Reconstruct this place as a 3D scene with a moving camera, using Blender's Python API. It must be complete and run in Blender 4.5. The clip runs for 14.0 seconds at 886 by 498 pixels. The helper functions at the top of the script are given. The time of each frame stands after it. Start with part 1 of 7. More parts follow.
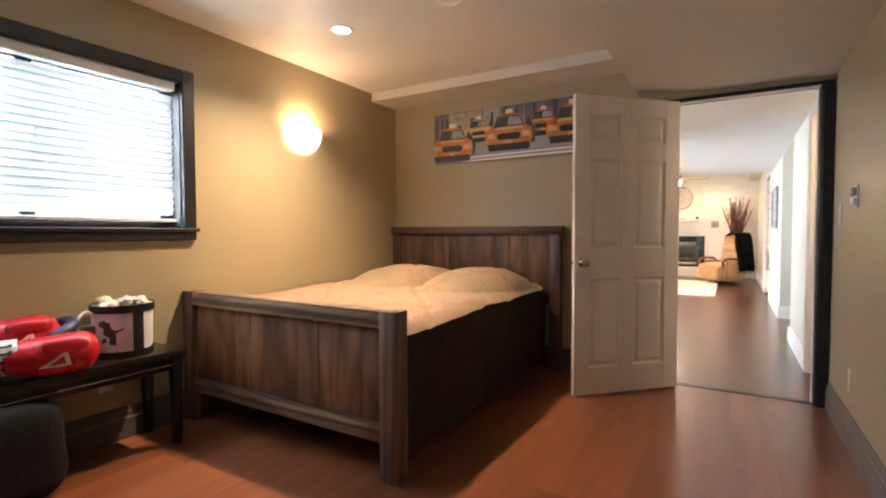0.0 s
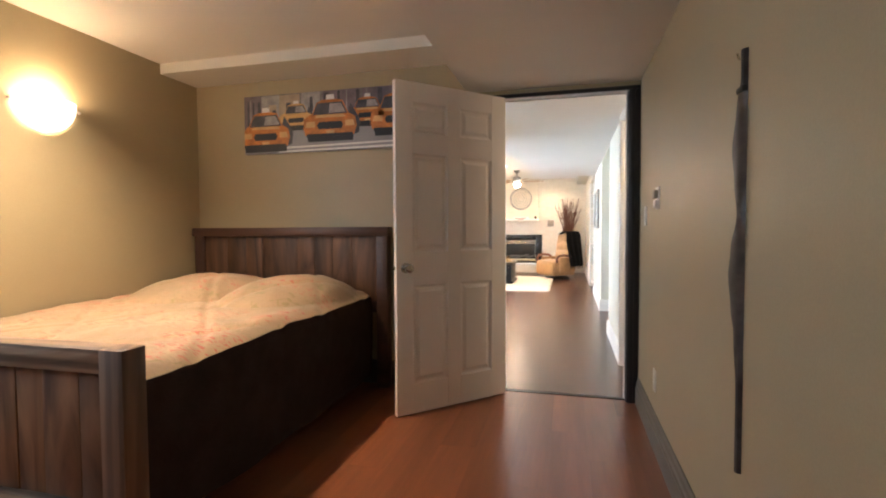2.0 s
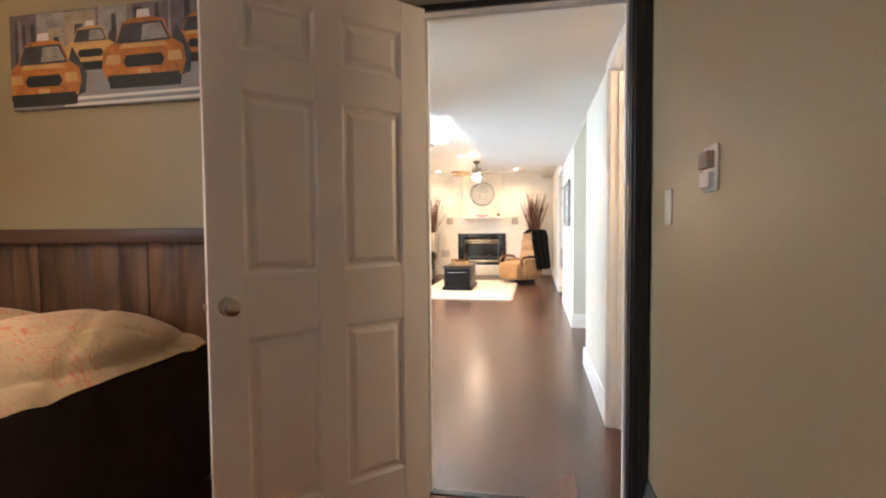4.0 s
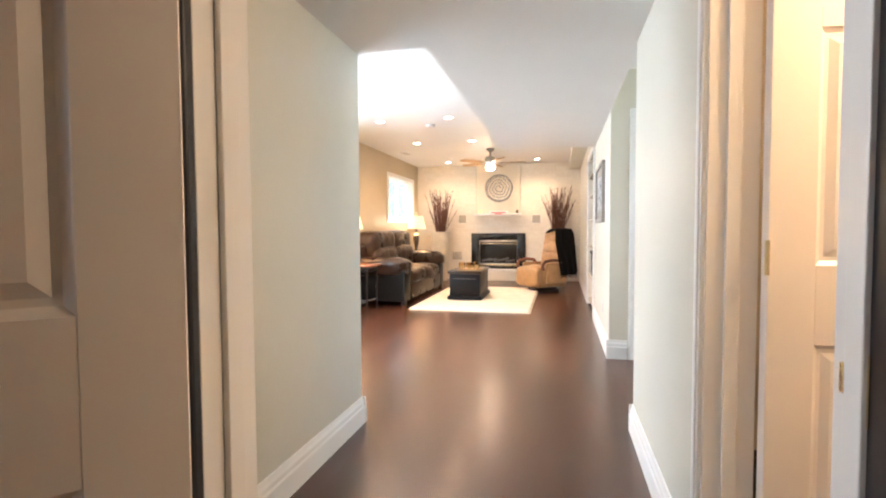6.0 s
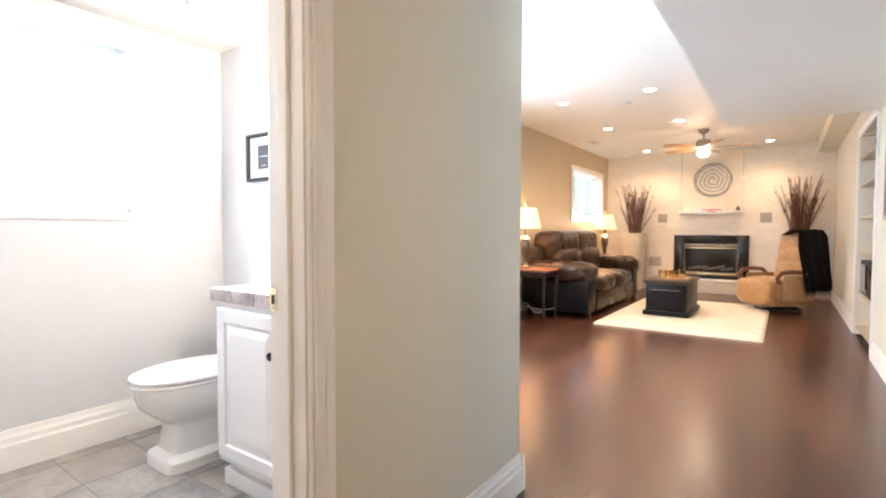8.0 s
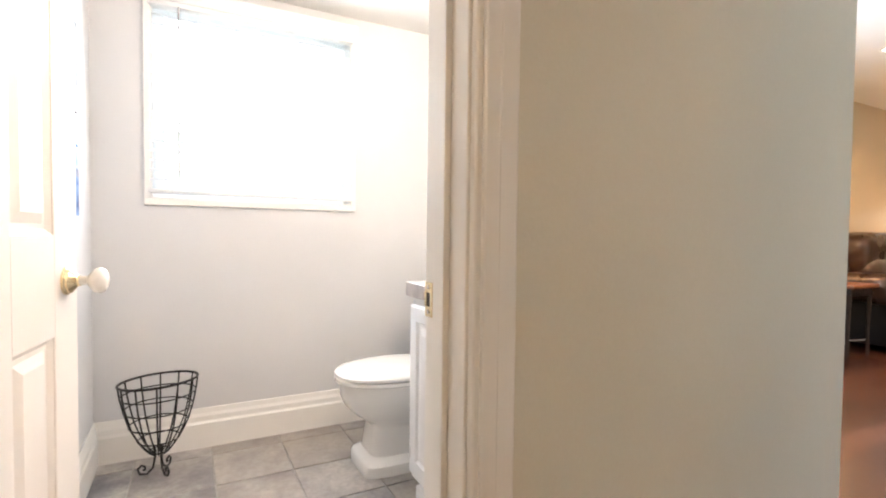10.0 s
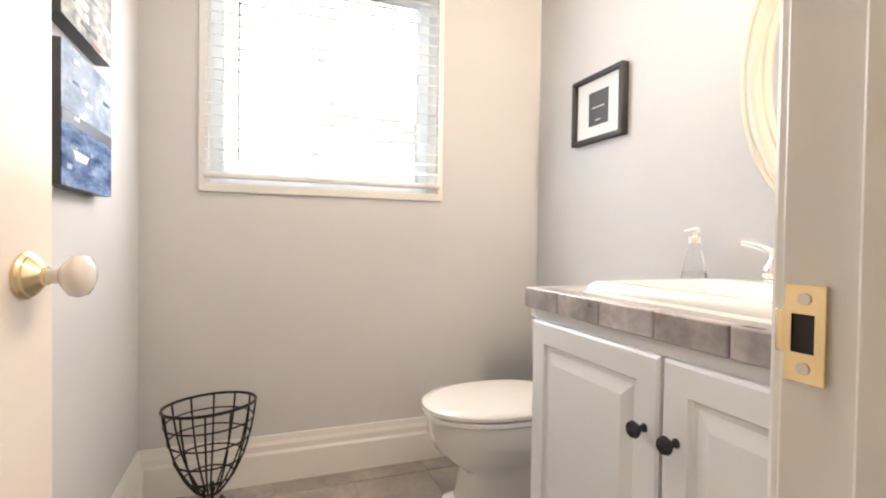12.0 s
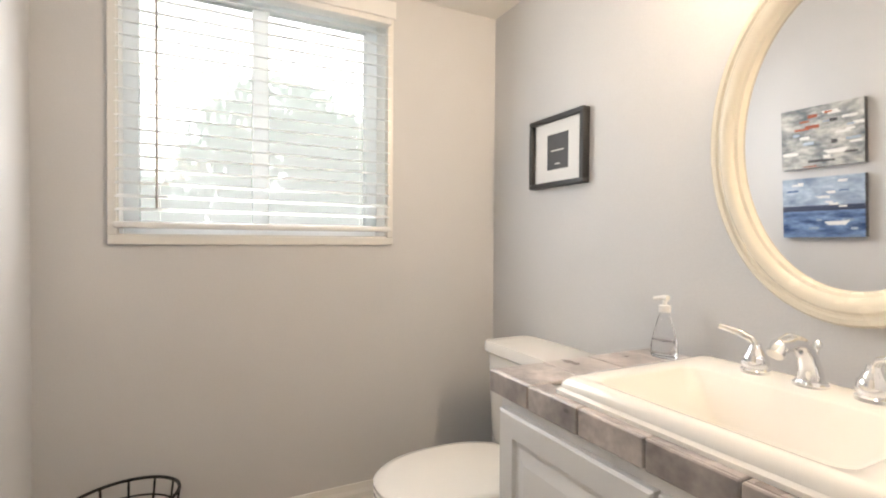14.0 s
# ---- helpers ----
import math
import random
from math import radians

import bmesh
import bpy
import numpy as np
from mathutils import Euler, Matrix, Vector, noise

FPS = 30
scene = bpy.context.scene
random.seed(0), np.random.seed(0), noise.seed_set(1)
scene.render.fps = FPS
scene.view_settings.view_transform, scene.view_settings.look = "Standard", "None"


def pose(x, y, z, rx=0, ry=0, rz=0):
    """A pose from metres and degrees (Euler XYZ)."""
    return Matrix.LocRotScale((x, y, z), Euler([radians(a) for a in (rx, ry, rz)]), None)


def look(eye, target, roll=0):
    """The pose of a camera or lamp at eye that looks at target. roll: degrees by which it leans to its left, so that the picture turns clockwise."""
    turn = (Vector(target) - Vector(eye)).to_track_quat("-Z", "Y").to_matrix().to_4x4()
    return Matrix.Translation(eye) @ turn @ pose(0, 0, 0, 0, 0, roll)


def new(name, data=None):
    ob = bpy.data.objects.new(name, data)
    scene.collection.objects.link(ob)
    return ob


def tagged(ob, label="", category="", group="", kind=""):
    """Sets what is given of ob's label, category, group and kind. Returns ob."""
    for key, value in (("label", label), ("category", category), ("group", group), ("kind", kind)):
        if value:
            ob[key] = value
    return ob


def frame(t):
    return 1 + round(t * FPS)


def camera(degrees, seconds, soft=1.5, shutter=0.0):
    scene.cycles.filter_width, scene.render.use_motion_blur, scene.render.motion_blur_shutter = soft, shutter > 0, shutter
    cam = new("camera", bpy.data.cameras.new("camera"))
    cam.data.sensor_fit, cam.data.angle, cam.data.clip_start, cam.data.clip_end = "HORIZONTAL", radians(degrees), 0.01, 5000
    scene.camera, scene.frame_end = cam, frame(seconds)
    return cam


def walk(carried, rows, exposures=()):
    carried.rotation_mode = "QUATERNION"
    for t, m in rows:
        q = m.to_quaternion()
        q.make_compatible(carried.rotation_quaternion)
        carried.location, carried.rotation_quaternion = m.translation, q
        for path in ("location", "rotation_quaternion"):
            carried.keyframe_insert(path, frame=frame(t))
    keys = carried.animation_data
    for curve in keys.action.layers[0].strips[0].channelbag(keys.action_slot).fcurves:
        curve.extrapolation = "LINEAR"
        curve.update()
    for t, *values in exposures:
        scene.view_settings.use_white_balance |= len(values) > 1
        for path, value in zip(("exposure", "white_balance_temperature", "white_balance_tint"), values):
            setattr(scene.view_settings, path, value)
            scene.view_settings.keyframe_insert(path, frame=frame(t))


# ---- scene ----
cam = camera(84.9, 14.0, soft=2.0)

PATH = [
    (0, (0.337, -3.868, 1.121), (-0.685, -2.149, 1.052), -0.1),
    (0.5, (0.362, -3.832, 1.123), (-0.539, -2.047, 1.053), -0.2),
    (1, (0.397, -3.754, 1.13), (-0.368, -1.908, 1.057), -0.2),
    (1.5, (0.424, -3.599, 1.135), (-0.201, -1.701, 1.06), -0.3),
    (2, (0.432, -3.37, 1.144), (-0.066, -1.434, 1.066), -0.3),
    (2.5, (0.433, -3.107, 1.16), (0.02, -1.152, 1.075), -0.4),
    (3, (0.447, -2.76, 1.154), (0.068, -0.797, 1.078), -0.3),
    (3.5, (0.433, -2.388, 1.163), (0.068, -0.424, 1.077), -0.3),
    (3.7, (0.437, -2.226, 1.163), (0.071, -0.262, 1.075), -0.4),
    (5.8, (0.491, -0.686, 1.114), (0.071, 1.268, 1.029), -0.3),
    (6, (0.481, -0.567, 1.109), (0.012, 1.376, 1.026), -0.3),
    (6.2, (0.475, -0.467, 1.105), (-0.053, 1.46, 1.022), -0.3),
    (6.5, (0.45, -0.323, 1.101), (-0.16, 1.58, 1.018), -0.1),
    (7, (0.401, -0.117, 1.093), (-0.382, 1.722, 1.012), 0.0),
    (7.5, (0.338, 0.049, 1.081), (-0.633, 1.795, 1.005), 0.0),
    (8, (0.269, 0.182, 1.08), (-0.885, 1.814, 1.005), 0.1),
    (8.5, (0.213, 0.291, 1.082), (-1.121, 1.78, 1.013), 0.2),
    (9, (0.158, 0.392, 1.075), (-1.352, 1.702, 1.006), 0.3),
    (9.2, (0.132, 0.432, 1.068), (-1.443, 1.662, 0.997), 0.4),
    (11.3, (-0.379, 0.602, 0.957), (-2.255, 1.295, 0.918), 0.8),
    (11.5, (-0.431, 0.597, 0.956), (-2.305, 1.294, 0.914), 0.8),
    (12, (-0.542, 0.599, 0.966), (-2.415, 1.298, 0.928), 0.8),
    (12.5, (-0.609, 0.602, 0.992), (-2.478, 1.312, 0.95), 0.7),
    (13, (-0.646, 0.615, 1.036), (-2.496, 1.375, 0.999), 0.7),
    (13.5, (-0.675, 0.624, 1.089), (-2.492, 1.46, 1.056), 0.6),
    (14, (-0.693, 0.633, 1.154), (-2.478, 1.535, 1.12), 0.4),
]
EXPOSURES = [
    (0.0, 1.78, 5800, 11), (2.0, 1.74, 5600, 9), (3.7, 1.78, 5600, 9), (5.8, 1.54, 5900, 12), (7.0, 1.40, 5850, 13), (9.2, 1.16, 6050, 14),
    (11.3, 0.70, 6700, 16), (12.5, 0.30, 6900, 15), (14.0, 0.04, 6950, 14),
]
walk(cam, [(t, look(*p)) for t, *p in PATH], EXPOSURES)

# ---- world, sun and lamps ----
world = bpy.data.worlds.new("world")
scene.world = world
world.use_nodes = True
wn = world.node_tree.nodes
sky = wn.new("ShaderNodeTexSky")
sky.sky_type, sky.sun_disc = "NISHITA", False
sky.sun_elevation, sky.sun_rotation = radians(48), radians(60)
wn["Background"].inputs["Strength"].default_value = 0.15
world.node_tree.links.new(sky.outputs[0], wn["Background"].inputs["Color"])


def lamp(name, kind, m, power, colour, size=0.1, size_y=0.0, spot=0.0, blend=0.6):
    data = bpy.data.lights.new(name, kind)
    data.energy, data.color = power, colour
    if kind == "AREA":
        data.size = size
        if size_y:
            data.shape, data.size_y = "RECTANGLE", size_y
    elif kind == "SUN":
        data.angle = radians(size)
    else:
        data.shadow_soft_size = size
    if kind == "SPOT":
        data.spot_size, data.spot_blend = radians(spot), blend
    ob = new(name, data)
    ob.matrix_world = m
    return ob


WARM = (1.0, 0.69, 0.41)
SOFTWARM = (1.0, 0.68, 0.40)
LIVINGWARM = (1.0, 0.63, 0.34)
DAY = (0.88, 0.95, 1.0)
# a hazy sun high over the house, from the side away from the windows
lamp("sun", "SUN", look((6, -4, 9), (0, 0, 0)), 4.5, (1.0, 0.95, 0.88), size=4)
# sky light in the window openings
lamp("daylight_bedroom", "AREA", look((-2.44, -2.86, 1.58), (0, -2.75, 1.05)), 6.6, DAY, 1.30, 0.82)
lamp("daylight_bathroom", "AREA", look((-2.50, 0.90, 1.60), (0, 0.86, 1.30)), 11, DAY, 0.70, 0.76)
lamp("daylight_living_side", "AREA", look((-2.78, 3.6, 1.55), (0, 3.3, 1.5)), 48, (0.83, 0.93, 1.0), 1.9, 1.3)
# fill lamp added at the unseen hall end; no window is known there
lamp("hall_fill_light", "AREA", look((2.40, 2.95, 1.5), (0, 2.2, 1.2)), 7, DAY, 0.9, 1.1)
# bedroom lamps
lamp("bedroom_downlight_lamp", "SPOT", look((-1.772, -1.555, 2.37), (-1.87, -1.76, 0)), 106, WARM, 0.04, spot=132, blend=0.9)
lamp("sconce_lamp", "POINT", pose(-2.42, -1.21, 1.90), 3.8, WARM, 0.05)
# living room lamps
for x, y in ((-0.87, 3.75), (-0.87, 5.36), (-1.77, 5.36), (-0.87, 7.0), (-1.77, 7.0), (-1.77, 9.3), (0.035, 9.3)):
    lamp("living_downlight_lamp", "SPOT", look((x, y, 2.47), (x, y, 0)), 33, LIVINGWARM, 0.05, spot=140, blend=0.8)
lamp("fan_lamp", "POINT", pose(-0.69, 7.8, 2.08), 8, LIVINGWARM, 0.08)
lamp("table_lamp_bulb", "POINT", pose(-2.36, 5.66, 1.27), 6.5, WARM, 0.05)
lamp("table_lamp_bulb", "POINT", pose(-2.33, 8.78, 1.27), 6.5, WARM, 0.05)
# vanity lamps over the mirror
for x in (-1.42, -1.2, -0.98):
    lamp("vanity_bulb", "POINT", pose(x, 1.735, 1.93), 9.4, (1.0, 0.78, 0.55), 0.05)
# the room behind the hall door, and the small room off the corridor
lamp("hall_room_lamp", "POINT", pose(1.9, 5.0, 2.2), 12, SOFTWARM, 0.1)
lamp("store_room_lamp", "POINT", pose(1.75, 0.50, 1.95), 17, SOFTWARM, 0.08)


# ---- materials ----
def nodes_of(name):
    m = bpy.data.materials.new(name)
    m.use_nodes = True
    return m, m.node_tree.nodes, m.node_tree.links, m.node_tree.nodes["Principled BSDF"]


def shade(c, k):
    return (min(1, c[0] * k), min(1, c[1] * k), min(1, c[2] * k), 1)


def paint(name, col, rough=0.5, var=0.06, scale=2.0, bump=0.08, grain=120.0, metal=0.0, coat=0.0, col2=None, rvar=0.08, stretch=(1, 1, 1), spec=0.5, alt=None, share=0.7):
    """A plain surface: colour that drifts at two sizes, uneven gloss and a fine relief."""
    m, n, l, b = nodes_of(name)
    tc = n.new("ShaderNodeTexCoord")
    mp = n.new("ShaderNodeMapping")
    mp.inputs["Scale"].default_value = stretch
    l.new(tc.outputs["Object"], mp.inputs["Vector"])
    big, fine = n.new("ShaderNodeTexNoise"), n.new("ShaderNodeTexNoise")
    big.inputs["Scale"].default_value, big.inputs["Detail"].default_value = scale, 4
    fine.inputs["Scale"].default_value, fine.inputs["Detail"].default_value = grain, 3
    info = n.new("ShaderNodeObjectInfo")
    add = n.new("ShaderNodeVectorMath")
    l.new(mp.outputs[0], add.inputs[0])
    sc = n.new("ShaderNodeMath")
    sc.operation = "MULTIPLY"
    sc.inputs[1].default_value = 37.0
    l.new(info.outputs["Random"], sc.inputs[0])
    l.new(sc.outputs[0], add.inputs[1])
    l.new(add.outputs[0], big.inputs["Vector"])
    l.new(add.outputs[0], fine.inputs["Vector"])
    ramp = n.new("ShaderNodeValToRGB")
    ramp.color_ramp.elements[0].position, ramp.color_ramp.elements[1].position = 0.32, 0.68
    ramp.color_ramp.elements[0].color = shade(col, 1 - var)
    ramp.color_ramp.elements[1].color = shade(col2 or col, 1 + var)
    l.new(big.outputs["Fac"], ramp.inputs[0])
    mix = n.new("ShaderNodeMixRGB")
    mix.blend_type = "OVERLAY"
    mix.inputs[0].default_value = min(0.5, var * 1.5)
    l.new(ramp.outputs[0], mix.inputs[1])
    l.new(fine.outputs["Fac"], mix.inputs[2])
    if alt:
        # each piece leans towards another colour by its own random number
        lean, amount = n.new("ShaderNodeMixRGB"), n.new("ShaderNodeMapRange")
        amount.inputs["To Max"].default_value = share
        l.new(info.outputs["Random"], amount.inputs["Value"])
        l.new(amount.outputs[0], lean.inputs[0])
        lean.inputs[2].default_value = (*alt, 1)
        l.new(mix.outputs[0], lean.inputs[1])
        mix = lean
    l.new(mix.outputs[0], b.inputs["Base Color"])
    rr = n.new("ShaderNodeMapRange")
    rr.inputs["To Min"].default_value, rr.inputs["To Max"].default_value = max(0.02, rough - rvar), min(1, rough + rvar)
    l.new(big.outputs["Fac"], rr.inputs["Value"])
    l.new(rr.outputs[0], b.inputs["Roughness"])
    if bump:
        bp = n.new("ShaderNodeBump")
        bp.inputs["Strength"].default_value, bp.inputs["Distance"].default_value = bump, 0.004
        l.new(fine.outputs["Fac"], bp.inputs["Height"])
        l.new(bp.outputs[0], b.inputs["Normal"])
    b.inputs["Metallic"].default_value = metal
    b.inputs["Coat Weight"].default_value = coat
    b.inputs["Coat Roughness"].default_value = 0.12
    b.inputs["Specular IOR Level"].default_value = spec
    return m


def wood(name, dark, light, rough=0.35, axis="x", grain=1.0, rand=0.35, bump=0.1, coat=0.0, knots=0.0, fibre=0.35, gloss=0.08, cross=26.0, spec=0.5, figure=0.0):
    """Wood with long grain along one axis; each piece differs by its own random number."""
    m, n, l, b = nodes_of(name)
    tc, mp = n.new("ShaderNodeTexCoord"), n.new("ShaderNodeMapping")
    s = {"x": (1.6, cross, cross), "y": (cross, 1.6, cross), "z": (cross, cross, 1.6)}[axis]
    mp.inputs["Scale"].default_value = [v * grain for v in s]
    l.new(tc.outputs["Object"], mp.inputs["Vector"])
    info, sc, add = n.new("ShaderNodeObjectInfo"), n.new("ShaderNodeMath"), n.new("ShaderNodeVectorMath")
    sc.operation, sc.inputs[1].default_value = "MULTIPLY", 91.0
    l.new(info.outputs["Random"], sc.inputs[0])
    l.new(mp.outputs[0], add.inputs[0])
    l.new(sc.outputs[0], add.inputs[1])
    a, f = n.new("ShaderNodeTexNoise"), n.new("ShaderNodeTexNoise")
    a.inputs["Scale"].default_value, a.inputs["Detail"].default_value, a.inputs["Distortion"].default_value = 0.55, 5, 0.8 + knots
    f.inputs["Scale"].default_value, f.inputs["Detail"].default_value = 3.5, 4
    l.new(add.outputs[0], a.inputs["Vector"])
    l.new(add.outputs[0], f.inputs["Vector"])
    ramp = n.new("ShaderNodeValToRGB")
    ramp.color_ramp.elements[0].position, ramp.color_ramp.elements[1].position = 0.3, 0.7
    ramp.color_ramp.elements[0].color, ramp.color_ramp.elements[1].color = (*dark, 1), (*light, 1)
    l.new(a.outputs["Fac"], ramp.inputs[0])
    mix = n.new("ShaderNodeMixRGB")
    mix.blend_type, mix.inputs[0].default_value = "OVERLAY", fibre
    l.new(ramp.outputs[0], mix.inputs[1])
    l.new(f.outputs["Fac"], mix.inputs[2])
    if figure:
        # flat-sawn figure: long drawn-out growth rings
        w, wr, fm = n.new("ShaderNodeTexWave"), n.new("ShaderNodeMapRange"), n.new("ShaderNodeMixRGB")
        w.wave_type, w.rings_direction = "RINGS", axis.upper()
        w.inputs["Scale"].default_value, w.inputs["Distortion"].default_value = 0.55, 9.0
        w.inputs["Detail"].default_value, w.inputs["Detail Scale"].default_value = 3.0, 0.5
        l.new(add.outputs[0], w.inputs["Vector"])
        wr.inputs["From Min"].default_value, wr.inputs["From Max"].default_value = 0.15, 0.8
        wr.inputs["To Min"].default_value, wr.inputs["To Max"].default_value = 0.25, 1.15
        l.new(w.outputs["Fac"], wr.inputs["Value"])
        fm.blend_type, fm.inputs[0].default_value = "MULTIPLY", figure
        l.new(mix.outputs[0], fm.inputs[1])
        l.new(wr.outputs[0], fm.inputs[2])
        mix = fm
    hsv = n.new("ShaderNodeHueSaturation")
    vr = n.new("ShaderNodeMapRange")
    vr.inputs["To Min"].default_value, vr.inputs["To Max"].default_value = 1 - rand, 1 + rand
    l.new(info.outputs["Random"], vr.inputs["Value"])
    l.new(vr.outputs[0], hsv.inputs["Value"])
    l.new(mix.outputs[0], hsv.inputs["Color"])
    l.new(hsv.outputs[0], b.inputs["Base Color"])
    rr = n.new("ShaderNodeMapRange")
    rr.inputs["To Min"].default_value, rr.inputs["To Max"].default_value = rough - gloss * 0.7, rough + gloss
    l.new(f.outputs["Fac"], rr.inputs["Value"])
    l.new(rr.outputs[0], b.inputs["Roughness"])
    bp = n.new("ShaderNodeBump")
    bp.inputs["Strength"].default_value, bp.inputs["Distance"].default_value = bump, 0.003
    l.new(f.outputs["Fac"], bp.inputs["Height"])
    l.new(bp.outputs[0], b.inputs["Normal"])
    b.inputs["Coat Weight"].default_value = coat
    b.inputs["Coat Roughness"].default_value = 0.1
    b.inputs["Specular IOR Level"].default_value = spec
    return m


def glow(name, col, power):
    m, n, l, b = nodes_of(name)
    b.inputs["Base Color"].default_value = (*col, 1)
    b.inputs["Emission Color"].default_value = (*col, 1)
    b.inputs["Emission Strength"].default_value = power
    return m


def glassy(name, col=(1, 1, 1), rough=0.0, ior=1.45):
    m, n, l, b = nodes_of(name)
    b.inputs["Base Color"].default_value = (*col, 1)
    b.inputs["Transmission Weight"].default_value = 1
    b.inputs["Roughness"].default_value = rough
    b.inputs["IOR"].default_value = ior
    return m


def floral(name, base, spots):
    """Woven cloth with drifts of loose, drawn-out blossoms and faint leaves between them."""
    m, n, l, b = nodes_of(name)
    tc, mp = n.new("ShaderNodeTexCoord"), n.new("ShaderNodeMapping")
    mp.inputs["Scale"].default_value = (1.0, 2.1, 1.0)
    mp.inputs["Rotation"].default_value = (0, 0, radians(24))
    l.new(tc.outputs["Object"], mp.inputs["Vector"])
    def cloud(scale, detail, twist, src):
        t = n.new("ShaderNodeTexNoise")
        t.inputs["Scale"].default_value, t.inputs["Detail"].default_value, t.inputs["Distortion"].default_value = scale, detail, twist
        l.new(src, t.inputs["Vector"])
        return t.outputs["Fac"]
    def band(fac, lo, hi):
        r = n.new("ShaderNodeMapRange")
        r.inputs["From Min"].default_value, r.inputs["From Max"].default_value = lo, hi
        l.new(fac, r.inputs["Value"])
        return r.outputs[0]
    def both(p, q):
        k = n.new("ShaderNodeMath")
        k.operation = "MULTIPLY"
        l.new(p, k.inputs[0])
        l.new(q, k.inputs[1])
        return k.outputs[0]
    def over(under, col, fac):
        k = n.new("ShaderNodeMixRGB")
        l.new(fac, k.inputs[0])
        l.new(under, k.inputs[1])
        k.inputs[2].default_value = (*col, 1)
        return k.outputs[0]
    petals = cloud(13, 4, 2.2, mp.outputs[0])
    drifts = cloud(3.2, 2, 0.4, tc.outputs["Object"])
    leaves = cloud(17, 3, 1.5, tc.outputs["Object"])
    weave = cloud(240, 2, 0.0, tc.outputs["Object"])
    ground = n.new("ShaderNodeValToRGB")
    ground.color_ramp.elements[0].position, ground.color_ramp.elements[0].color = 0.35, shade(base, 0.86)
    ground.color_ramp.elements[1].position, ground.color_ramp.elements[1].color = 0.66, shade(base, 1.14)
    l.new(drifts, ground.inputs[0])
    c = over(ground.outputs[0], (base[0] * 0.72, base[1] * 0.80, base[2] * 0.62), both(band(leaves, 0.56, 0.66), band(drifts, 0.62, 0.48)))
    c = over(c, spots, both(band(petals, 0.52, 0.62), band(drifts, 0.46, 0.56)))
    l.new(c, b.inputs["Base Color"])
    b.inputs["Roughness"].default_value = 0.85
    b.inputs["Sheen Weight"].default_value = 0.15
    bp, bq = n.new("ShaderNodeBump"), n.new("ShaderNodeBump")
    bp.inputs["Strength"].default_value, bp.inputs["Distance"].default_value = 0.45, 0.012
    bq.inputs["Strength"].default_value, bq.inputs["Distance"].default_value = 0.2, 0.002
    l.new(petals, bp.inputs["Height"])
    l.new(weave, bq.inputs["Height"])
    l.new(bp.outputs[0], bq.inputs["Normal"])
    l.new(bq.outputs[0], b.inputs["Normal"])
    return m


M_KHAKI = paint("khaki_wall_paint", (0.40, 0.335, 0.205), 0.42, 0.05, 1.2, 0.10, 160)
M_SAGE = paint("sage_wall_paint", (0.66, 0.635, 0.54), 0.45, 0.04, 1.2, 0.10, 160)
M_TAN = paint("tan_wall_paint", (0.52, 0.43, 0.29), 0.5, 0.05, 1.2, 0.10, 160)
M_GREY = paint("grey_wall_paint", (0.62, 0.625, 0.635), 0.72, 0.04, 1.2, 0.10, 160)
M_CEIL = paint("ceiling_paint", (0.78, 0.77, 0.74), 0.6, 0.03, 1.0, 0.12, 140)
M_CEILBED = paint("bedroom_ceiling_paint", (0.70, 0.66, 0.58), 0.5, 0.04, 1.0, 0.12, 140)
M_TRIM = paint("white_trim_paint", (0.80, 0.79, 0.76), 0.30, 0.008, 3, 0.03, 80, rvar=0.02)
M_DOOR = paint("white_door_paint", (0.84, 0.79, 0.74), 0.30, 0.008, 3, 0.04, 90, rvar=0.02)
M_BLACK = paint("black_trim_paint", (0.018, 0.016, 0.018), 0.33, 0.2, 4, 0.06, 90)
M_BASEBED = paint("dark_baseboard_paint", (0.10, 0.095, 0.085), 0.35, 0.1, 4, 0.05, 90)
M_BRICK = paint("white_painted_brick", (0.80, 0.75, 0.66), 0.5, 0.05, 9, 0.35, 60, alt=(0.72, 0.66, 0.56), share=0.6)
M_MORTAR = paint("painted_mortar", (0.77, 0.715, 0.62), 0.75, 0.08, 20, 0.4, 80)
M_FLOORBED = wood("red_brown_laminate", (0.175, 0.060, 0.025), (0.285, 0.102, 0.043), 0.285, "x", 0.6, 0.20, 0.0, 0.0, knots=-0.7, fibre=0.22, gloss=0.004, cross=20.0, spec=0.7)
M_FLOORDARK = wood("dark_walnut_laminate", (0.044, 0.016, 0.009), (0.092, 0.034, 0.019), 0.26, "x", 0.7, 0.42, 0.0, 0.0, knots=-0.7, fibre=0.15, gloss=0.004, cross=16.0, spec=0.9)
M_GROUT = paint("dark_joint", (0.02, 0.014, 0.010), 0.8)
M_TILEGROUT = paint("tile_grout", (0.36, 0.34, 0.31), 0.85, 0.1, 20)
M_SLATE = paint("slate_tile", (0.20, 0.195, 0.21), 0.42, 0.26, 5, 0.3, 45, col2=(0.36, 0.335, 0.31), alt=(0.36, 0.30, 0.23), share=0.7)
M_COUNTERTILE = paint("marbled_counter_tile", (0.22, 0.205, 0.22), 0.3, 0.25, 13, 0.2, 60, col2=(0.46, 0.42, 0.40), alt=(0.36, 0.31, 0.28), share=0.45)
M_CREAMTILE = paint("cream_floor_tile", (0.62, 0.55, 0.44), 0.4, 0.1, 5)
M_CARPET = paint("cream_rug_pile", (0.74, 0.69, 0.58), 0.95, 0.08, 6, 1.0, 220)
M_CHROME = paint("chrome", (0.85, 0.86, 0.88), 0.06, 0.01, 3, 0, metal=1, rvar=0.02)
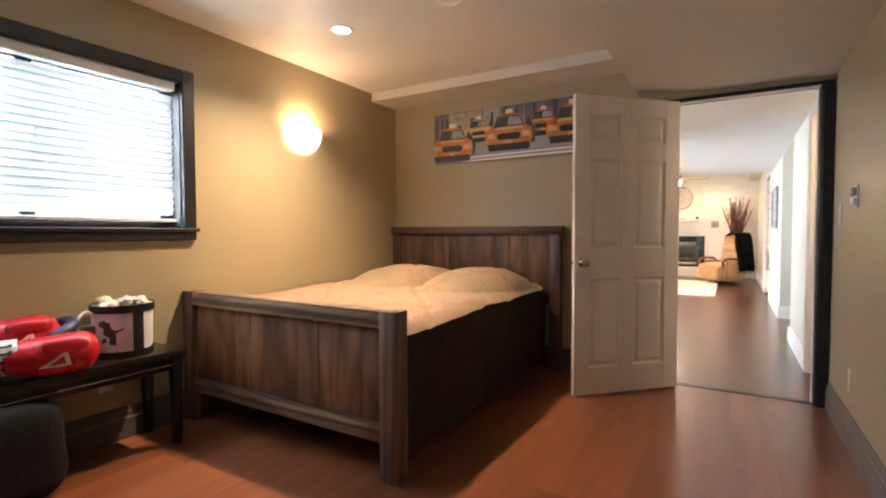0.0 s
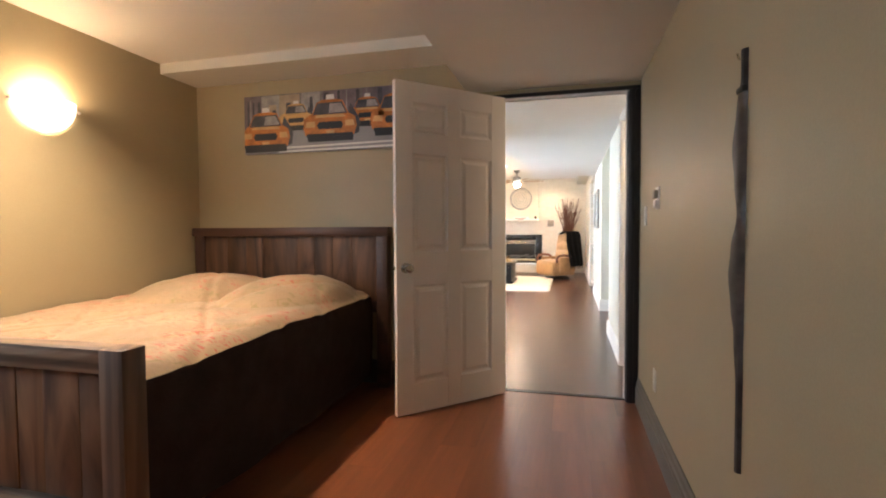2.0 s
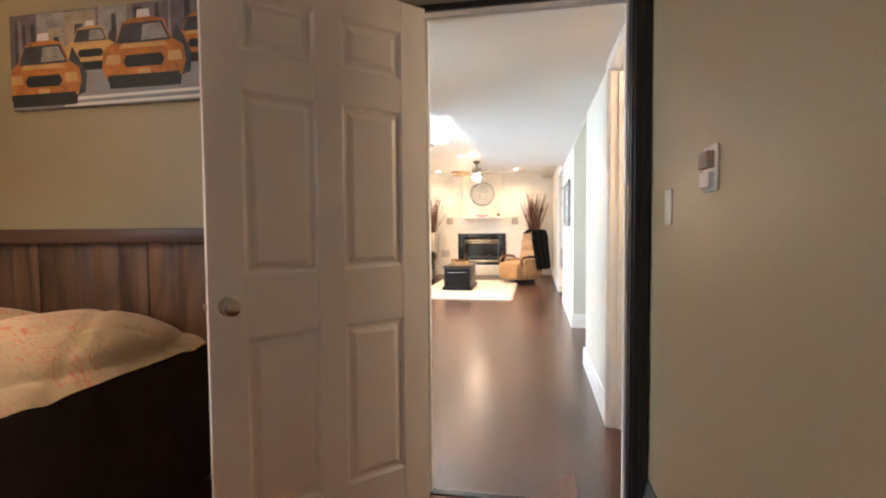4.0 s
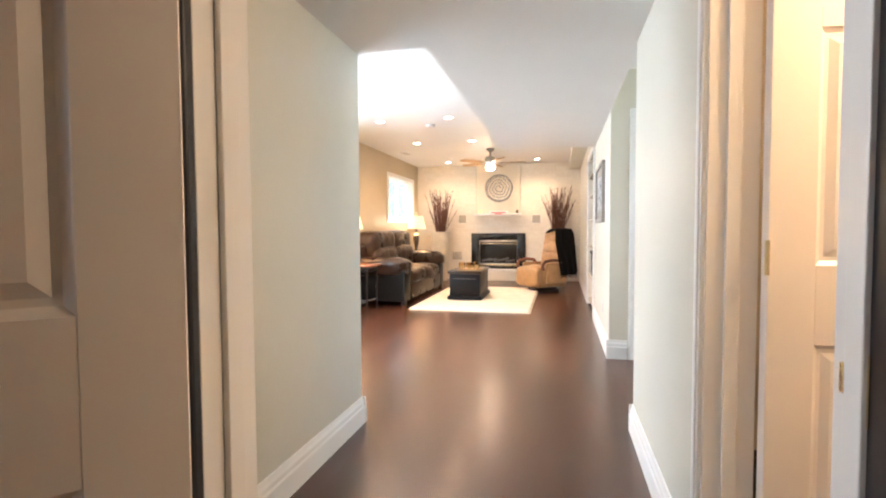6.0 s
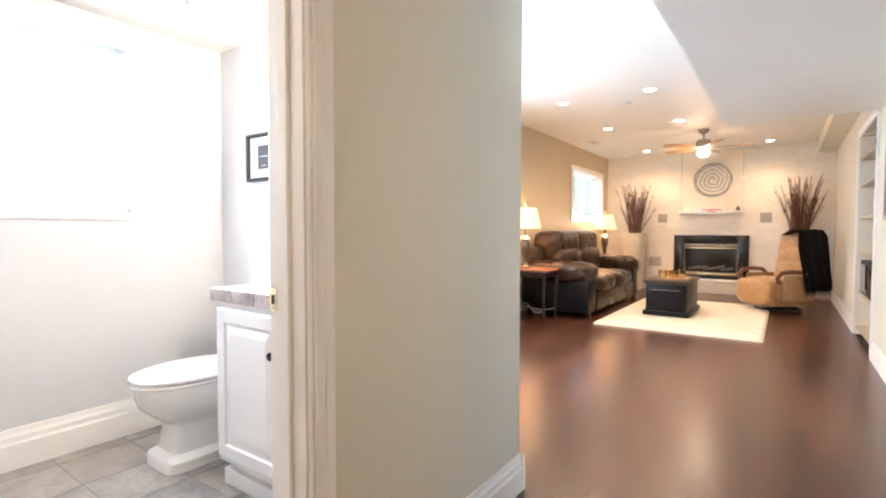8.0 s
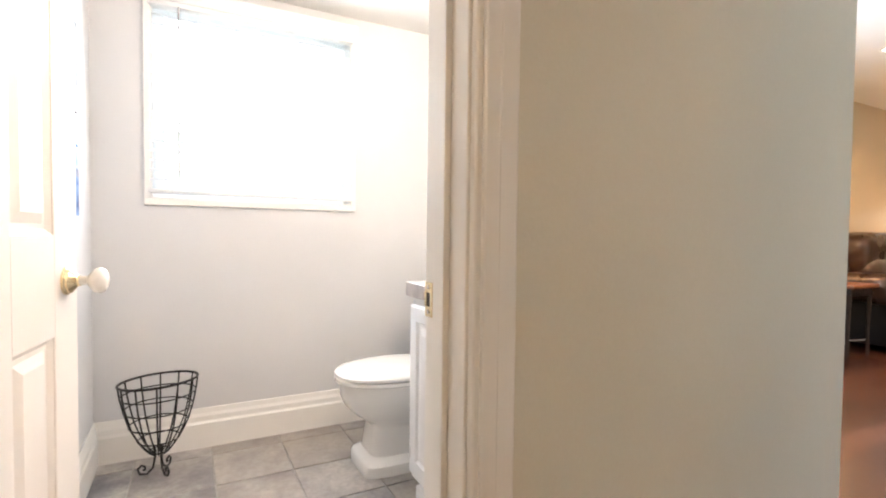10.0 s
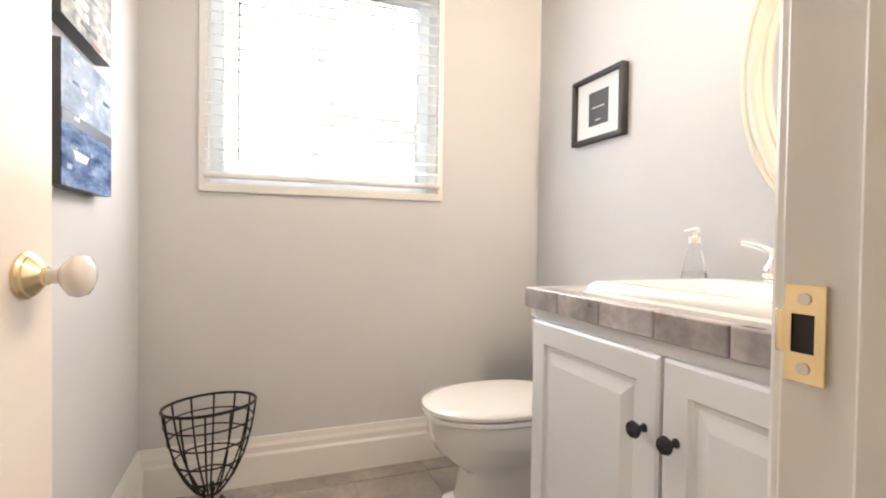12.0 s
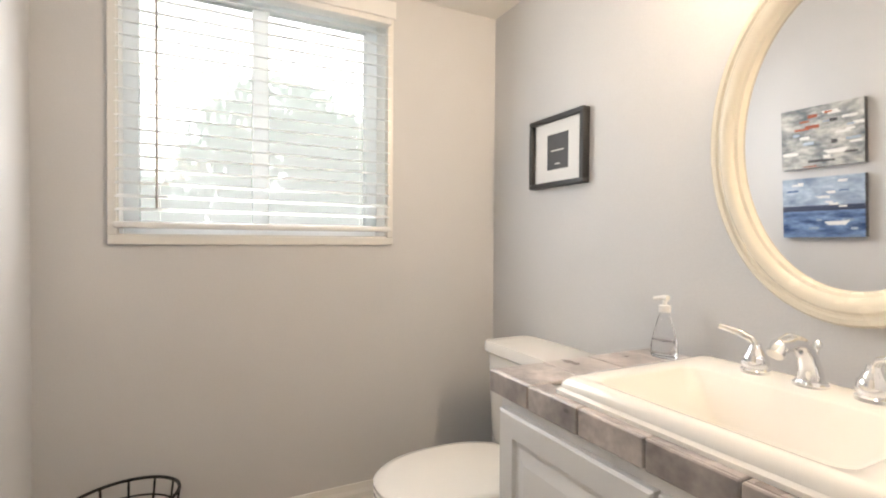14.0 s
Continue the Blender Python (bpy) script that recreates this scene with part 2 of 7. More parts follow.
M_NICKEL = paint("brushed_nickel", (0.62, 0.60, 0.57), 0.25, 0.05, 6, 0.02, metal=1)
M_BRASS = paint("polished_brass", (0.82, 0.68, 0.42), 0.2, 0.05, 8, 0.02, metal=1)
M_CERAMIC = paint("white_porcelain", (0.82, 0.80, 0.76), 0.10, 0.015, 3, 0, coat=0.6, rvar=0.03)
M_CREAM = paint("cream_lacquer", (0.80, 0.74, 0.62), 0.25, 0.03, 5, 0.04, 70)
M_VANITY = paint("white_cabinet_paint", (0.78, 0.78, 0.78), 0.3, 0.03, 4, 0.04, 80)
M_IRON = paint("black_wrought_iron", (0.014, 0.013, 0.012), 0.45, 0.25, 30, 0.4, 90, metal=0.4)
M_BLACKKNOB = paint("black_knob", (0.012, 0.012, 0.014), 0.25, 0.1, 20, 0.05)
M_LEATHER = paint("brown_leather", (0.028, 0.014, 0.008), 0.28, 0.05, 5, 0.03, 90, col2=(0.034, 0.017, 0.010), spec=0.45, rvar=0.03)
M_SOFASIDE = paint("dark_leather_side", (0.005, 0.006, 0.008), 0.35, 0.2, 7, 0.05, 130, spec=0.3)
M_TANLEATHER = paint("tan_leather", (0.42, 0.24, 0.10), 0.42, 0.15, 7, 0.4, 140)
M_CHERRY = wood("cherry_wood", (0.10, 0.035, 0.018), (0.20, 0.08, 0.04), 0.3, "x")
M_DARKWOOD = wood("black_brown_wood", (0.008, 0.006, 0.006), (0.022, 0.015, 0.013), 0.28, "x", rand=0.1)
M_CHEST = paint("navy_black_lacquer", (0.007, 0.008, 0.012), 0.38, 0.2, 6, 0.05, spec=0.25)
M_CHESTTOP = wood("dark_chest_top", (0.03, 0.018, 0.010), (0.07, 0.04, 0.022), 0.3, "y")
M_BARN = wood("reclaimed_barn_wood", (0.085, 0.037, 0.018), (0.34, 0.175, 0.085), 0.5, "z", 0.8, 0.32, 0.25, knots=3.0, fibre=0.3, cross=8.0, figure=0.2)
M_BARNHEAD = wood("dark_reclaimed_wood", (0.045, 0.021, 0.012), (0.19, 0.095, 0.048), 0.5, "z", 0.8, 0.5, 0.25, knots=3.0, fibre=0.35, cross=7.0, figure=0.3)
M_BARNRAIL = wood("grey_brown_rail_wood", (0.105, 0.058, 0.033), (0.42, 0.290, 0.190), 0.40, "x", 1.0, 0.15, 0.35, knots=1.6, cross=14.0, figure=0.75)
M_BARNPOST = wood("grey_brown_post_wood", (0.100, 0.052, 0.029), (0.25, 0.150, 0.090), 0.5, "z", 1.0, 0.15, 0.3, cross=14.0, figure=0.5)
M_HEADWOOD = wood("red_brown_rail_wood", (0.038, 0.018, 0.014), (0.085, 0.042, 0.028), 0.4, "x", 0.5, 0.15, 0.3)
M_SPREAD = floral("floral_bedspread", (0.33, 0.232, 0.132), (0.38, 0.105, 0.060))
# brown drop of the spread, its side shade darkened into the colour
M_SKIRT = paint("shaded_brown_skirt", (0.040, 0.028, 0.024), 0.9, 0.2, 9, 0.5, 200, spec=0.08)
M_BLACKCLOTH = paint("black_knit", (0.006, 0.006, 0.007), 0.9, 0.2, 20, 0.8, 160)
M_RED = paint("red_glove_leather", (0.55, 0.018, 0.030), 0.28, 0.1, 8, 0.25, 120)
M_NAVY = paint("navy_vinyl", (0.03, 0.045, 0.10), 0.4, 0.1, 8, 0.2)
M_WHITE = paint("plain_white", (0.78, 0.77, 0.75), 0.5, 0.03, 6, 0.03)
M_INK = paint("black_ink", (0.015, 0.015, 0.016), 0.5, 0.05, 6, 0)
M_PLATE = paint("switch_plate_plastic", (0.72, 0.70, 0.66), 0.35, 0.03, 9, 0)
M_BLIND = paint("white_blind_slat", (0.80, 0.80, 0.79), 0.4, 0.03, 5, 0.02)
M_PANE = glassy("window_glass", (1, 1, 1), 0.0, 1.2)
M_MIRROR = paint("mirror_silver", (0.84, 0.85, 0.86), 0.015, 0.0, 1, 0, metal=1, rvar=0.005)
M_SHADE = glow("lit_lampshade", (1.0, 0.72, 0.38), 0.36)
M_SCONCE = glow("lit_sconce_glass", (1.0, 0.82, 0.55), 0.9)
M_BULB = glow("lit_bulb", (1.0, 0.90, 0.74), 12.0)
M_BULBOFF = paint("unlit_lens", (0.75, 0.72, 0.66), 0.3, 0.02)
M_PLANTER = paint("pale_stone_planter", (0.58, 0.54, 0.46), 0.6, 0.1, 8, 0.3, 90)
M_TWIG = paint("dried_twig", (0.12, 0.050, 0.032), 0.8, 0.3, 20, 0.3)
M_FIREBLACK = paint("black_fire_surround", (0.012, 0.012, 0.013), 0.2, 0.2, 5, 0.03)
M_FIREGLASS = paint("dark_fire_glass", (0.02, 0.018, 0.016), 0.05, 0.1, 5, 0)
M_STONEGREY = paint("grey_wire_metal", (0.35, 0.34, 0.32), 0.4, 0.1, 10, 0.05, metal=0.7)
M_SPEAKER = paint("grey_speaker_grille", (0.36, 0.33, 0.28), 0.7, 0.1, 60, 0.6, 240)
M_AMBER = glassy("amber_glass", (0.92, 0.74, 0.46), 0.05)
M_CLEAR = glassy("clear_plastic", (0.97, 0.97, 0.97), 0.03, 1.12)
M_STEEL = paint("pewter_urn", (0.22, 0.19, 0.16), 0.22, 0.2, 9, 0.05, metal=0.8)
M_FANWOOD = wood("honey_fan_blade", (0.35, 0.20, 0.09), (0.55, 0.36, 0.18), 0.35, "x", rand=0.1)
M_BOW = paint("grey_brown_horn", (0.030, 0.025, 0.024), 0.45, 0.3, 9, 0.3, 30, col2=(0.055, 0.047, 0.044), stretch=(1, 1, 2))
M_BARK = paint("bark", (0.09, 0.065, 0.045), 0.9, 0.3, 12, 0.8, 30)
M_GRASS = paint("lawn", (0.07, 0.12, 0.035), 0.9, 0.3, 1.5, 0.6, 40)
M_SIDING = paint("pale_house_siding", (0.62, 0.60, 0.57), 0.7, 0.08, 3, 0.1)
M_ROOF = paint("grey_roof_shingle", (0.14, 0.13, 0.13), 0.9, 0.2, 8, 0.5)
M_ARTBG = paint("grey_street_print", (0.20, 0.19, 0.195), 0.45, 0.5, 22, 0.02)
M_ARTROAD = paint("pale_road_print", (0.30, 0.30, 0.31), 0.45, 0.1, 6, 0.02)
M_ARTDARK = paint("dark_building_print", (0.055, 0.055, 0.065), 0.45, 0.4, 14, 0.02)
M_ARTLIGHT = paint("light_building_print", (0.34, 0.33, 0.33), 0.45, 0.25, 16, 0.02)
M_ARTCREAM = paint("cream_building_print", (0.42, 0.34, 0.24), 0.45, 0.2, 14, 0.02)
M_ARTMAUVE = paint("mauve_building_print", (0.15, 0.125, 0.15), 0.45, 0.35, 12, 0.02)
M_TAXI = paint("taxi_orange_print", (0.52, 0.18, 0.026), 0.4, 0.3, 14, 0.02)
M_TAXIPALE = paint("taxi_yellow_print", (0.66, 0.40, 0.14), 0.4, 0.15, 8, 0.02)
M_BLUEART = paint("blue_sea_paint", (0.05, 0.12, 0.32), 0.85, 0.5, 9, 0.5, 40, col2=(0.18, 0.27, 0.44), stretch=(1, 1, 3), spec=0.2)
M_BLUELIGHT = paint("pale_sky_paint", (0.26, 0.35, 0.50), 0.85, 0.25, 9, 0.5, 40, col2=(0.42, 0.50, 0.60), stretch=(1, 1, 2), spec=0.2)
M_GREYART = paint("grey_harbour_paint", (0.24, 0.29, 0.32), 0.85, 0.4, 12, 0.5, 40, col2=(0.46, 0.45, 0.43), stretch=(1, 1, 2), spec=0.2)
M_RUST = paint("rust_red_paint", (0.40, 0.10, 0.05), 0.5, 0.4, 20, 0.4)
M_MAT = paint("white_mat_board", (0.82, 0.81, 0.79), 0.7, 0.02)
M_CHARCOAL = paint("charcoal_print", (0.06, 0.06, 0.065), 0.5, 0.1, 20, 0)
M_REDINK = paint("red_ink", (0.55, 0.05, 0.04), 0.5, 0.1, 9, 0)
M_PAPER = paint("crumpled_paper", (0.70, 0.58, 0.44), 0.8, 0.25, 12, 0.4)
M_BAG = paint("olive_grey_paper", (0.20, 0.18, 0.13), 0.7, 0.15, 12, 0.3)
M_BOOK = paint("dark_book_cloth", (0.06, 0.045, 0.04), 0.6, 0.6, 6, 0.1)


# ---- building helpers ----
def box(bm, x0, x1, y0, y1, z0, z1, bev=0.0, seg=2):
    r = bmesh.ops.create_cube(bm, size=1.0, matrix=Matrix.Translation(((x0 + x1) / 2, (y0 + y1) / 2, (z0 + z1) / 2)) @ Matrix.Diagonal((abs(x1 - x0), abs(y1 - y0), abs(z1 - z0), 1)))
    if bev:
        es = list({e for v in r["verts"] for e in v.link_edges})
        bmesh.ops.bevel(bm, geom=es, offset=bev, segments=seg, profile=0.5, affect="EDGES")
    return bm


def boxes(*rows, bev=0.0):
    bm = bmesh.new()
    for r in rows:
        box(bm, *r, bev=bev)
    return bm


def loft(bm, rings, cap=True):
    """Closed rings of equal length joined into a skin."""
    vs = [[bm.verts.new(p) for p in ring] for ring in rings]
    k = len(vs[0])
    for a, b in zip(vs, vs[1:]):
        for i in range(k):
            bm.faces.new((a[i], a[(i + 1) % k], b[(i + 1) % k], b[i]))
    if cap:
        bm.faces.new(list(reversed(vs[0])))
        bm.faces.new(vs[-1])
    return bm


def ring(cx, cy, z, rx, ry=None, n=28, power=2.0, turn=0.0):
    ry = rx if ry is None else ry
    out = []
    for i in range(n):
        a = 2 * math.pi * i / n + turn
        c, s = math.cos(a), math.sin(a)
        k = 2 / power
        out.append((cx + rx * math.copysign(abs(c) ** k, c), cy + ry * math.copysign(abs(s) ** k, s), z))
    return out


def lathe(bm, profile, cx=0.0, cy=0.0, n=28):
    return loft(bm, [ring(cx, cy, z, max(r, 0.0005), n=n) for r, z in profile])


def tube(bm, pts, r, n=8, closed=False, r1=None):
    """A round bar along the points."""
    pts = [Vector(p) for p in pts]
    m = len(pts)
    rings, up = [], None
    for i, p in enumerate(pts):
        a = pts[(i - 1) % m] if closed or i else p
        b = pts[(i + 1) % m] if closed or i < m - 1 else p
        d = (b - a).normalized()
        if up is None:
            up = d.orthogonal().normalized()
        up = (up - d * up.dot(d)).normalized()
        side = d.cross(up)
        rad = r if r1 is None else r + (r1 - r) * i / (m - 1)
        rings.append([p + rad * (math.cos(2 * math.pi * j / n) * up + math.sin(2 * math.pi * j / n) * side) for j in range(n)])
    if closed:
        vs = [[bm.verts.new(p) for p in g] for g in rings]
        for a, b in zip(vs, vs[1:] + vs[:1]):
            if a is vs[-1]:
                off = min(range(n), key=lambda k: (b[k].co - a[0].co).length)
                b = b[off:] + b[:off]
            for i in range(n):
                bm.faces.new((a[i], a[(i + 1) % n], b[(i + 1) % n], b[i]))
        return bm
    return loft(bm, rings)


def sweep_flat(bm, pts, axis_len, axis="y"):
    """A closed outline in a plane, drawn out along an axis from a to b."""
    a, b = axis_len
    put = {"x": lambda p, t: (t, p[0], p[1]), "y": lambda p, t: (p[0], t, p[1]), "z": lambda p, t: (p[0], p[1], t)}[axis]
    return loft(bm, [[put(p, a) for p in pts], [put(p, b) for p in pts]])


def puff(bm, x0, x1, y0, y1, z0, z1, power=5.0, n=14, wrinkle=0.0, freq=6.0, seed=0.0):
    """A soft cushion: a cube rounded by a high power, with wrinkles."""
    made, faces = {}, []
    for ax in range(3):
        for sgn in (-1, 1):
            for i in range(n):
                for j in range(n):
                    quad = []
                    for u, v in ((i, j), (i + 1, j), (i + 1, j + 1), (i, j + 1)):
                        k = [0, 0, 0]
                        k[ax], k[(ax + 1) % 3], k[(ax + 2) % 3] = (n if sgn > 0 else 0), u, v
                        quad.append(tuple(k))
                    faces.append(quad)
    for q in faces:
        for k in q:
            if k not in made:
                made[k] = bm.verts.new([2 * a / n - 1 for a in k])
        bm.faces.new([made[k] for k in q])
    vs = list(made.values())
    c, h = Vector(((x0 + x1) / 2, (y0 + y1) / 2, (z0 + z1) / 2)), Vector(((x1 - x0) / 2, (y1 - y0) / 2, (z1 - z0) / 2))
    for v in vs:
        p = v.co
        k = (abs(p.x) ** power + abs(p.y) ** power + abs(p.z) ** power) ** (1 / power)
        q = p / k
        w = Vector((c.x + q.x * h.x, c.y + q.y * h.y, c.z + q.z * h.z))
        if wrinkle:
            w += q.normalized() * wrinkle * (noise.noise(w * freq + Vector((seed, seed, 0))) + 0.5 * noise.noise(w * freq * 2.7 + Vector((seed, 0, 3))))
        v.co = w
    return bm


def finish(bm, smooth):
    bmesh.ops.recalc_face_normals(bm, faces=bm.faces)
    if smooth:
        for f in bm.faces:
            f.smooth = True
        for e in bm.edges:
            if len(e.link_faces) == 2 and e.calc_face_angle(0) > 0.7:
                e.smooth = False


def mesh_of(name, bm, material, smooth=True):
    finish(bm, smooth)
    me = bpy.data.meshes.new(name)
    bm.to_mesh(me)
    bm.free()
    me.materials.append(material)
    return me


def part(name, bm, material, parent, label="", smooth=True):
    ob = new(name, mesh_of(name, bm, material, smooth))
    ob.parent = parent
    return tagged(ob, label)


def thing(name, label, category, at=(0, 0, 0), turn=0.0, group="", kind=""):
    ob = new(name)
    ob.matrix_world = pose(*at, 0, 0, turn)
    ob.empty_display_size = 0.1
    return tagged(ob, label, category, group, kind)


def solid(name, bm, material, label, category, at=(0, 0, 0), turn=0.0, group="", kind="", smooth=True):
    ob = new(name, mesh_of(name, bm, material, smooth))
    ob.matrix_world = pose(*at, 0, 0, turn)
    return tagged(ob, label, category, group, kind)


def structure(name, bm, material, label="", smooth=False):
    ob = new(name, mesh_of(name, bm, material, smooth))
    return tagged(ob, label, name.split("_")[0], kind="structure")


# ---- structure: walls, ceilings, floors ----
BL, BR, BT = -2.50, 0.885, 2.385      # bedroom: window wall, near wall, ceiling
BACK = -4.75
WW, WY0, WY1 = -2.56, 0.18, 1.835      # bathroom: window wall, side walls
CL, CR = -0.62, 0.872                  # corridor walls
LL, LR, LN, LF = -2.62, 0.89, 1.99, 9.90   # living room walls
LT, SOF = 2.49, 2.085
TOP = 2.62

# bedroom
structure("wall_bedroom_window", boxes((BL - 0.2, BL, BACK, -3.56, 0, TOP), (BL - 0.2, BL, -2.165, 0.0, 0, TOP), (BL - 0.2, BL, -3.56, -2.165, 0, 1.15), (BL - 0.2, BL, -3.56, -2.165, 2.01, TOP)), M_KHAKI, "khaki painted bedroom wall with a window opening")
structure("wall_bedroom_side", boxes((BR, BR + 0.12, BACK, 0.0, 0, TOP)), M_KHAKI, "khaki painted bedroom wall")
structure("wall_bedroom_back", boxes((BL - 0.2, BR + 0.12, BACK - 0.12, BACK, 0, TOP)), M_KHAKI, "khaki painted bedroom wall")
structure("wall_bedroom_door", boxes((BL - 0.2, -0.02, 0.0, 0.05, 0, TOP), (-0.02, 0.83, 0.0, 0.05, 2.06, TOP), (0.83, BR + 0.12, 0.0, 0.05, 0, TOP)), M_KHAKI, "khaki painted bedroom wall with a doorway")
structure("wall_corridor_end", boxes((-0.62, -0.02, 0.05, 0.12, 0, TOP), (-0.02, 0.83, 0.05, 0.12, 2.06, TOP), (0.83, CR, 0.05, 0.12, 0, TOP)), M_SAGE, "sage painted corridor wall around the bedroom doorway")
structure("ceiling_bedroom", boxes((BL, BR, BACK, 0, BT, TOP)), M_CEILBED, "warm white bedroom ceiling")
structure("ceiling_bedroom_drop", boxes((BL, -0.25, -0.365, 0, 2.312, BT)), M_CEILBED, "dropped strip of bedroom ceiling above the bed")
structure("ceiling_bedroom_soffit", boxes((-0.25, BR, BACK, 0, 2.10, BT)), M_CEILBED, "low boxed soffit of the bedroom ceiling")

# bathroom
structure("wall_bathroom_window", boxes((WW - 0.2, WW, 0.06, 0.40, 0, TOP), (WW - 0.2, WW, 1.315, 1.90, 0, TOP), (WW - 0.2, WW, 0.40, 1.315, 0, 1.165), (WW - 0.2, WW, 0.40, 1.315, 2.08, TOP)), M_GREY, "pale grey bathroom wall with a window opening")
structure("wall_bathroom_art", boxes((WW, CL - 0.12, 0.05, WY0, 0, TOP)), M_GREY, "pale grey bathroom wall")
structure("wall_bathroom_vanity", boxes((WW, CL - 0.12, WY1, 1.90, 0, TOP)), M_GREY, "pale grey bathroom wall")
structure("wall_bathroom_door", boxes((CL - 0.12, CL - 0.06, 0.12, 0.178, 0, TOP), (CL - 0.12, CL - 0.06, 0.91, 1.90, 0, TOP), (CL - 0.12, CL - 0.06, 0.178, 0.91, 2.05, TOP)), M_GREY, "pale grey bathroom wall with a doorway")
structure("ceiling_bathroom", boxes((WW, CL - 0.12, WY0, WY1, 2.32, TOP)), M_CEIL, "white bathroom ceiling")
structure("ceiling_bathroom_soffit", boxes((WW, -2.12, WY0, WY1, 2.155, 2.32), (-2.12, CL - 0.12, 1.42, WY1, 2.155, 2.32)), M_CEIL, "white boxed soffit of the bathroom ceiling")

# corridor
structure("wall_corridor_bath", boxes((CL - 0.06, CL, 0.12, 0.178, 0, TOP), (CL - 0.06, CL, 0.91, LN, 0, TOP), (CL - 0.06, CL, 0.178, 0.91, 2.05, TOP)), M_SAGE, "sage painted corridor wall with the bathroom doorway")
structure("wall_corridor_side", boxes((CR, CR + 0.12, 0.12, 0.16, 0, TOP), (CR, CR + 0.12, 0.903, 2.195, 0, TOP), (CR, CR + 0.12, 0.16, 0.903, 2.05, TOP)), M_SAGE, "sage painted corridor wall with a doorway")
structure("ceiling_corridor", boxes((CL, CR, 0.12, LN, SOF, TOP), (-0.228, LR, LN, 5.55, SOF, TOP)), M_CEIL, "low white corridor ceiling running on as a soffit")
# small room off the corridor
structure("wall_store_near", boxes((CR + 0.12, 2.3, 0.02, 0.10, 0, TOP)), M_TAN, "tan painted wall")
structure("wall_store_far", boxes((CR + 0.12, 2.42, 2.10, 2.195, 0, TOP)), M_TAN, "tan painted wall")
structure("wall_store_end", boxes((2.3, 2.42, 0.02, 2.10, 0, TOP)), M_TAN, "tan painted wall")
structure("ceiling_store", boxes((CR + 0.12, 2.3, 0.10, 2.10, 2.40, TOP)), M_CEIL, "white ceiling")
# hall recess with a door
structure("wall_hall_far", boxes((LR, 1.11, 3.735, 3.86, 0, TOP), (1.11, 1.87, 3.735, 3.86, 2.03, TOP), (1.87, 2.42, 3.735, 3.86, 0, TOP)), M_SAGE, "sage painted hall wall with a doorway")
# unseen end wall; the opening is made up to go with the hall fill lamp
structure("wall_hall_end", boxes((2.42, 2.54, 2.10, 2.45, 0, TOP), (2.42, 2.54, 3.45, 3.86, 0, TOP), (2.42, 2.54, 2.45, 3.45, 0, 0.9), (2.42, 2.54, 2.45, 3.45, 2.1, TOP)), M_SAGE, "sage painted hall wall, unseen, with an added opening for the fill light")
structure("ceiling_hall", boxes((LR, 2.42, 2.195, 3.735, 2.42, TOP)), M_CEIL, "white hall ceiling in shade")
structure("wall_far_room", boxes((1.02, 2.9, 6.2, 6.3, 0, TOP), (2.9, 3.0, 3.86, 6.3, 0, TOP), (2.54, 3.0, 3.76, 3.86, 0, TOP)), M_TAN, "tan painted wall of the room behind the hall door")
structure("ceiling_far_room", boxes((1.02, 2.9, 3.86, 6.2, 2.40, TOP)), M_CEIL, "white ceiling")
# living room
structure("wall_living_near", boxes((LL - 0.2, CL - 0.06, 1.90, LN, 0, TOP)), M_SAGE, "sage painted living room wall")
structure("wall_living_window", boxes((LL - 0.2, LL, LN, 2.65, 0, TOP), (LL - 0.2, LL, 2.65, 4.55, 0, 0.9), (LL - 0.2, LL, 2.65, 4.55, 2.2, TOP), (LL - 0.2, LL, 4.55, 7.98, 0, TOP), (LL - 0.2, LL, 9.48, LF, 0, TOP), (LL - 0.2, LL, 7.98, 9.48, 0, 1.31), (LL - 0.2, LL, 7.98, 9.48, 2.10, TOP)), M_TAN, "tan painted living room wall with a window opening")
structure("wall_living_fire", boxes((LL - 0.2, LR + 0.13, LF, LF + 0.2, 0, TOP)), M_MORTAR, "white painted brick fireplace wall")
structure("wall_living_side", boxes((LR, LR + 0.13, 3.86, 5.62, 0, TOP), (LR, LR + 0.13, 6.85, LF, 0, TOP), (LR, LR + 0.13, 5.62, 6.85, 2.08, TOP)), M_SAGE, "sage painted living room wall with a shelf niche")
structure("ceiling_living", boxes((LL, -0.228, LN, LF, LT, TOP), (-0.228, LR, 5.55, LF, LT, TOP)), M_CEIL, "white living room ceiling")
structure("ceiling_living_beam", boxes((0.66, LR, 5.55, LF, 2.33, LT)), M_SAGE, "boxed beam along the living room wall")
# floor slabs under the boards and tiles
structure("floor_bedroom", boxes((BL, BR, BACK, 0.06, -0.06, -0.012)), M_GROUT, "red-brown glossy laminate bedroom floor")
structure("floor_living", boxes((LL, 2.42, 0.06, LF, -0.06, -0.012)), M_GROUT, "dark walnut laminate floor of corridor and living room")
structure("floor_bathroom", boxes((WW, CL - 0.06, 0.12, 1.90, -0.011, -0.005)), M_TILEGROUT, "grey slate tile bathroom floor")
structure("floor_far_room", boxes((1.02, 2.9, 3.80, 6.2, -0.011, 0.0)), M_CREAMTILE, "cream tile floor")
structure("ground", boxes((-400, 400, -400, 400, -0.25, -0.06)), M_GRASS, "lawn around the house")
structure("roof", boxes((LL - 0.6, 3.4, BACK - 0.5, LF + 0.6, TOP, TOP + 0.2)), M_ROOF, "roof slab over the rooms")


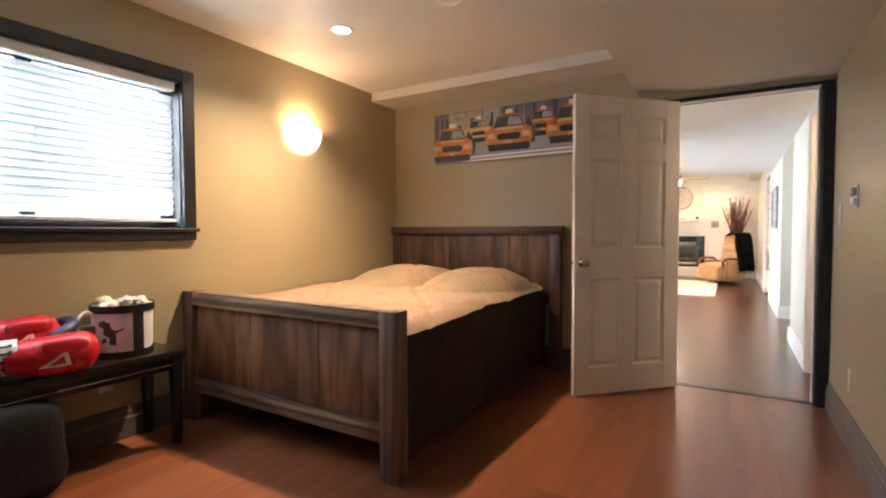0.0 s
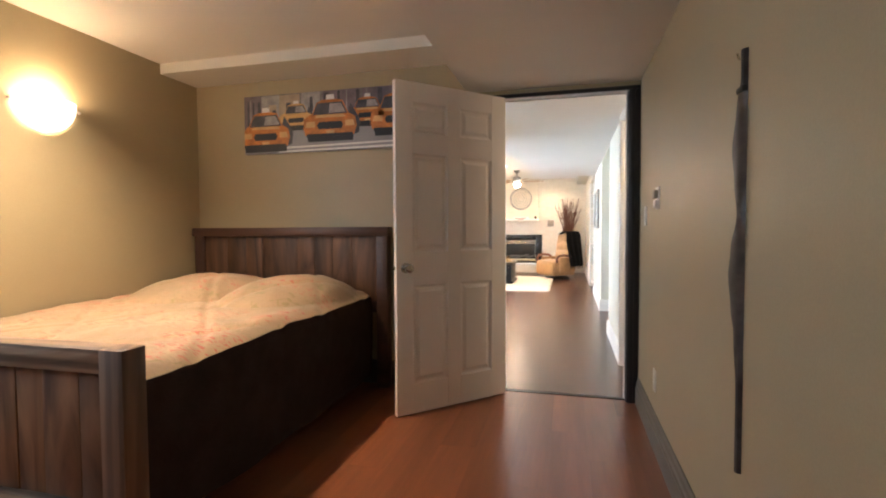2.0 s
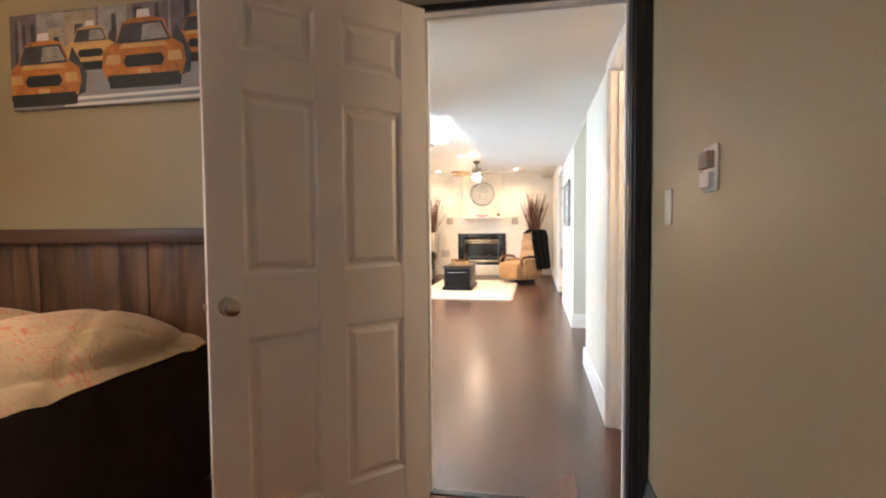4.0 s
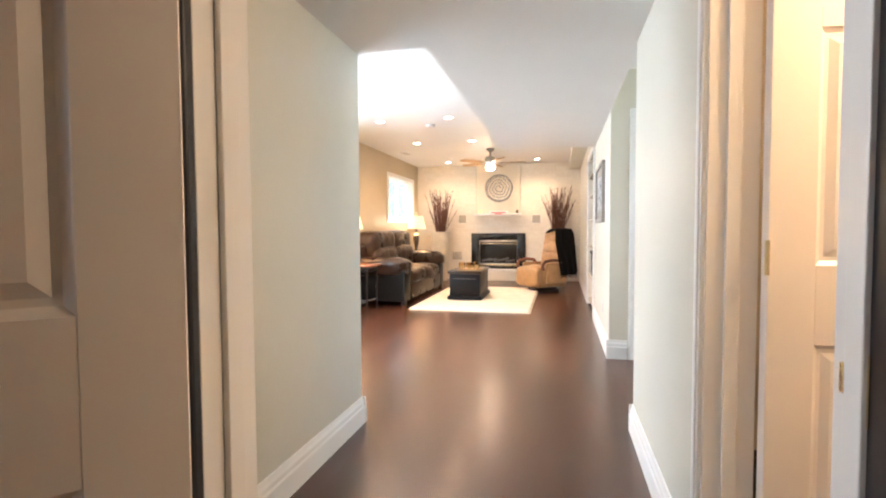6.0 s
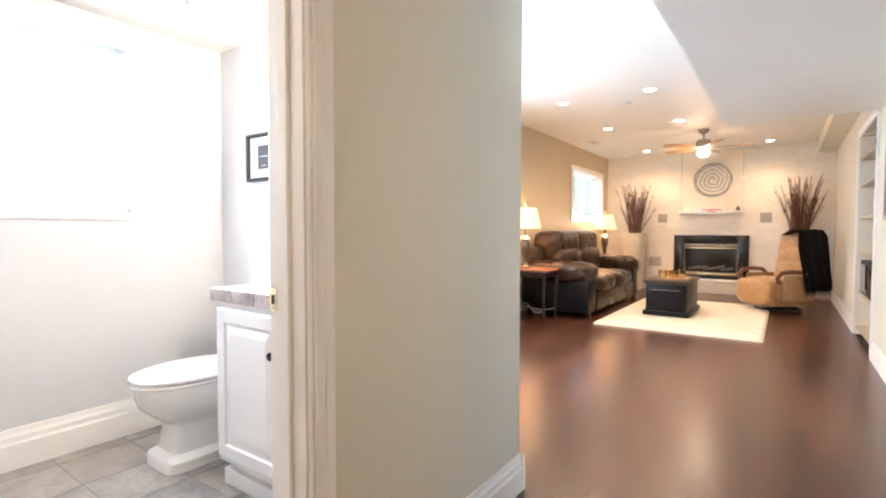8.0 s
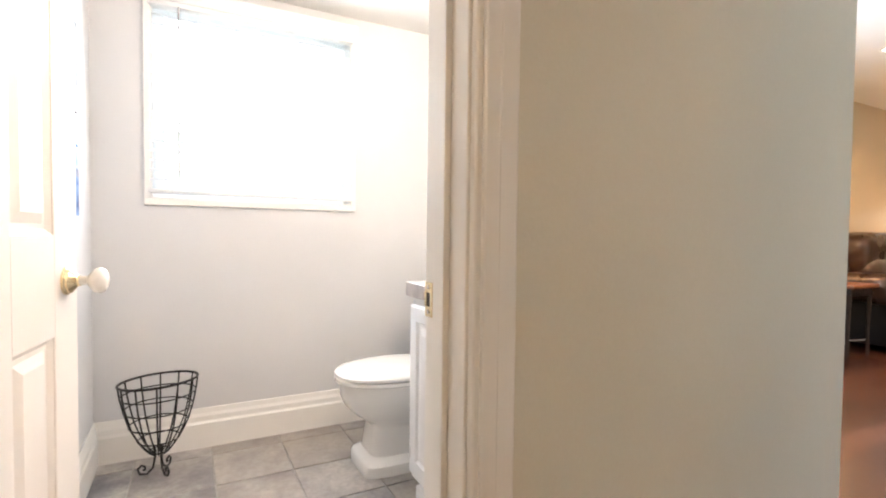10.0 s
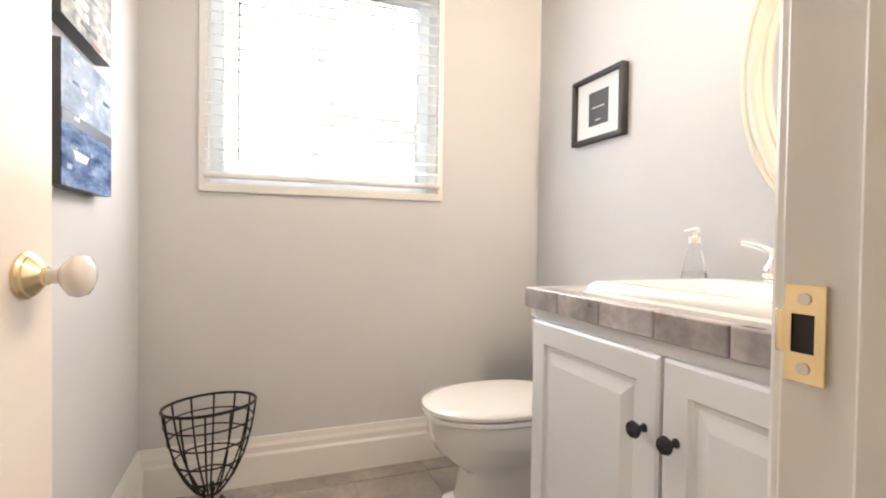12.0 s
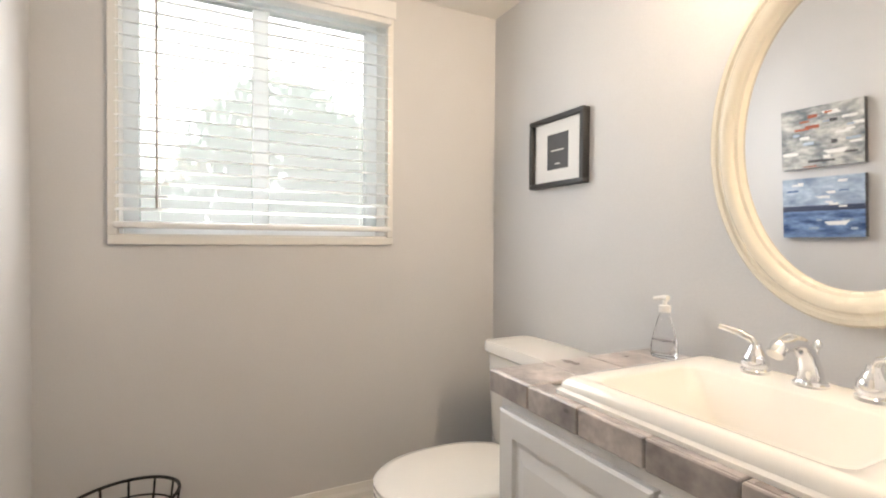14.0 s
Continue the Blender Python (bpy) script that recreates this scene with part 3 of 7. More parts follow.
def skirting(name, runs, h, material, label):
    """Moulded skirting: each run is (x0, y0, x1, y1, nx, ny), with the way that it faces."""
    prof = [(0, 0), (0.019, 0), (0.019, h * 0.62), (0.014, h * 0.68), (0.014, h * 0.80), (0.009, h * 0.88), (0.006, h), (0, h)]
    for x0, y0, x1, y1, nx, ny in runs:
        structure(name, loft(bmesh.new(), [[(x + nx * d, y + ny * d, z) for d, z in prof] for x, y in ((x0, y0), (x1, y1))]), material, label)


skirting("baseboard_bedroom", [(BR, BACK, BR, -0.02, -1, 0), (BL, BACK, BL, 0, 1, 0), (BL, 0, -0.10, 0, 0, -1), (BL, BACK, BR, BACK, 0, 1)], 0.175, M_BASEBED, "dark painted bedroom baseboard")
skirting("baseboard_corridor", [(CL, 0.985, CL, LN, 1, 0), (CL + 0.0205, LN, LL, LN, 0, 1), (CR, 0.955, CR, 2.195, -1, 0), (CR - 0.0205, 2.195, 2.42, 2.195, 0, 1)], 0.15, M_TRIM, "white moulded corridor baseboard")
skirting("baseboard_living", [(LR, 3.735, LR, 5.56, -1, 0), (LR - 0.0205, 3.735, 1.035, 3.735, 0, -1), (LR, 6.91, LR, LF, -1, 0), (LL, LF, -1.45, LF, 0, -1), (-0.17, LF, LR, LF, 0, -1), (LL, LN, LL, LF, 1, 0)], 0.16, M_TRIM, "white moulded living room baseboard")
skirting("baseboard_bathroom", [(WW, WY0, WW, WY1, 1, 0), (WW, WY0, -0.80, WY0, 0, 1), (WW, WY1, -1.70, WY1, 0, -1)], 0.185, M_TRIM, "white moulded bathroom baseboard")


def casing(name, axis, wall, face, a, b, top, w, material, label, depth=0.02, sides="lrt", foot=0.0):
    """Door or opening trim on a wall plane; face is the way it stands out."""
    bm = bmesh.new()

    def strip(a0, a1, z0, z1):
        for k, (i, d) in enumerate(((0.0, depth), (0.012, depth * 1.35))):
            lo, hi = (a0 + i, a1 - i) if a1 - a0 < 0.2 else (a0, a1)
            zz0, zz1 = (z0, z1) if a1 - a0 < 0.2 else (z0 + i, z1 - i)
            if k and a1 - a0 < 0.2:
                lo, hi = a0 + (a1 - a0) * 0.15, a0 + (a1 - a0) * 0.55
            p0, p1 = wall, wall + face * d
            if axis == "x":
                box(bm, min(p0, p1), max(p0, p1), lo, hi, zz0, zz1, bev=0.004)
            else:
                box(bm, lo, hi, min(p0, p1), max(p0, p1), zz0, zz1, bev=0.004)
    if "l" in sides:
        strip(a - w, a, foot, top)
    if "r" in sides:
        strip(b, b + w, foot, top)
    if "t" in sides:
        strip(a - w, b + w, top, top + w)
    return structure(name, bm, material, label)


def lining(name, axis, p0, p1, a, b, top, material, label, t=0.018):
    bm = bmesh.new()
    stop = (p0 + p1) / 2
    for lo, hi, z0, z1 in ((a - t, a, 0, top + t), (b, b + t, 0, top + t), (a, b, top, top + t)):
        if axis == "x":
            box(bm, p0, p1, lo, hi, z0, z1, bev=0.002)
        else:
            box(bm, lo, hi, p0, p1, z0, z1, bev=0.002)
    for lo, hi, z0, z1 in ((a, a + 0.011, 0, top), (b - 0.011, b, 0, top), (a + 0.011, b - 0.011, top - 0.011, top)):
        if axis == "x":
            box(bm, stop - 0.018, stop + 0.018, lo, hi, z0, z1, bev=0.002)
        else:
            box(bm, lo, hi, stop - 0.018, stop + 0.018, z0, z1, bev=0.002)
    return structure(name, bm, material, label)


# bedroom doorway: black casing towards the bedroom, white lining
casing("trim_bedroom_door", "y", -0.001, -1, 0.0, 0.812, 2.043, 0.07, M_BLACK, "black painted casing of the bedroom doorway", 0.018, "lr")
structure("trim_bedroom_door_head", boxes((-0.07, 0.882, -0.019, -0.001, 2.043, 2.068), bev=0.003), M_BLACK, "thin black head trim over the bedroom doorway")
structure("trim_bedroom_jamb_edge", boxes((0.8075, 0.8118, 0.0, 0.052, 0, 2.04)), M_BLACK, "black painted edge of the bedroom door lining")
lining("trim_bedroom_jamb", "y", 0.002, 0.125, -0.004, 0.812, 2.042, M_TRIM, "white door lining")
# bathroom doorway
lining("trim_bathroom_jamb", "x", CL - 0.124, CL + 0.004, 0.196, 0.892, 2.03, M_TRIM, "white bathroom door lining")
casing("trim_bathroom_door", "x", CL, 1, 0.190, 0.898, 2.034, 0.075, M_TRIM, "white moulded casing of the bathroom doorway", 0.017, "rt")
casing("trim_bathroom_door_inner", "x", CL - 0.12, -1, 0.196, 0.898, 2.034, 0.07, M_TRIM, "white moulded casing inside the bathroom", 0.015, "rt")
# corridor side doorway
lining("trim_store_jamb", "x", CR - 0.004, CR + 0.124, 0.178, 0.885, 2.03, M_TRIM, "white door lining")
casing("trim_store_door", "x", CR, -1, 0.172, 0.891, 2.034, 0.062, M_TRIM, "white moulded casing of the corridor side doorway", 0.017, "rt")
# hall door
lining("trim_hall_jamb", "y", 3.731, 3.864, 1.128, 1.852, 2.01, M_TRIM, "white door lining")
casing("trim_hall_door", "y", 3.735, -1, 1.122, 1.858, 2.014, 0.08, M_TRIM, "white moulded casing of the hall doorway", 0.017)
structure("trim_threshold", boxes((0.0, 0.81, 0.03, 0.075, -0.012, 0.006), bev=0.003), M_DARKWOOD, "dark threshold strip in the bedroom doorway")


# ---- doors ----
def panel_door(name, label, w, h, t, at, turn, material, knob="", knob_side=1, rows=((0.185, 0.795), (1.0, 1.60), (1.73, 1.91))):
    """Six-panel leaf: hinge at x=0, leaf towards +x, faces at y=-t/2 and +t/2."""
    d = thing(name, label, "door", at, turn)
    s = 0.115
    cols = ((s, w / 2 - 0.05), (w / 2 + 0.05, w - s))
    bm = bmesh.new()
    for x0, x1 in ((0.0, s), (cols[0][1], cols[1][0]), (w - s, w)):
        box(bm, x0, x1, -t / 2, t / 2, 0, h, bev=0.002, seg=1)
    zs = [0] + [z for r in rows for z in r] + [h]
    for z0, z1 in zip(zs[::2], zs[1::2]):
        for c in cols:
            box(bm, c[0], c[1], -t / 2 + 0.0002, t / 2 - 0.0002, z0, z1)
    part("leaf", bm, material, d, smooth=False)
    for c in cols:
        for z0, z1 in rows:
            bm = bmesh.new()
            for f in (-1, 1):
                def rect(i, y):
                    return [(c[0] + i, f * y, z0 + i), (c[1] - i, f * y, z0 + i), (c[1] - i, f * y, z1 - i), (c[0] + i, f * y, z1 - i)]
                loft(bm, [rect(0, 0.002), rect(0.0, t / 2 - 0.004), rect(0.012, t / 2 - 0.012), rect(0.022, t / 2 - 0.012), rect(0.042, t / 2 - 0.003), rect(0.048, t / 2 - 0.003)])
            part("panel", bm, material, d, smooth=False)
    if knob == "white":
        for f in (-1, 1):
            x, z = w - 0.06, 0.903
            def disc(r, o):
                return [(x + r * math.cos(a * math.pi / 12), f * (t / 2 + o), z + r * math.sin(a * math.pi / 12)) for a in range(24)]
            part("rose", loft(bmesh.new(), [disc(0.030, 0), disc(0.030, 0.004), disc(0.026, 0.007), disc(0.026, 0.010), disc(0.019, 0.016), disc(0.012, 0.022), disc(0.012, 0.026)]), M_BRASS, d, "polished brass rose")
            part("door_knob", loft(bmesh.new(), [disc(0.010, 0.022), disc(0.010, 0.040), disc(0.018, 0.046), disc(0.0265, 0.054), disc(0.028, 0.062), disc(0.025, 0.070), disc(0.015, 0.076), disc(0.003, 0.078)]), M_CERAMIC, d, "white porcelain door knob")
    elif knob:
        for f in (-1, 1):
            x, z = w - 0.06, 0.905
            def disc(r, o):
                return [(x + r * math.cos(a * math.pi / 12), f * (t / 2 + o), z + r * math.sin(a * math.pi / 12)) for a in range(24)]
            part("door_knob", loft(bmesh.new(), [disc(0.032, 0), disc(0.032, 0.006), disc(0.012, 0.010), disc(0.012, 0.030), disc(0.022, 0.036), disc(0.028, 0.048), disc(0.026, 0.060), disc(0.016, 0.066), disc(0.002, 0.067)]), M_NICKEL, d, "satin nickel door knob")
        part("latch", boxes((w - 0.001, w + 0.012, -0.008, 0.008, 0.895, 0.915), bev=0.002), M_NICKEL, d, "small nickel latch")
    for z in (0.22, 1.02, 1.80):
        part("hinge", tube(bmesh.new(), [(-0.004, -t / 2 - 0.004, z - 0.045), (-0.004, -t / 2 - 0.004, z + 0.045)], 0.006, 8), M_BRASS, d, "brass hinge")
    return d


# leaf runs from the hinge towards (-0.58, -0.595)
panel_door("door_bedroom", "white six-panel door standing open into the bedroom", 0.825, 2.03, 0.035, (0.004, -0.031, 0.010), math.degrees(math.atan2(-0.585, -0.575)), M_DOOR, "nickel")
panel_door("door_bathroom", "white six-panel bathroom door with porcelain knob, open", 0.665, 2.02, 0.035, (-0.705, 0.208, 0.010), math.degrees(math.atan2(0.100, -0.647)), M_DOOR, "white")
panel_door("door_store", "white six-panel door standing open off the corridor", 0.69, 2.02, 0.035, (1.002, 0.862, 0.010), 6, M_DOOR, "nickel")
panel_door("door_hall", "white six-panel door open into the room behind", 0.72, 2.0, 0.035, (1.146, 3.875, 0.010), 74, M_DOOR, "nickel")


def strike_plate(at, turn):
    s = thing("strike_plate", "brass strike plate on a white door lining", "door hardware", at, turn)
    bm = bmesh.new()
    for r in ((-0.014, 0.014, 0, 0.0025, -0.035, -0.014), (-0.014, 0.014, 0, 0.0025, 0.014, 0.035), (-0.014, -0.007, 0, 0.0025, -0.014, 0.014), (0.009, 0.014, 0, 0.0025, -0.014, 0.014)):
        box(bm, *r)
    box(bm, 0.014, 0.022, -0.003, 0.002, -0.016, 0.016, bev=0.002)
    part("plate", bm, M_BRASS, s)
    part("latch_hole", boxes((-0.007, 0.009, 0.0002, 0.001, -0.014, 0.014)), M_INK, s, "dark latch hole")
    for z in (-0.025, 0.025):
        part("screw", lathe(bmesh.new(), [(0.0045, 0), (0.0045, 0.001)], 0, 0, 12), M_NICKEL, s).matrix_basis = pose(0, 0.0025, z, -90)
    return s


strike_plate((-0.728, 0.8915, 0.915), 180).matrix_world = pose(-0.728, 0.8915, 0.915, 0, 0, 180) @ Matrix.Diagonal((0.8, 1, 0.8, 1))
strike_plate((0.8085, 0.066, 0.93), 90).matrix_world = pose(0.8085, 0.066, 0.93, 0, 0, 90) @ Matrix.Diagonal((1.7, 1, 1.15, 1))


# ---- windows and blinds ----
def translucent(name, col, share):
    m, n, l, b = nodes_of(name)
    b.inputs["Base Color"].default_value = (*col, 1)
    b.inputs["Roughness"].default_value = 0.45
    tr, mix = n.new("ShaderNodeBsdfTranslucent"), n.new("ShaderNodeMixShader")
    tr.inputs["Color"].default_value = (*col, 1)
    mix.inputs[0].default_value = share
    l.new(b.outputs[0], mix.inputs[1])
    l.new(tr.outputs[0], mix.inputs[2])
    l.new(mix.outputs[0], n["Material Output"].inputs["Surface"])
    return m


M_SLAT = translucent("thin_white_slat", (0.94, 0.95, 0.95), 0.8)
M_SLATDENSE = translucent("dense_white_slat", (0.88, 0.91, 0.93), 0.42)
M_LEAF = translucent("green_leaf", (0.11, 0.29, 0.20), 0.5)
# frames let much daylight through, standing in for the glare around them
M_VINYL = translucent("white_vinyl_frame", (0.95, 0.97, 0.98), 0.75)


def veil(name, share):
    m, n, l, b = nodes_of(name)
    tr, tp, mix = n.new("ShaderNodeBsdfTranslucent"), n.new("ShaderNodeBsdfTransparent"), n.new("ShaderNodeMixShader")
    tr.inputs["Color"].default_value = (0.9, 0.9, 0.9, 1)
    mix.inputs[0].default_value = share
    l.new(tp.outputs[0], mix.inputs[1])
    l.new(tr.outputs[0], mix.inputs[2])
    l.new(mix.outputs[0], n["Material Output"].inputs["Surface"])
    return m


# added see-through sheets that put window glare over the view as white haze
M_HAZE = veil("window_glare_haze", 0.36)
M_HAZETHIN = veil("thin_glare_haze", 0.15)


def window(name, label, x, y0, y1, z0, z1, mull, frame_w=0.05, recess=0.09, colour=M_VINYL, screen=M_HAZE):
    w = thing(name, label, "window", (x, (y0 + y1) / 2, z0), kind="structure")
    h, k = (y1 - y0) / 2, z1 - z0
    bm = bmesh.new()
    for r in ((-h, h, 0, frame_w), (-h, h, k - frame_w, k), (-h, -h + frame_w, frame_w, k - frame_w), (h - frame_w, h, frame_w, k - frame_w)):
        box(bm, -recess - 0.05, -recess, *r, bev=0.004)
    part("window_frame", bm, colour, w)
    for m in mull:
        part("mullion", boxes((-recess - 0.045, -recess + 0.006, m - 0.028, m + 0.028, frame_w, k - frame_w), bev=0.004), colour, w)
    edges = [-h + frame_w] + [v for m in mull for v in (m - 0.028, m + 0.028)] + [h - frame_w]
    for a, b in zip(edges[::2], edges[1::2]):
        p = part("pane", boxes((-recess - 0.028, -recess - 0.024, a, b, frame_w, k - frame_w)), M_PANE, w)
        p.visible_shadow = False
        q = part("haze_sheet", boxes((-recess - 0.046, -recess - 0.045, a, b, frame_w, k - frame_w)), screen, w, "added pale sheet that hazes the view like window glare")
        q.visible_shadow = False
    return w


def blind(name, label, x, y0, y1, z0, z1, pitch, tilt, wand=None, head=0.05, cloth=None):
    b = thing(name, label, "window blind", (x, (y0 + y1) / 2, z0))
    h, k = (y1 - y0) / 2, z1 - z0
    part("headrail", boxes((-0.03, 0.03, -h, h, k - head, k), bev=0.004), M_BLIND, b, "white blind headrail")
    part("bottom_rail", boxes((-0.026, 0.026, -h, h, 0, 0.02), bev=0.005), M_BLIND, b)
    n = int((k - head - 0.05) / pitch)
    bm = bmesh.new()
    c, s = math.cos(radians(tilt)), math.sin(radians(tilt))
    prof = []
    for i in range(7):
        u = -0.025 + 0.05 * i / 6
        a = 0.0035 * (1 - (u / 0.025) ** 2)
        prof.append((u * c - a * s, u * s + a * c))
    out = prof + [(p[0] + 0.0012 * s, p[1] - 0.0012 * c) for p in reversed(prof)]
    loft(bm, [[(p[0], -h + 0.004, p[1]) for p in out], [(p[0], h - 0.004, p[1]) for p in out]])
    me = mesh_of("slat", bm, cloth or M_SLAT)
    for i in range(n):
        o = new("slat", me)
        o.parent = b
        o.location = (0, 0, 0.045 + pitch * (i + 0.4))
    for y in (-h * 0.72, 0.0, h * 0.72):
        part("cord", tube(bmesh.new(), [(0.027, y, 0.02), (0.027, y, k - head)], 0.0006, 5), M_BLIND, b)
    if wand is not None:
        part("tilt_wand", tube(bmesh.new(), [(0.038, wand, k * 0.07), (0.036, wand, k - head)], 0.0042, 6), M_STONEGREY, b, "slim grey tilt wand")
    return b


window("window_1", "black framed bedroom window with closed white blinds", BL, -3.56, -2.165, 1.15, 2.01, (0.0,), 0.04, 0.12, M_BLACK)
casing_bm = bmesh.new()
for r in ((-3.56, -2.165, 2.01, 2.085), (-3.56, -2.165, 1.075, 1.15), (-3.635, -3.56, 1.075, 2.085), (-2.165, -2.09, 1.075, 2.085)):
    box(casing_bm, BL, BL + 0.032, *r, bev=0.006)
box(casing_bm, BL, BL + 0.045, -3.65, -2.075, 1.128, 1.150, bev=0.006)
box(casing_bm, BL - 0.12, BL, -3.56, -2.165, 1.146, 1.152)
box(casing_bm, BL - 0.12, BL, -2.169, -2.163, 1.152, 2.01)
structure("trim_bedroom_window", casing_bm, M_BLACK, "black painted bedroom window casing with a sill")
blind("window_blind", "white slatted bedroom blind, closed, glowing with daylight", BL - 0.025, -3.545, -2.195, 1.185, 2.005, 0.041, 60, cloth=M_SLATDENSE)

window("window_2", "white vinyl bathroom slider window", WW, 0.40, 1.315, 1.165, 2.08, (-0.01,), 0.05, 0.11)
trim_bm = bmesh.new()
for r in ((0.375, 1.34, 1.135, 1.165), (0.375, 1.34, 2.08, 2.11), (0.375, 0.40, 1.165, 2.08), (1.315, 1.34, 1.165, 2.08)):
    box(trim_bm, WW, WW + 0.014, *r, bev=0.003)
for r in ((0.40, 1.315, 1.163, 1.170), (0.398, 0.404, 1.170, 2.08), (1.311, 1.317, 1.170, 2.08)):
    box(trim_bm, WW - 0.11, WW, *r)
structure("trim_bathroom_window", trim_bm, M_TRIM, "slim white casing of the bathroom window")
blind("window_blind", "white slatted bathroom blind, slats open", WW + 0.006, 0.392, 1.325, 1.188, 2.09, 0.043, -15, -0.345, 0.075)
part("valance", boxes((WW + 0.036, WW + 0.048, 0.38, 1.338, 2.035, 2.10), bev=0.003), M_BLIND, None)
val = bpy.data.objects["valance"]
tagged(val, "white valance over the bathroom blind", "blind valance")

window("window_3", "white framed living room window", LL, 7.98, 9.48, 1.31, 2.10, (0.1,), 0.05, 0.12, screen=M_HAZETHIN)
trim_bm = bmesh.new()
for r in ((7.90, 9.56, 1.24, 1.31), (7.90, 9.56, 2.10, 2.17), (7.90, 7.98, 1.31, 2.10), (9.48, 9.56, 1.31, 2.10)):
    box(trim_bm, LL, LL + 0.02, *r, bev=0.004)
for r in ((7.98, 9.48, 1.306, 1.312), (7.978, 7.984, 1.312, 2.10), (9.476, 9.482, 1.312, 2.10), (7.98, 9.48, 2.096, 2.102)):
    box(trim_bm, LL - 0.12, LL, *r)
structure("trim_living_window", trim_bm, M_TRIM, "white casing of the living room window")
window("window_4", "white framed living room window beside the corridor", LL, 2.65, 4.55, 0.90, 2.20, (0.0,), 0.05, 0.12)


# ---- bedroom ----
def plank_wall(parent, x0, x1, y0, y1, z0, z1, widths, material, seed):
    rng = random.Random(seed)
    x, i = x0, 0
    while x < x1 - 0.01:
        w = min(widths[i % len(widths)], x1 - x)
        dy = rng.uniform(0, 0.004)
        part("plank", boxes((x + 0.001, x + w - 0.001, y0 + dy, y1, z0, z1), bev=0.002), material, parent)
        x, i = x + w, i + 1


def bed():
    b = thing("bed", "rustic reclaimed-wood double bed with headboard and footboard", "bed", (0, 0, 0))
    # footboard
    for x in (-2.495, -1.003):
        part("post", boxes((x, x + 0.094, -2.175, -2.085, 0, 0.772), bev=0.004), M_BARNPOST, b, "grey-brown wooden post")
    part("top_rail", boxes((-2.401, -1.003, -2.172, -2.088, 0.692, 0.771), bev=0.004), M_BARNRAIL, b)
    part("bottom_rail", boxes((-2.401, -1.003, -2.168, -2.095, 0.172, 0.252), bev=0.004), M_BARNRAIL, b)
    plank_wall(b, -2.401, -1.003, -2.140, -2.105, 0.252, 0.692, (0.16, 0.19, 0.13, 0.10, 0.17, 0.09, 0.15, 0.12, 0.16, 0.11), M_BARN, 3)
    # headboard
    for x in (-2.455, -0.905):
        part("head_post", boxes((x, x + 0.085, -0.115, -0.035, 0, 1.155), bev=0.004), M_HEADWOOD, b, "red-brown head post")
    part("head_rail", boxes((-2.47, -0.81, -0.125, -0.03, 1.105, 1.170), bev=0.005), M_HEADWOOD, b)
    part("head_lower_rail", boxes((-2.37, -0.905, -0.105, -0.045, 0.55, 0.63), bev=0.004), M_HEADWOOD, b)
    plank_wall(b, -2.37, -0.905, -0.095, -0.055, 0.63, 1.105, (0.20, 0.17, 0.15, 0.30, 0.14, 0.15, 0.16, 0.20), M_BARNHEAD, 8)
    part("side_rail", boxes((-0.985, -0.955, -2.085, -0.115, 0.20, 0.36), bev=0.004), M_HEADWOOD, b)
    part("mattress", puff(bmesh.new(), -2.44, -0.965, -2.075, -0.12, 0.32, 0.62, 14, 8), M_WHITE, b)
    return b


bed()


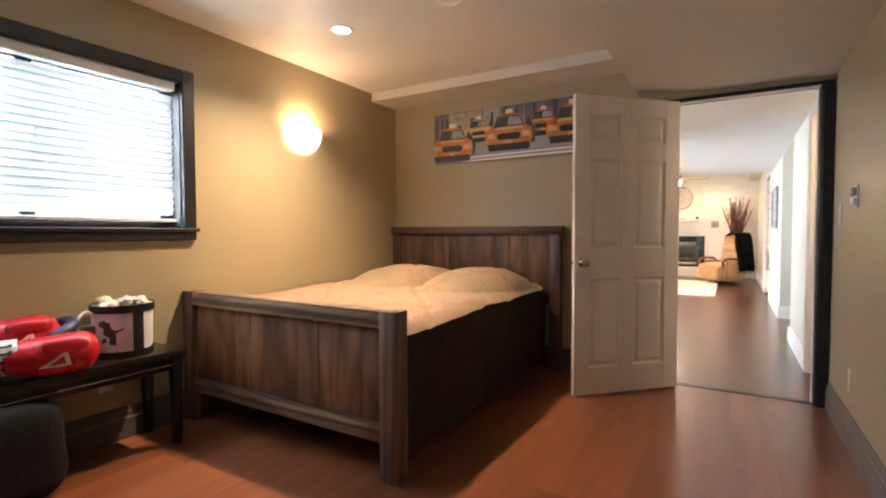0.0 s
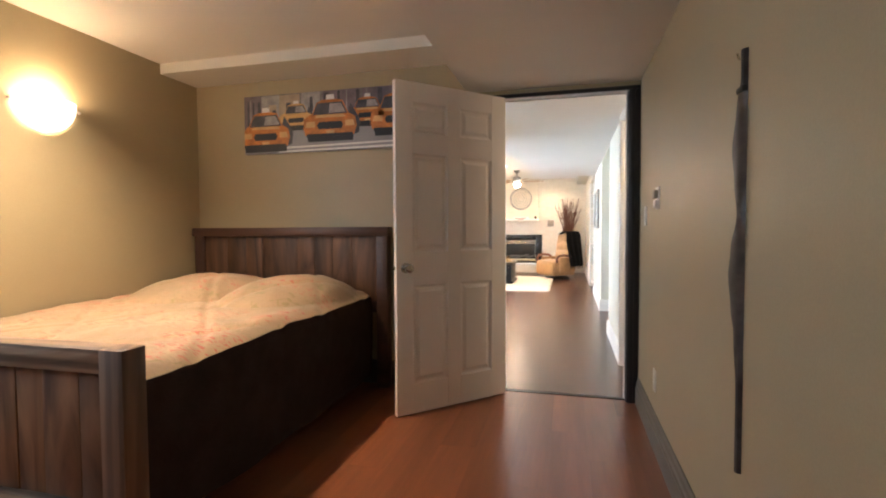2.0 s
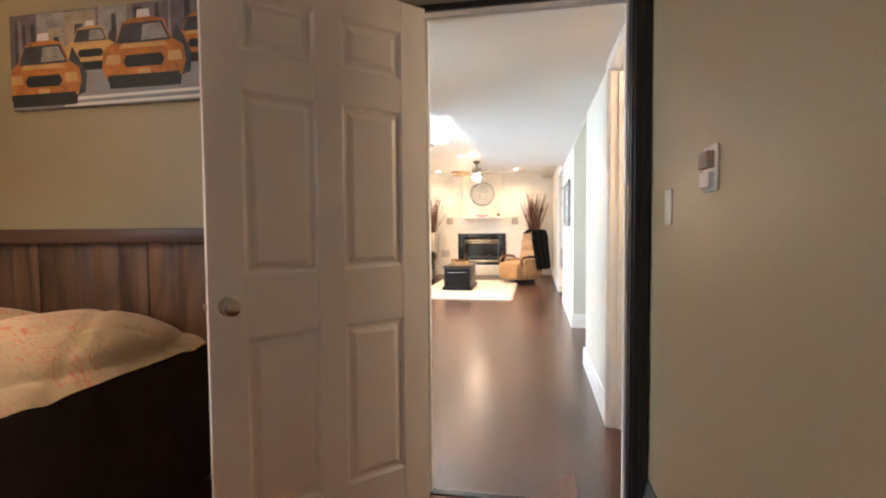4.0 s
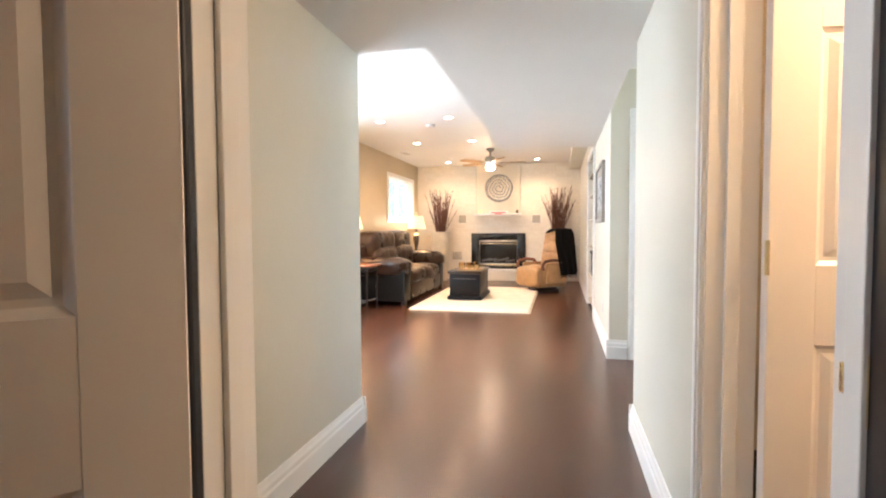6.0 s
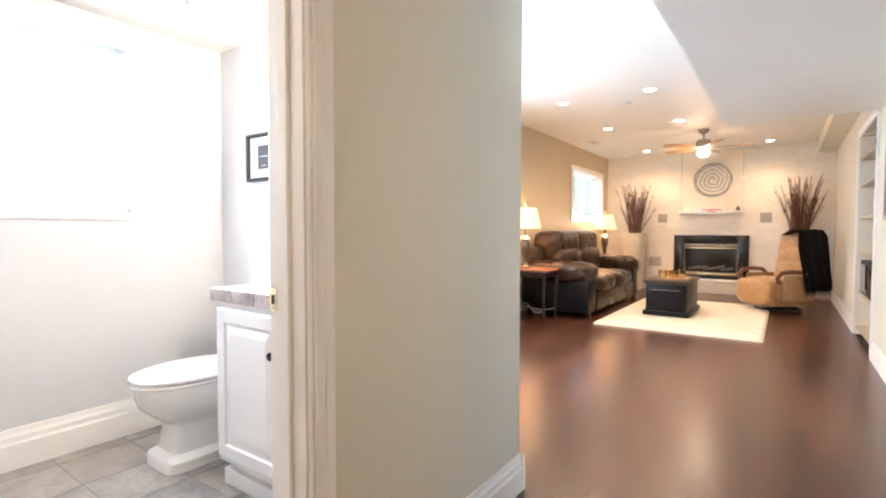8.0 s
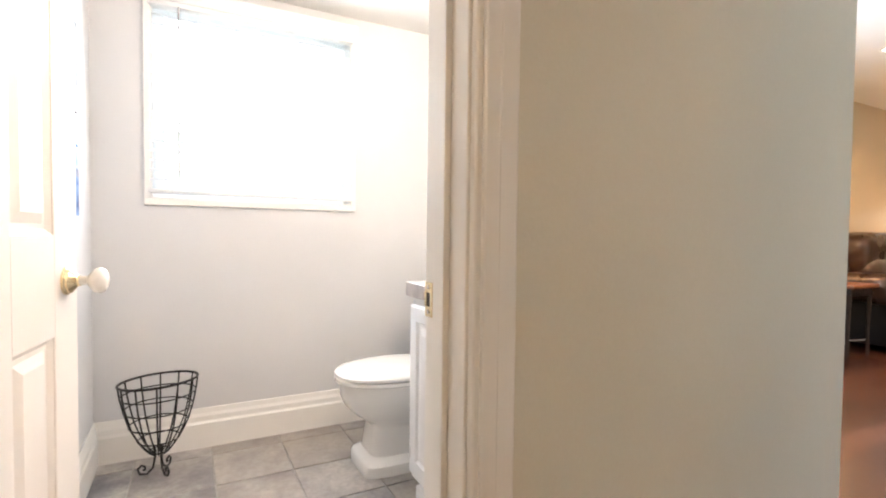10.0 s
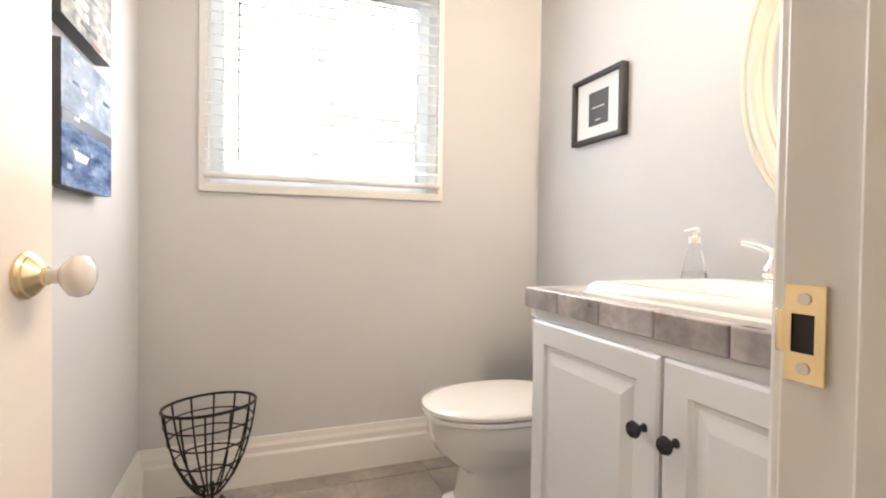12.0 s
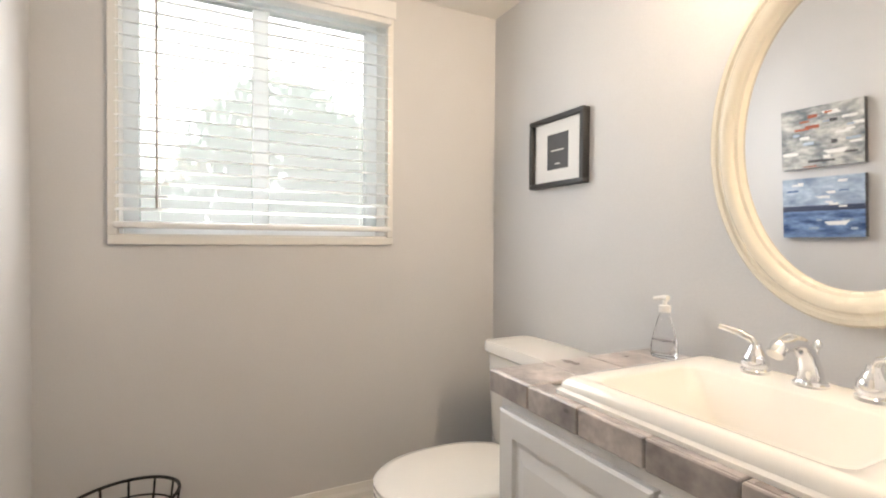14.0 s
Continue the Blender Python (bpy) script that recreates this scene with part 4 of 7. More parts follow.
def bedspread():
    """One cloth over mattress and pillows, dropping over the open side."""
    def top(x, y):
        z = 0.684 + 0.012 * noise.noise(Vector((x * 2.3, y * 2.1, 0))) + 0.005 * noise.noise(Vector((x * 9, y * 8, 2)))
        z += 0.004 * math.sin(x * 14 + 2 * noise.noise(Vector((x, y, 5)))) * math.sin(y * 12)
        z += 0.03 * max(0.0, min(1.0, (y + 2.1) / 1.2))
        hill = 0.0
        for px, w in ((-2.02, 0.43), (-1.36, 0.385)):
            u, v = (x - px) / w, (y + 0.42) / (0.60 if y < -0.42 else 0.42)
            d = abs(u) ** 2.4 + abs(v) ** 1.9
            if d < 1:
                hill = max(hill, 0.132 * (1 - d) ** 0.75 * (1 + 0.08 * noise.noise(Vector((x * 5, y * 5, 1)))))
        z += hill
        # quilted seams
        for d in (x * 0.80 + y * 0.60 + 0.02 * math.sin(y * 5), x * 0.80 - y * 0.60 + 0.02 * math.sin(x * 6)):
            d = (d + 0.31) % 0.62 - 0.31
            z -= 0.010 * math.exp(-(d / 0.022) ** 2)
        e = max(0.0, (x + 1.06) / 0.11)
        return z - 0.045 * min(1.0, e) ** 2
    xs = [-2.47 + 1.52 * i / 130 for i in range(131)]
    ys = [-2.082 + 1.96 * j / 160 for j in range(161)]
    bm = bmesh.new()
    grid = [[bm.verts.new((x, y, top(x, y))) for x in xs] for y in ys]
    for a, b in zip(grid, grid[1:]):
        for i in range(len(xs) - 1):
            bm.faces.new((a[i], a[i + 1], b[i + 1], b[i]))
    s = thing("bedspread", "tan floral bedspread over two pillows, hanging down the side", "bedspread")
    part("top_cloth", bm, M_SPREAD, s, "tan cloth with faded red flowers")
    bm = bmesh.new()
    rows = 24
    side = []
    for j, y in enumerate(ys):
        z0 = top(-0.95, y)
        col = []
        for k in range(rows + 1):
            t = k / rows
            fold = 0.008 * math.sin(y * 11 + 1.4 * noise.noise(Vector((y * 3, t, 0)))) * t + 0.02 * t * noise.noise(Vector((y * 2.5, t * 1.2, 4)))
            col.append(bm.verts.new((-0.95 + 0.022 * math.sin(min(1, t * 5) * math.pi / 2) + fold, y, z0 * (1 - t) + t * (0.10 + 0.006 * noise.noise(Vector((y * 9, 0, 7)))))))
        side.append(col)
    for a, b in zip(side, side[1:]):
        for k in range(rows):
            bm.faces.new((a[k], a[k + 1], b[k + 1], b[k]))
    part("side_drop", bm, M_SKIRT, s, "brown side drop, darkened for its shade, with a worn hem")
    return s


bedspread()


def wall_art():
    a = thing("canvas_print", "wide canvas print of yellow taxis in traffic", "picture", (-2.033, 0, 1.745))
    W, H, D = 1.42, 0.448, 0.034
    part("canvas", boxes((0, W, -D, -0.001, 0, H), bev=0.003), M_ARTBG, a)

    def flat(name, polys, material, lift):
        for p in polys:
            pts = [(min(max(x, 0.002), W - 0.002), min(max(z, 0.002), H - 0.002)) for x, z in p]
            part(name, sweep_flat(bmesh.new(), pts, (-D - lift, -D + 0.0005), "y"), material, a, smooth=False)

    flat("road_print", [[(0, 0), (W, 0), (W, 0.20), (0, 0.15)]], M_ARTROAD, 0.0006)
    def block(x0, x1, z0, z1):
        return [(x0, z0), (x1, z0), (x1 - 0.004, z1), (x0 + 0.003, z1)]
    flat("street_haze_print", [block(0.12, 0.34, 0.22, 0.44), block(0.50, 0.66, 0.24, 0.448)], M_ARTLIGHT, 0.0008)
    flat("mauve_building_print", [block(0.0, 0.16, 0.20, 0.448), block(0.68, 0.98, 0.22, 0.448), block(1.0, 1.42, 0.22, 0.448)], M_ARTMAUVE, 0.0009)
    flat("cream_building_print", [block(0.31, 0.49, 0.26, 0.44), block(0.22, 0.29, 0.27, 0.37)], M_ARTCREAM, 0.0011)
    flat("dark_buildings_print", [block(x, x + w, z, z + h) for x, w, z, h in ((0.03, 0.018, 0.22, 0.19), (0.075, 0.02, 0.20, 0.2), (0.12, 0.03, 0.24, 0.16), (0.25, 0.035, 0.29, 0.04), (0.37, 0.05, 0.33, 0.05), (0.57, 0.03, 0.30, 0.11), (0.69, 0.045, 0.31, 0.12), (0.80, 0.025, 0.29, 0.15), (0.95, 0.03, 0.27, 0.17), (1.12, 0.04, 0.30, 0.14), (1.3, 0.05, 0.28, 0.16))], M_ARTDARK, 0.0013)
    flat("light_buildings_print", [block(x, x + w, z, z + h) for x, w, z, h in ((0.055, 0.012, 0.22, 0.2), (0.19, 0.02, 0.3, 0.12), (0.60, 0.06, 0.32, 0.05), (0.74, 0.03, 0.33, 0.08), (0.87, 0.012, 0.28, 0.16), (1.03, 0.012, 0.28, 0.16))], M_ARTLIGHT, 0.0014)
    flat("kerb_line_print", [[(0.30, 0.03), (W, 0.045), (W, 0.058), (0.33, 0.045)], [(0.30, 0.0), (W, 0.012), (W, 0.026), (0.30, 0.016)]], M_WHITE, 0.0014)

    def taxi(cx, z, s, lift, colour):
        def P(*pts):
            return [(cx + x * s, z + y * s) for x, y in pts]
        flat("tyres_print", [P((-0.17, 0), (0.17, 0), (0.18, 0.07), (-0.18, 0.07))], M_INK, lift)
        flat("taxi_body_print", [P((-0.19, 0.045), (0.18, 0.04), (0.20, 0.10), (0.19, 0.16), (0.14, 0.19), (-0.15, 0.19), (-0.20, 0.16), (-0.205, 0.09))], colour, lift + 0.0004)
        flat("taxi_roof_print", [P((-0.14, 0.185), (0.14, 0.185), (0.095, 0.275), (0.03, 0.29), (-0.06, 0.285), (-0.10, 0.27))], colour, lift + 0.0004)
        flat("shaded_flank_print", [P((0.145, 0.03), (0.215, 0.05), (0.225, 0.13), (0.19, 0.20), (0.155, 0.25), (0.135, 0.19), (0.165, 0.15))], M_ARTDARK, lift + 0.0002)
        flat("windscreen_print", [P((-0.132, 0.185), (0.132, 0.185), (0.092, 0.268), (-0.097, 0.265))], M_ARTDARK, lift + 0.0008)
        flat("screen_shine_print", [P((-0.01, 0.193), (0.118, 0.195), (0.084, 0.258), (0.0, 0.258))], M_ARTLIGHT, lift + 0.0012)
        flat("bonnet_shine_print", [P((-0.12, 0.165), (0.12, 0.162), (0.10, 0.182), (-0.10, 0.184))], M_TAXIPALE, lift + 0.0008)
        flat("grille_print", [P((-0.085, 0.085), (0.085, 0.085), (0.10, 0.11), (0.085, 0.135), (-0.085, 0.135), (-0.10, 0.11)), P((-0.18, 0.03), (0.17, 0.03), (0.17, 0.055), (-0.18, 0.055))], M_INK, lift + 0.0008)
        flat("headlights_print", [P((-0.19, 0.10), (-0.115, 0.10), (-0.115, 0.14), (-0.18, 0.14)), P((0.115, 0.10), (0.185, 0.10), (0.175, 0.14), (0.115, 0.14)), P((-0.03, 0.055), (0.03, 0.055), (0.03, 0.075), (-0.03, 0.075))], M_TAXIPALE, lift + 0.0010)
        flat("roof_sign_print", [P((-0.03, 0.287), (0.035, 0.287), (0.03, 0.32), (-0.025, 0.32))], M_WHITE, lift + 0.0010)
    taxi(0.455, 0.165, 0.70, 0.0018, M_TAXIPALE)
    taxi(1.04, 0.165, 0.74, 0.0018, M_TAXI)
    taxi(1.28, 0.09, 1.05, 0.0024, M_TAXI)
    taxi(0.19, 0.012, 1.06, 0.0030, M_TAXI)
    taxi(0.74, 0.07, 1.08, 0.0034, M_TAXI)
    return a


wall_art()


def sconce():
    s = thing("wall_sconce", "lit half-bowl glass wall sconce with nickel ends", "wall lamp", (BL, -1.212, 1.722))
    bm = bmesh.new()
    rings = []
    for k in range(11):
        t = k / 10
        z = 0.185 * t
        r = 0.168 * math.sqrt(max(0.0, 1 - (1 - t) ** 2.2)) + 0.004
        rings.append([(0.012 + 0.62 * r * math.sin(math.pi * i / 20) , r * math.cos(math.pi * i / 20), z) for i in range(21)])
    vs = [[bm.verts.new(p) for p in g] for g in rings]
    for a, b in zip(vs, vs[1:]):
        for i in range(20):
            bm.faces.new((a[i], a[i + 1], b[i + 1], b[i]))
    part("glass_bowl", bm, M_SCONCE, s, "glowing frosted glass bowl")
    part("back_plate", boxes((0.001, 0.012, -0.10, 0.10, 0.06, 0.18), bev=0.004), M_NICKEL, s)
    for f in (-1, 1):
        part("end_bracket", tube(bmesh.new(), [(0.004, f * 0.165, 0.16), (0.02, f * 0.185, 0.155), (0.03, f * 0.20, 0.145)], 0.008, 8), M_NICKEL, s, "nickel bracket")
    return s


sconce()


def downlight(at, lit, group, label):
    d = thing("recessed_light", label, "ceiling light", at, group=group)
    bm = bmesh.new()
    loft(bm, [ring(0, 0, -0.001, 0.052), ring(0, 0, -0.006, 0.055), ring(0, 0, -0.006, 0.068), ring(0, 0, 0.0, 0.075)], cap=False)
    part("trim_ring", bm, M_WHITE, d, "white trim ring")
    part("lens", lathe(bmesh.new(), [(0.0, -0.008), (0.03, -0.0065), (0.052, -0.002)], 0, 0, 24), M_BULB if lit else M_BULBOFF, d, "glowing lens" if lit else "unlit lens")
    return d


downlight((-1.772, -1.555, BT), True, "bedroom recessed lights", "small round recessed light, switched on, in the bedroom ceiling")
downlight((-1.003, -1.547, BT), False, "bedroom recessed lights", "small round recessed light, switched off, in the bedroom ceiling")


def wall_bow():
    b = thing("wall_bow", "long curved dark horn bow hung on the khaki wall", "wall ornament", (BR, -1.93, 0.517))
    edge = [(0.0, -0.052, -0.099), (0.126, -0.038, -0.085), (0.211, -0.015, -0.066), (0.353, 0.036, -0.034), (0.410, 0.069, -0.024), (0.495, 0.101, -0.015), (0.567, 0.078, -0.010), (0.652, 0.018, -0.010), (0.737, 0.050, -0.020), (0.823, 0.078, -0.020), (0.923, 0.036, -0.043), (0.993, -0.006, -0.080), (1.076, -0.001, -0.094)]
    # the outer edge runs straight, the inner one waves
    edge = [(-0.03 + 1.06 * z, max(0.008, -0.012 + (yl + 0.012) * 1.1 + 0.012 * z), -0.012) for z, yl, yr in edge]
    rings = []
    for k in range(len(edge) - 1):
        for q in range(6):
            f = q / 6
            f = f * f * (3 - 2 * f)
            z, yl, yr = [p + (n - p) * g for p, n, g in zip(edge[k], edge[k + 1], (q / 6, f, f))]
            c, w = (yl + yr) / 2, (yl - yr) / 2
            rings.append([(-0.001, c - w, z), (-0.011, c - w * 0.6, z), (-0.014, c + w * 0.4, z), (-0.003, c + w, z), (-0.0008, c + w * 0.5, z), (-0.0006, c - w * 0.5, z)])
    part("limb", loft(bmesh.new(), rings), M_BOW, b)
    part("binding", boxes((-0.016, -0.001, -0.014, 0.036, 0.985, 1.002), bev=0.004), M_INK, b, "dark binding")
    part("hook", tube(bmesh.new(), [(0, 0.0, 1.07), (-0.02, 0.0, 1.07), (-0.024, 0.0, 1.085)], 0.003, 6), M_NICKEL, b)
    return b


wall_bow()


def plate(name, label, category, at, turn, w, h, kind):
    """Wall plate facing -y before it is turned."""
    p = thing(name, label, category, at, turn)
    part("cover_plate", boxes((-w / 2, w / 2, -0.006, 0, -h / 2, h / 2), bev=0.002), M_PLATE, p)
    if kind == "switch":
        part("rocker", boxes((-0.016, 0.016, -0.010, -0.005, -0.033, 0.033), bev=0.002), M_WHITE, p)
    elif kind == "outlet":
        for z in (-0.022, 0.022):
            part("socket", boxes((-0.016, 0.016, -0.009, -0.005, z - 0.014, z + 0.014), bev=0.003), M_WHITE, p)
    else:
        part("screen", boxes((-w * 0.33, w * 0.33, -0.024, -0.005, h * 0.0, h * 0.36), bev=0.002), M_SPEAKER, p, "grey display")
        part("dial", boxes((-w * 0.36, w * 0.36, -0.020, -0.005, -h * 0.42, -h * 0.08), bev=0.003), M_WHITE, p)
    return p


plate("light_switch", "white light switch beside the black door casing", "light switch", (BR, -0.272, 1.222), -90, 0.07, 0.115, "switch")
plate("thermostat", "small wall thermostat with grey display", "thermostat", (BR, -0.662, 1.303), -90, 0.095, 0.115, "thermo")
plate("wall_outlet", "white wall outlet low on the khaki wall", "wall outlet", (BR, -0.633, 0.342), -90, 0.07, 0.115, "outlet")
plate("wall_outlet", "white wall outlet low under the bench", "wall outlet", (BL, -2.60, 0.335), 90, 0.07, 0.115, "outlet")
plate("light_switch", "white light switch on the living room wall", "light switch", (LR, 3.98, 1.28), -90, 0.07, 0.115, "switch")
plate("wall_outlet", "white wall outlet on the living room wall", "wall outlet", (LR, 4.35, 0.35), -90, 0.07, 0.115, "outlet")


def bench():
    b = thing("bench", "black wooden bench against the khaki wall", "bench", (-2.33, -3.0, 0))
    part("seat", boxes((-0.165, 0.165, -0.64, 0.64, 0.462, 0.502), bev=0.006), M_DARKWOOD, b)
    for f in (-1, 1):
        part("apron", boxes((f * 0.14 - 0.011, f * 0.14 + 0.011, -0.60, 0.60, 0.40, 0.462), bev=0.002), M_DARKWOOD, b)
    for x in (-0.14, 0.14):
        for y in (-0.60, 0.60):
            part("leg", loft(bmesh.new(), [[(x + s * c[0], y + s * c[1], z) for c in ((-1, -1), (1, -1), (1, 1), (-1, 1))] for s, z in ((0.017, 0), (0.026, 0.462))]), M_DARKWOOD, b, smooth=False)
    part("edge_strip", boxes((0.150, 0.168, -0.60, 0.60, 0.428, 0.434), bev=0.002), M_NICKEL, b, "thin metal edge strip")
    return b


bench()


def bucket():
    b = thing("tin_bucket", "white printed tin drum with black rims, full of crumpled paper", "bucket", (-2.335, -2.585, 0.502))
    part("drum", lathe(bmesh.new(), [(0.128, 0.0), (0.130, 0.012), (0.134, 0.20), (0.136, 0.255), (0.126, 0.255), (0.12, 0.03)], n=36), M_WHITE, b)
    for r, z0, z1 in ((0.1335, 0.0, 0.035), (0.141, 0.225, 0.262)):
        bm = bmesh.new()
        loft(bm, [ring(0, 0, z0, r - 0.003, n=36), ring(0, 0, z0, r, n=36), ring(0, 0, z1, r + 0.001, n=36), ring(0, 0, z1, r - 0.003, n=36)], cap=False)
        part("rim", bm, M_INK, b, "black rim")
    # dark printed motif and strap, wrapped on the drum
    def wrap(a0, a1, z0, z1, z2, z3, r=0.1365):
        bm = bmesh.new()
        k = 8
        lo = [bm.verts.new((r * math.cos(radians(a0 + (a1 - a0) * i / k)), r * math.sin(radians(a0 + (a1 - a0) * i / k)), z0 + (z1 - z0) * i / k)) for i in range(k + 1)]
        hi = [bm.verts.new((r * math.cos(radians(a0 + (a1 - a0) * i / k)), r * math.sin(radians(a0 + (a1 - a0) * i / k)), z2 + (z3 - z2) * i / k)) for i in range(k + 1)]
        for i in range(k):
            bm.faces.new((lo[i], lo[i + 1], hi[i + 1], hi[i]))
        return bm
    part("strap_print", wrap(-8, 14, 0.03, 0.03, 0.23, 0.23), M_INK, b, "black band print")
    for a0, a1, z0, z1, z2, z3 in ((-72, -58, 0.165, 0.150, 0.185, 0.195), (-62, -48, 0.125, 0.105, 0.190, 0.180), (-50, -38, 0.075, 0.070, 0.165, 0.135), (-66, -56, 0.080, 0.085, 0.100, 0.110), (-42, -24, 0.128, 0.145, 0.140, 0.152)):
        part("motif_print", wrap(a0, a1, z0, z1, z2, z3, 0.1362), M_CHARCOAL, b, "dark motif print")
    rng = random.Random(4)
    for i in range(26):
        bm = bmesh.new()
        bmesh.ops.create_icosphere(bm, subdivisions=2, radius=rng.uniform(0.02, 0.034))
        for v in bm.verts:
            v.co *= 1 + 0.45 * noise.noise(v.co * 60 + Vector((i, 0, 0)))
            v.co.z *= 0.6
        a, r = rng.uniform(0, 6.28), 0.105 * math.sqrt(rng.random())
        o = part("paper_scrap", bm, M_PAPER, b, smooth=False)
        o.location = (r * math.cos(a), r * math.sin(a), 0.262 + rng.uniform(-0.01, 0.02))
    return b


bucket()


def boxing_glove(at, turn, lean, label):
    g = thing("boxing_glove", label, "boxing glove", at, group="pair of boxing gloves")
    g.matrix_world = pose(*at, lean, 0, turn) @ Matrix.Scale(1.12, 4)
    bm = bmesh.new()
    rings = []
    for i in range(19):
        t = i / 18
        r = 0.058 + 0.030 * math.sin(min(1, t * 1.15) * math.pi * 0.62) if t < 0.8 else 0.086 * math.sqrt(max(0.001, 1 - ((t - 0.8) / 0.205) ** 2))
        rings.append([(p[0], -0.16 + 0.33 * t, 0.085 + p[1] * 0.92 - 0.012 * math.sin(t * 3)) for p in [(r * math.cos(2 * math.pi * j / 22) * 1.05, r * math.sin(2 * math.pi * j / 22)) for j in range(22)]])
    loft(bm, rings)
    part("fist", bm, M_RED, g, "padded red leather fist")
    bm = bmesh.new()
    puff(bm, 0.035, 0.095, -0.02, 0.13, 0.085, 0.15, 2.6, 8)
    part("thumb", bm, M_RED, g, "red thumb")
    bm = bmesh.new()
    loft(bm, [[(p[0], y, 0.085 + p[2]) for p in [(r * math.cos(2 * math.pi * j / 22), 0, r * math.sin(2 * math.pi * j / 22)) for j in range(22)]] for y, r in ((-0.165, 0.060), (-0.165, 0.066), (-0.085, 0.068), (-0.085, 0.060))])
    cuff = part("cuff", bm, M_WHITE, g, "white wrist cuff")

    def on_cuff(y, a, lift):
        r = 0.067 + 0.001 + lift
        return (r * math.cos(radians(a)), y, 0.085 + r * math.sin(radians(a)))
    # four stubby letters round the cuff
    for k in range(4):
        a0 = -28 + k * 24
        bm = bmesh.new()
        for y0, y1, da, wa in ((-0.152, -0.100, 0, 7), (-0.152, -0.140, 7, 9), (-0.112, -0.100, 7, 5)):
            rows = [[bm.verts.new(on_cuff(y, a0 + da + wa * i / 3, 0.0008)) for i in range(4)] for y in (y0, y1)]
            for i in range(3):
                bm.faces.new((rows[0][i], rows[0][i + 1], rows[1][i + 1], rows[1][i]))
        part("lettering_bar", bm, M_INK, cuff, "black lettering bar")

    def on_fist(t, a):
        r = (0.058 + 0.030 * math.sin(min(1, t * 1.15) * math.pi * 0.62)) + 0.0025
        return (r * math.cos(radians(a)) * 1.05, -0.16 + 0.33 * t, 0.085 + r * math.sin(radians(a)) * 0.92 - 0.012 * math.sin(t * 3))
    # outlined triangle on the back of the fist
    corners = ((0.40, -22), (0.70, -20), (0.66, 22))
    bm = bmesh.new()
    ring_a, ring_b = [], []
    mid = (sum(c[0] for c in corners) / 3, sum(c[1] for c in corners) / 3)
    for k in range(3):
        p, q = corners[k], corners[(k + 1) % 3]
        for i in range(5):
            t, a = p[0] + (q[0] - p[0]) * i / 5, p[1] + (q[1] - p[1]) * i / 5
            ring_a.append(bm.verts.new(on_fist(t, a)))
            ring_b.append(bm.verts.new(on_fist(t + (mid[0] - t) * 0.45, a + (mid[1] - a) * 0.45)))
    for i in range(15):
        bm.faces.new((ring_a[i], ring_a[(i + 1) % 15], ring_b[(i + 1) % 15], ring_b[i]))
    part("logo_patch", bm, M_WHITE, g, "white triangle outline")
    return g


boxing_glove((-2.22, -2.95, 0.502), -18, 0, "red boxing glove with white cuff lying on the bench")
boxing_glove((-2.37, -3.04, 0.575), -4, 0, "red boxing glove lying on top of another glove")


def roll_pad():
    p = thing("training_pad", "dark navy rolled training pad beside the gloves", "training pad", (-2.36, -2.90, 0.66))
    bm = bmesh.new()
    tube(bm, [(0.1 * math.cos(a), 0.1 * math.sin(a), 0.04 * math.sin(a)) for a in [i * 0.22 - 0.6 for i in range(14)]], 0.027, 10)
    part("roll", bm, M_NAVY, p)
    return p


roll_pad()


def duffel():
    d = thing("duffel_bag", "black duffel bag standing under the bench", "bag", (-2.17, -3.20, 0))
    part("body", puff(bmesh.new(), -0.16, 0.10, -0.35, 0.28, 0.0, 0.43, 4.5, 10, 0.012, 5), M_BLACKCLOTH, d)
    for y in (-0.20,):
        part("ring", tube(bmesh.new(), [(0.098, y + 0.03 * math.cos(a), 0.24 + 0.03 * math.sin(a)) for a in [i * math.pi / 8 for i in range(16)]], 0.004, 6, True), M_NICKEL, d, "dull metal ring")
    part("zip", boxes((-0.01, 0.02, -0.36, 0.24, 0.415, 0.432), bev=0.003), M_INK, d)
    return d


duffel()


def gift_bag():
    g = thing("paper_bag", "small olive-grey paper bag with a white loop handle on the bench", "bag", (-2.345, -2.765, 0.502), 14)
    part("body", loft(bmesh.new(), [[(x * k, y * k, z) for x, y in ((-0.035, -0.05), (0.0, -0.055), (0.035, -0.05), (0.035, 0.05), (0.0, 0.055), (-0.035, 0.05))] for k, z in ((0.92, 0), (1.0, 0.05), (1.02, 0.15), (0.98, 0.165))]), M_BAG, g, smooth=False)
    part("loop_handle", tube(bmesh.new(), [(0.03, 0.048 * math.cos(a), 0.165 + 0.075 * math.sin(a)) for a in [i * math.pi / 14 for i in range(15)]], 0.0065, 8), M_WHITE, g, "white loop handle")
    return g


gift_bag()


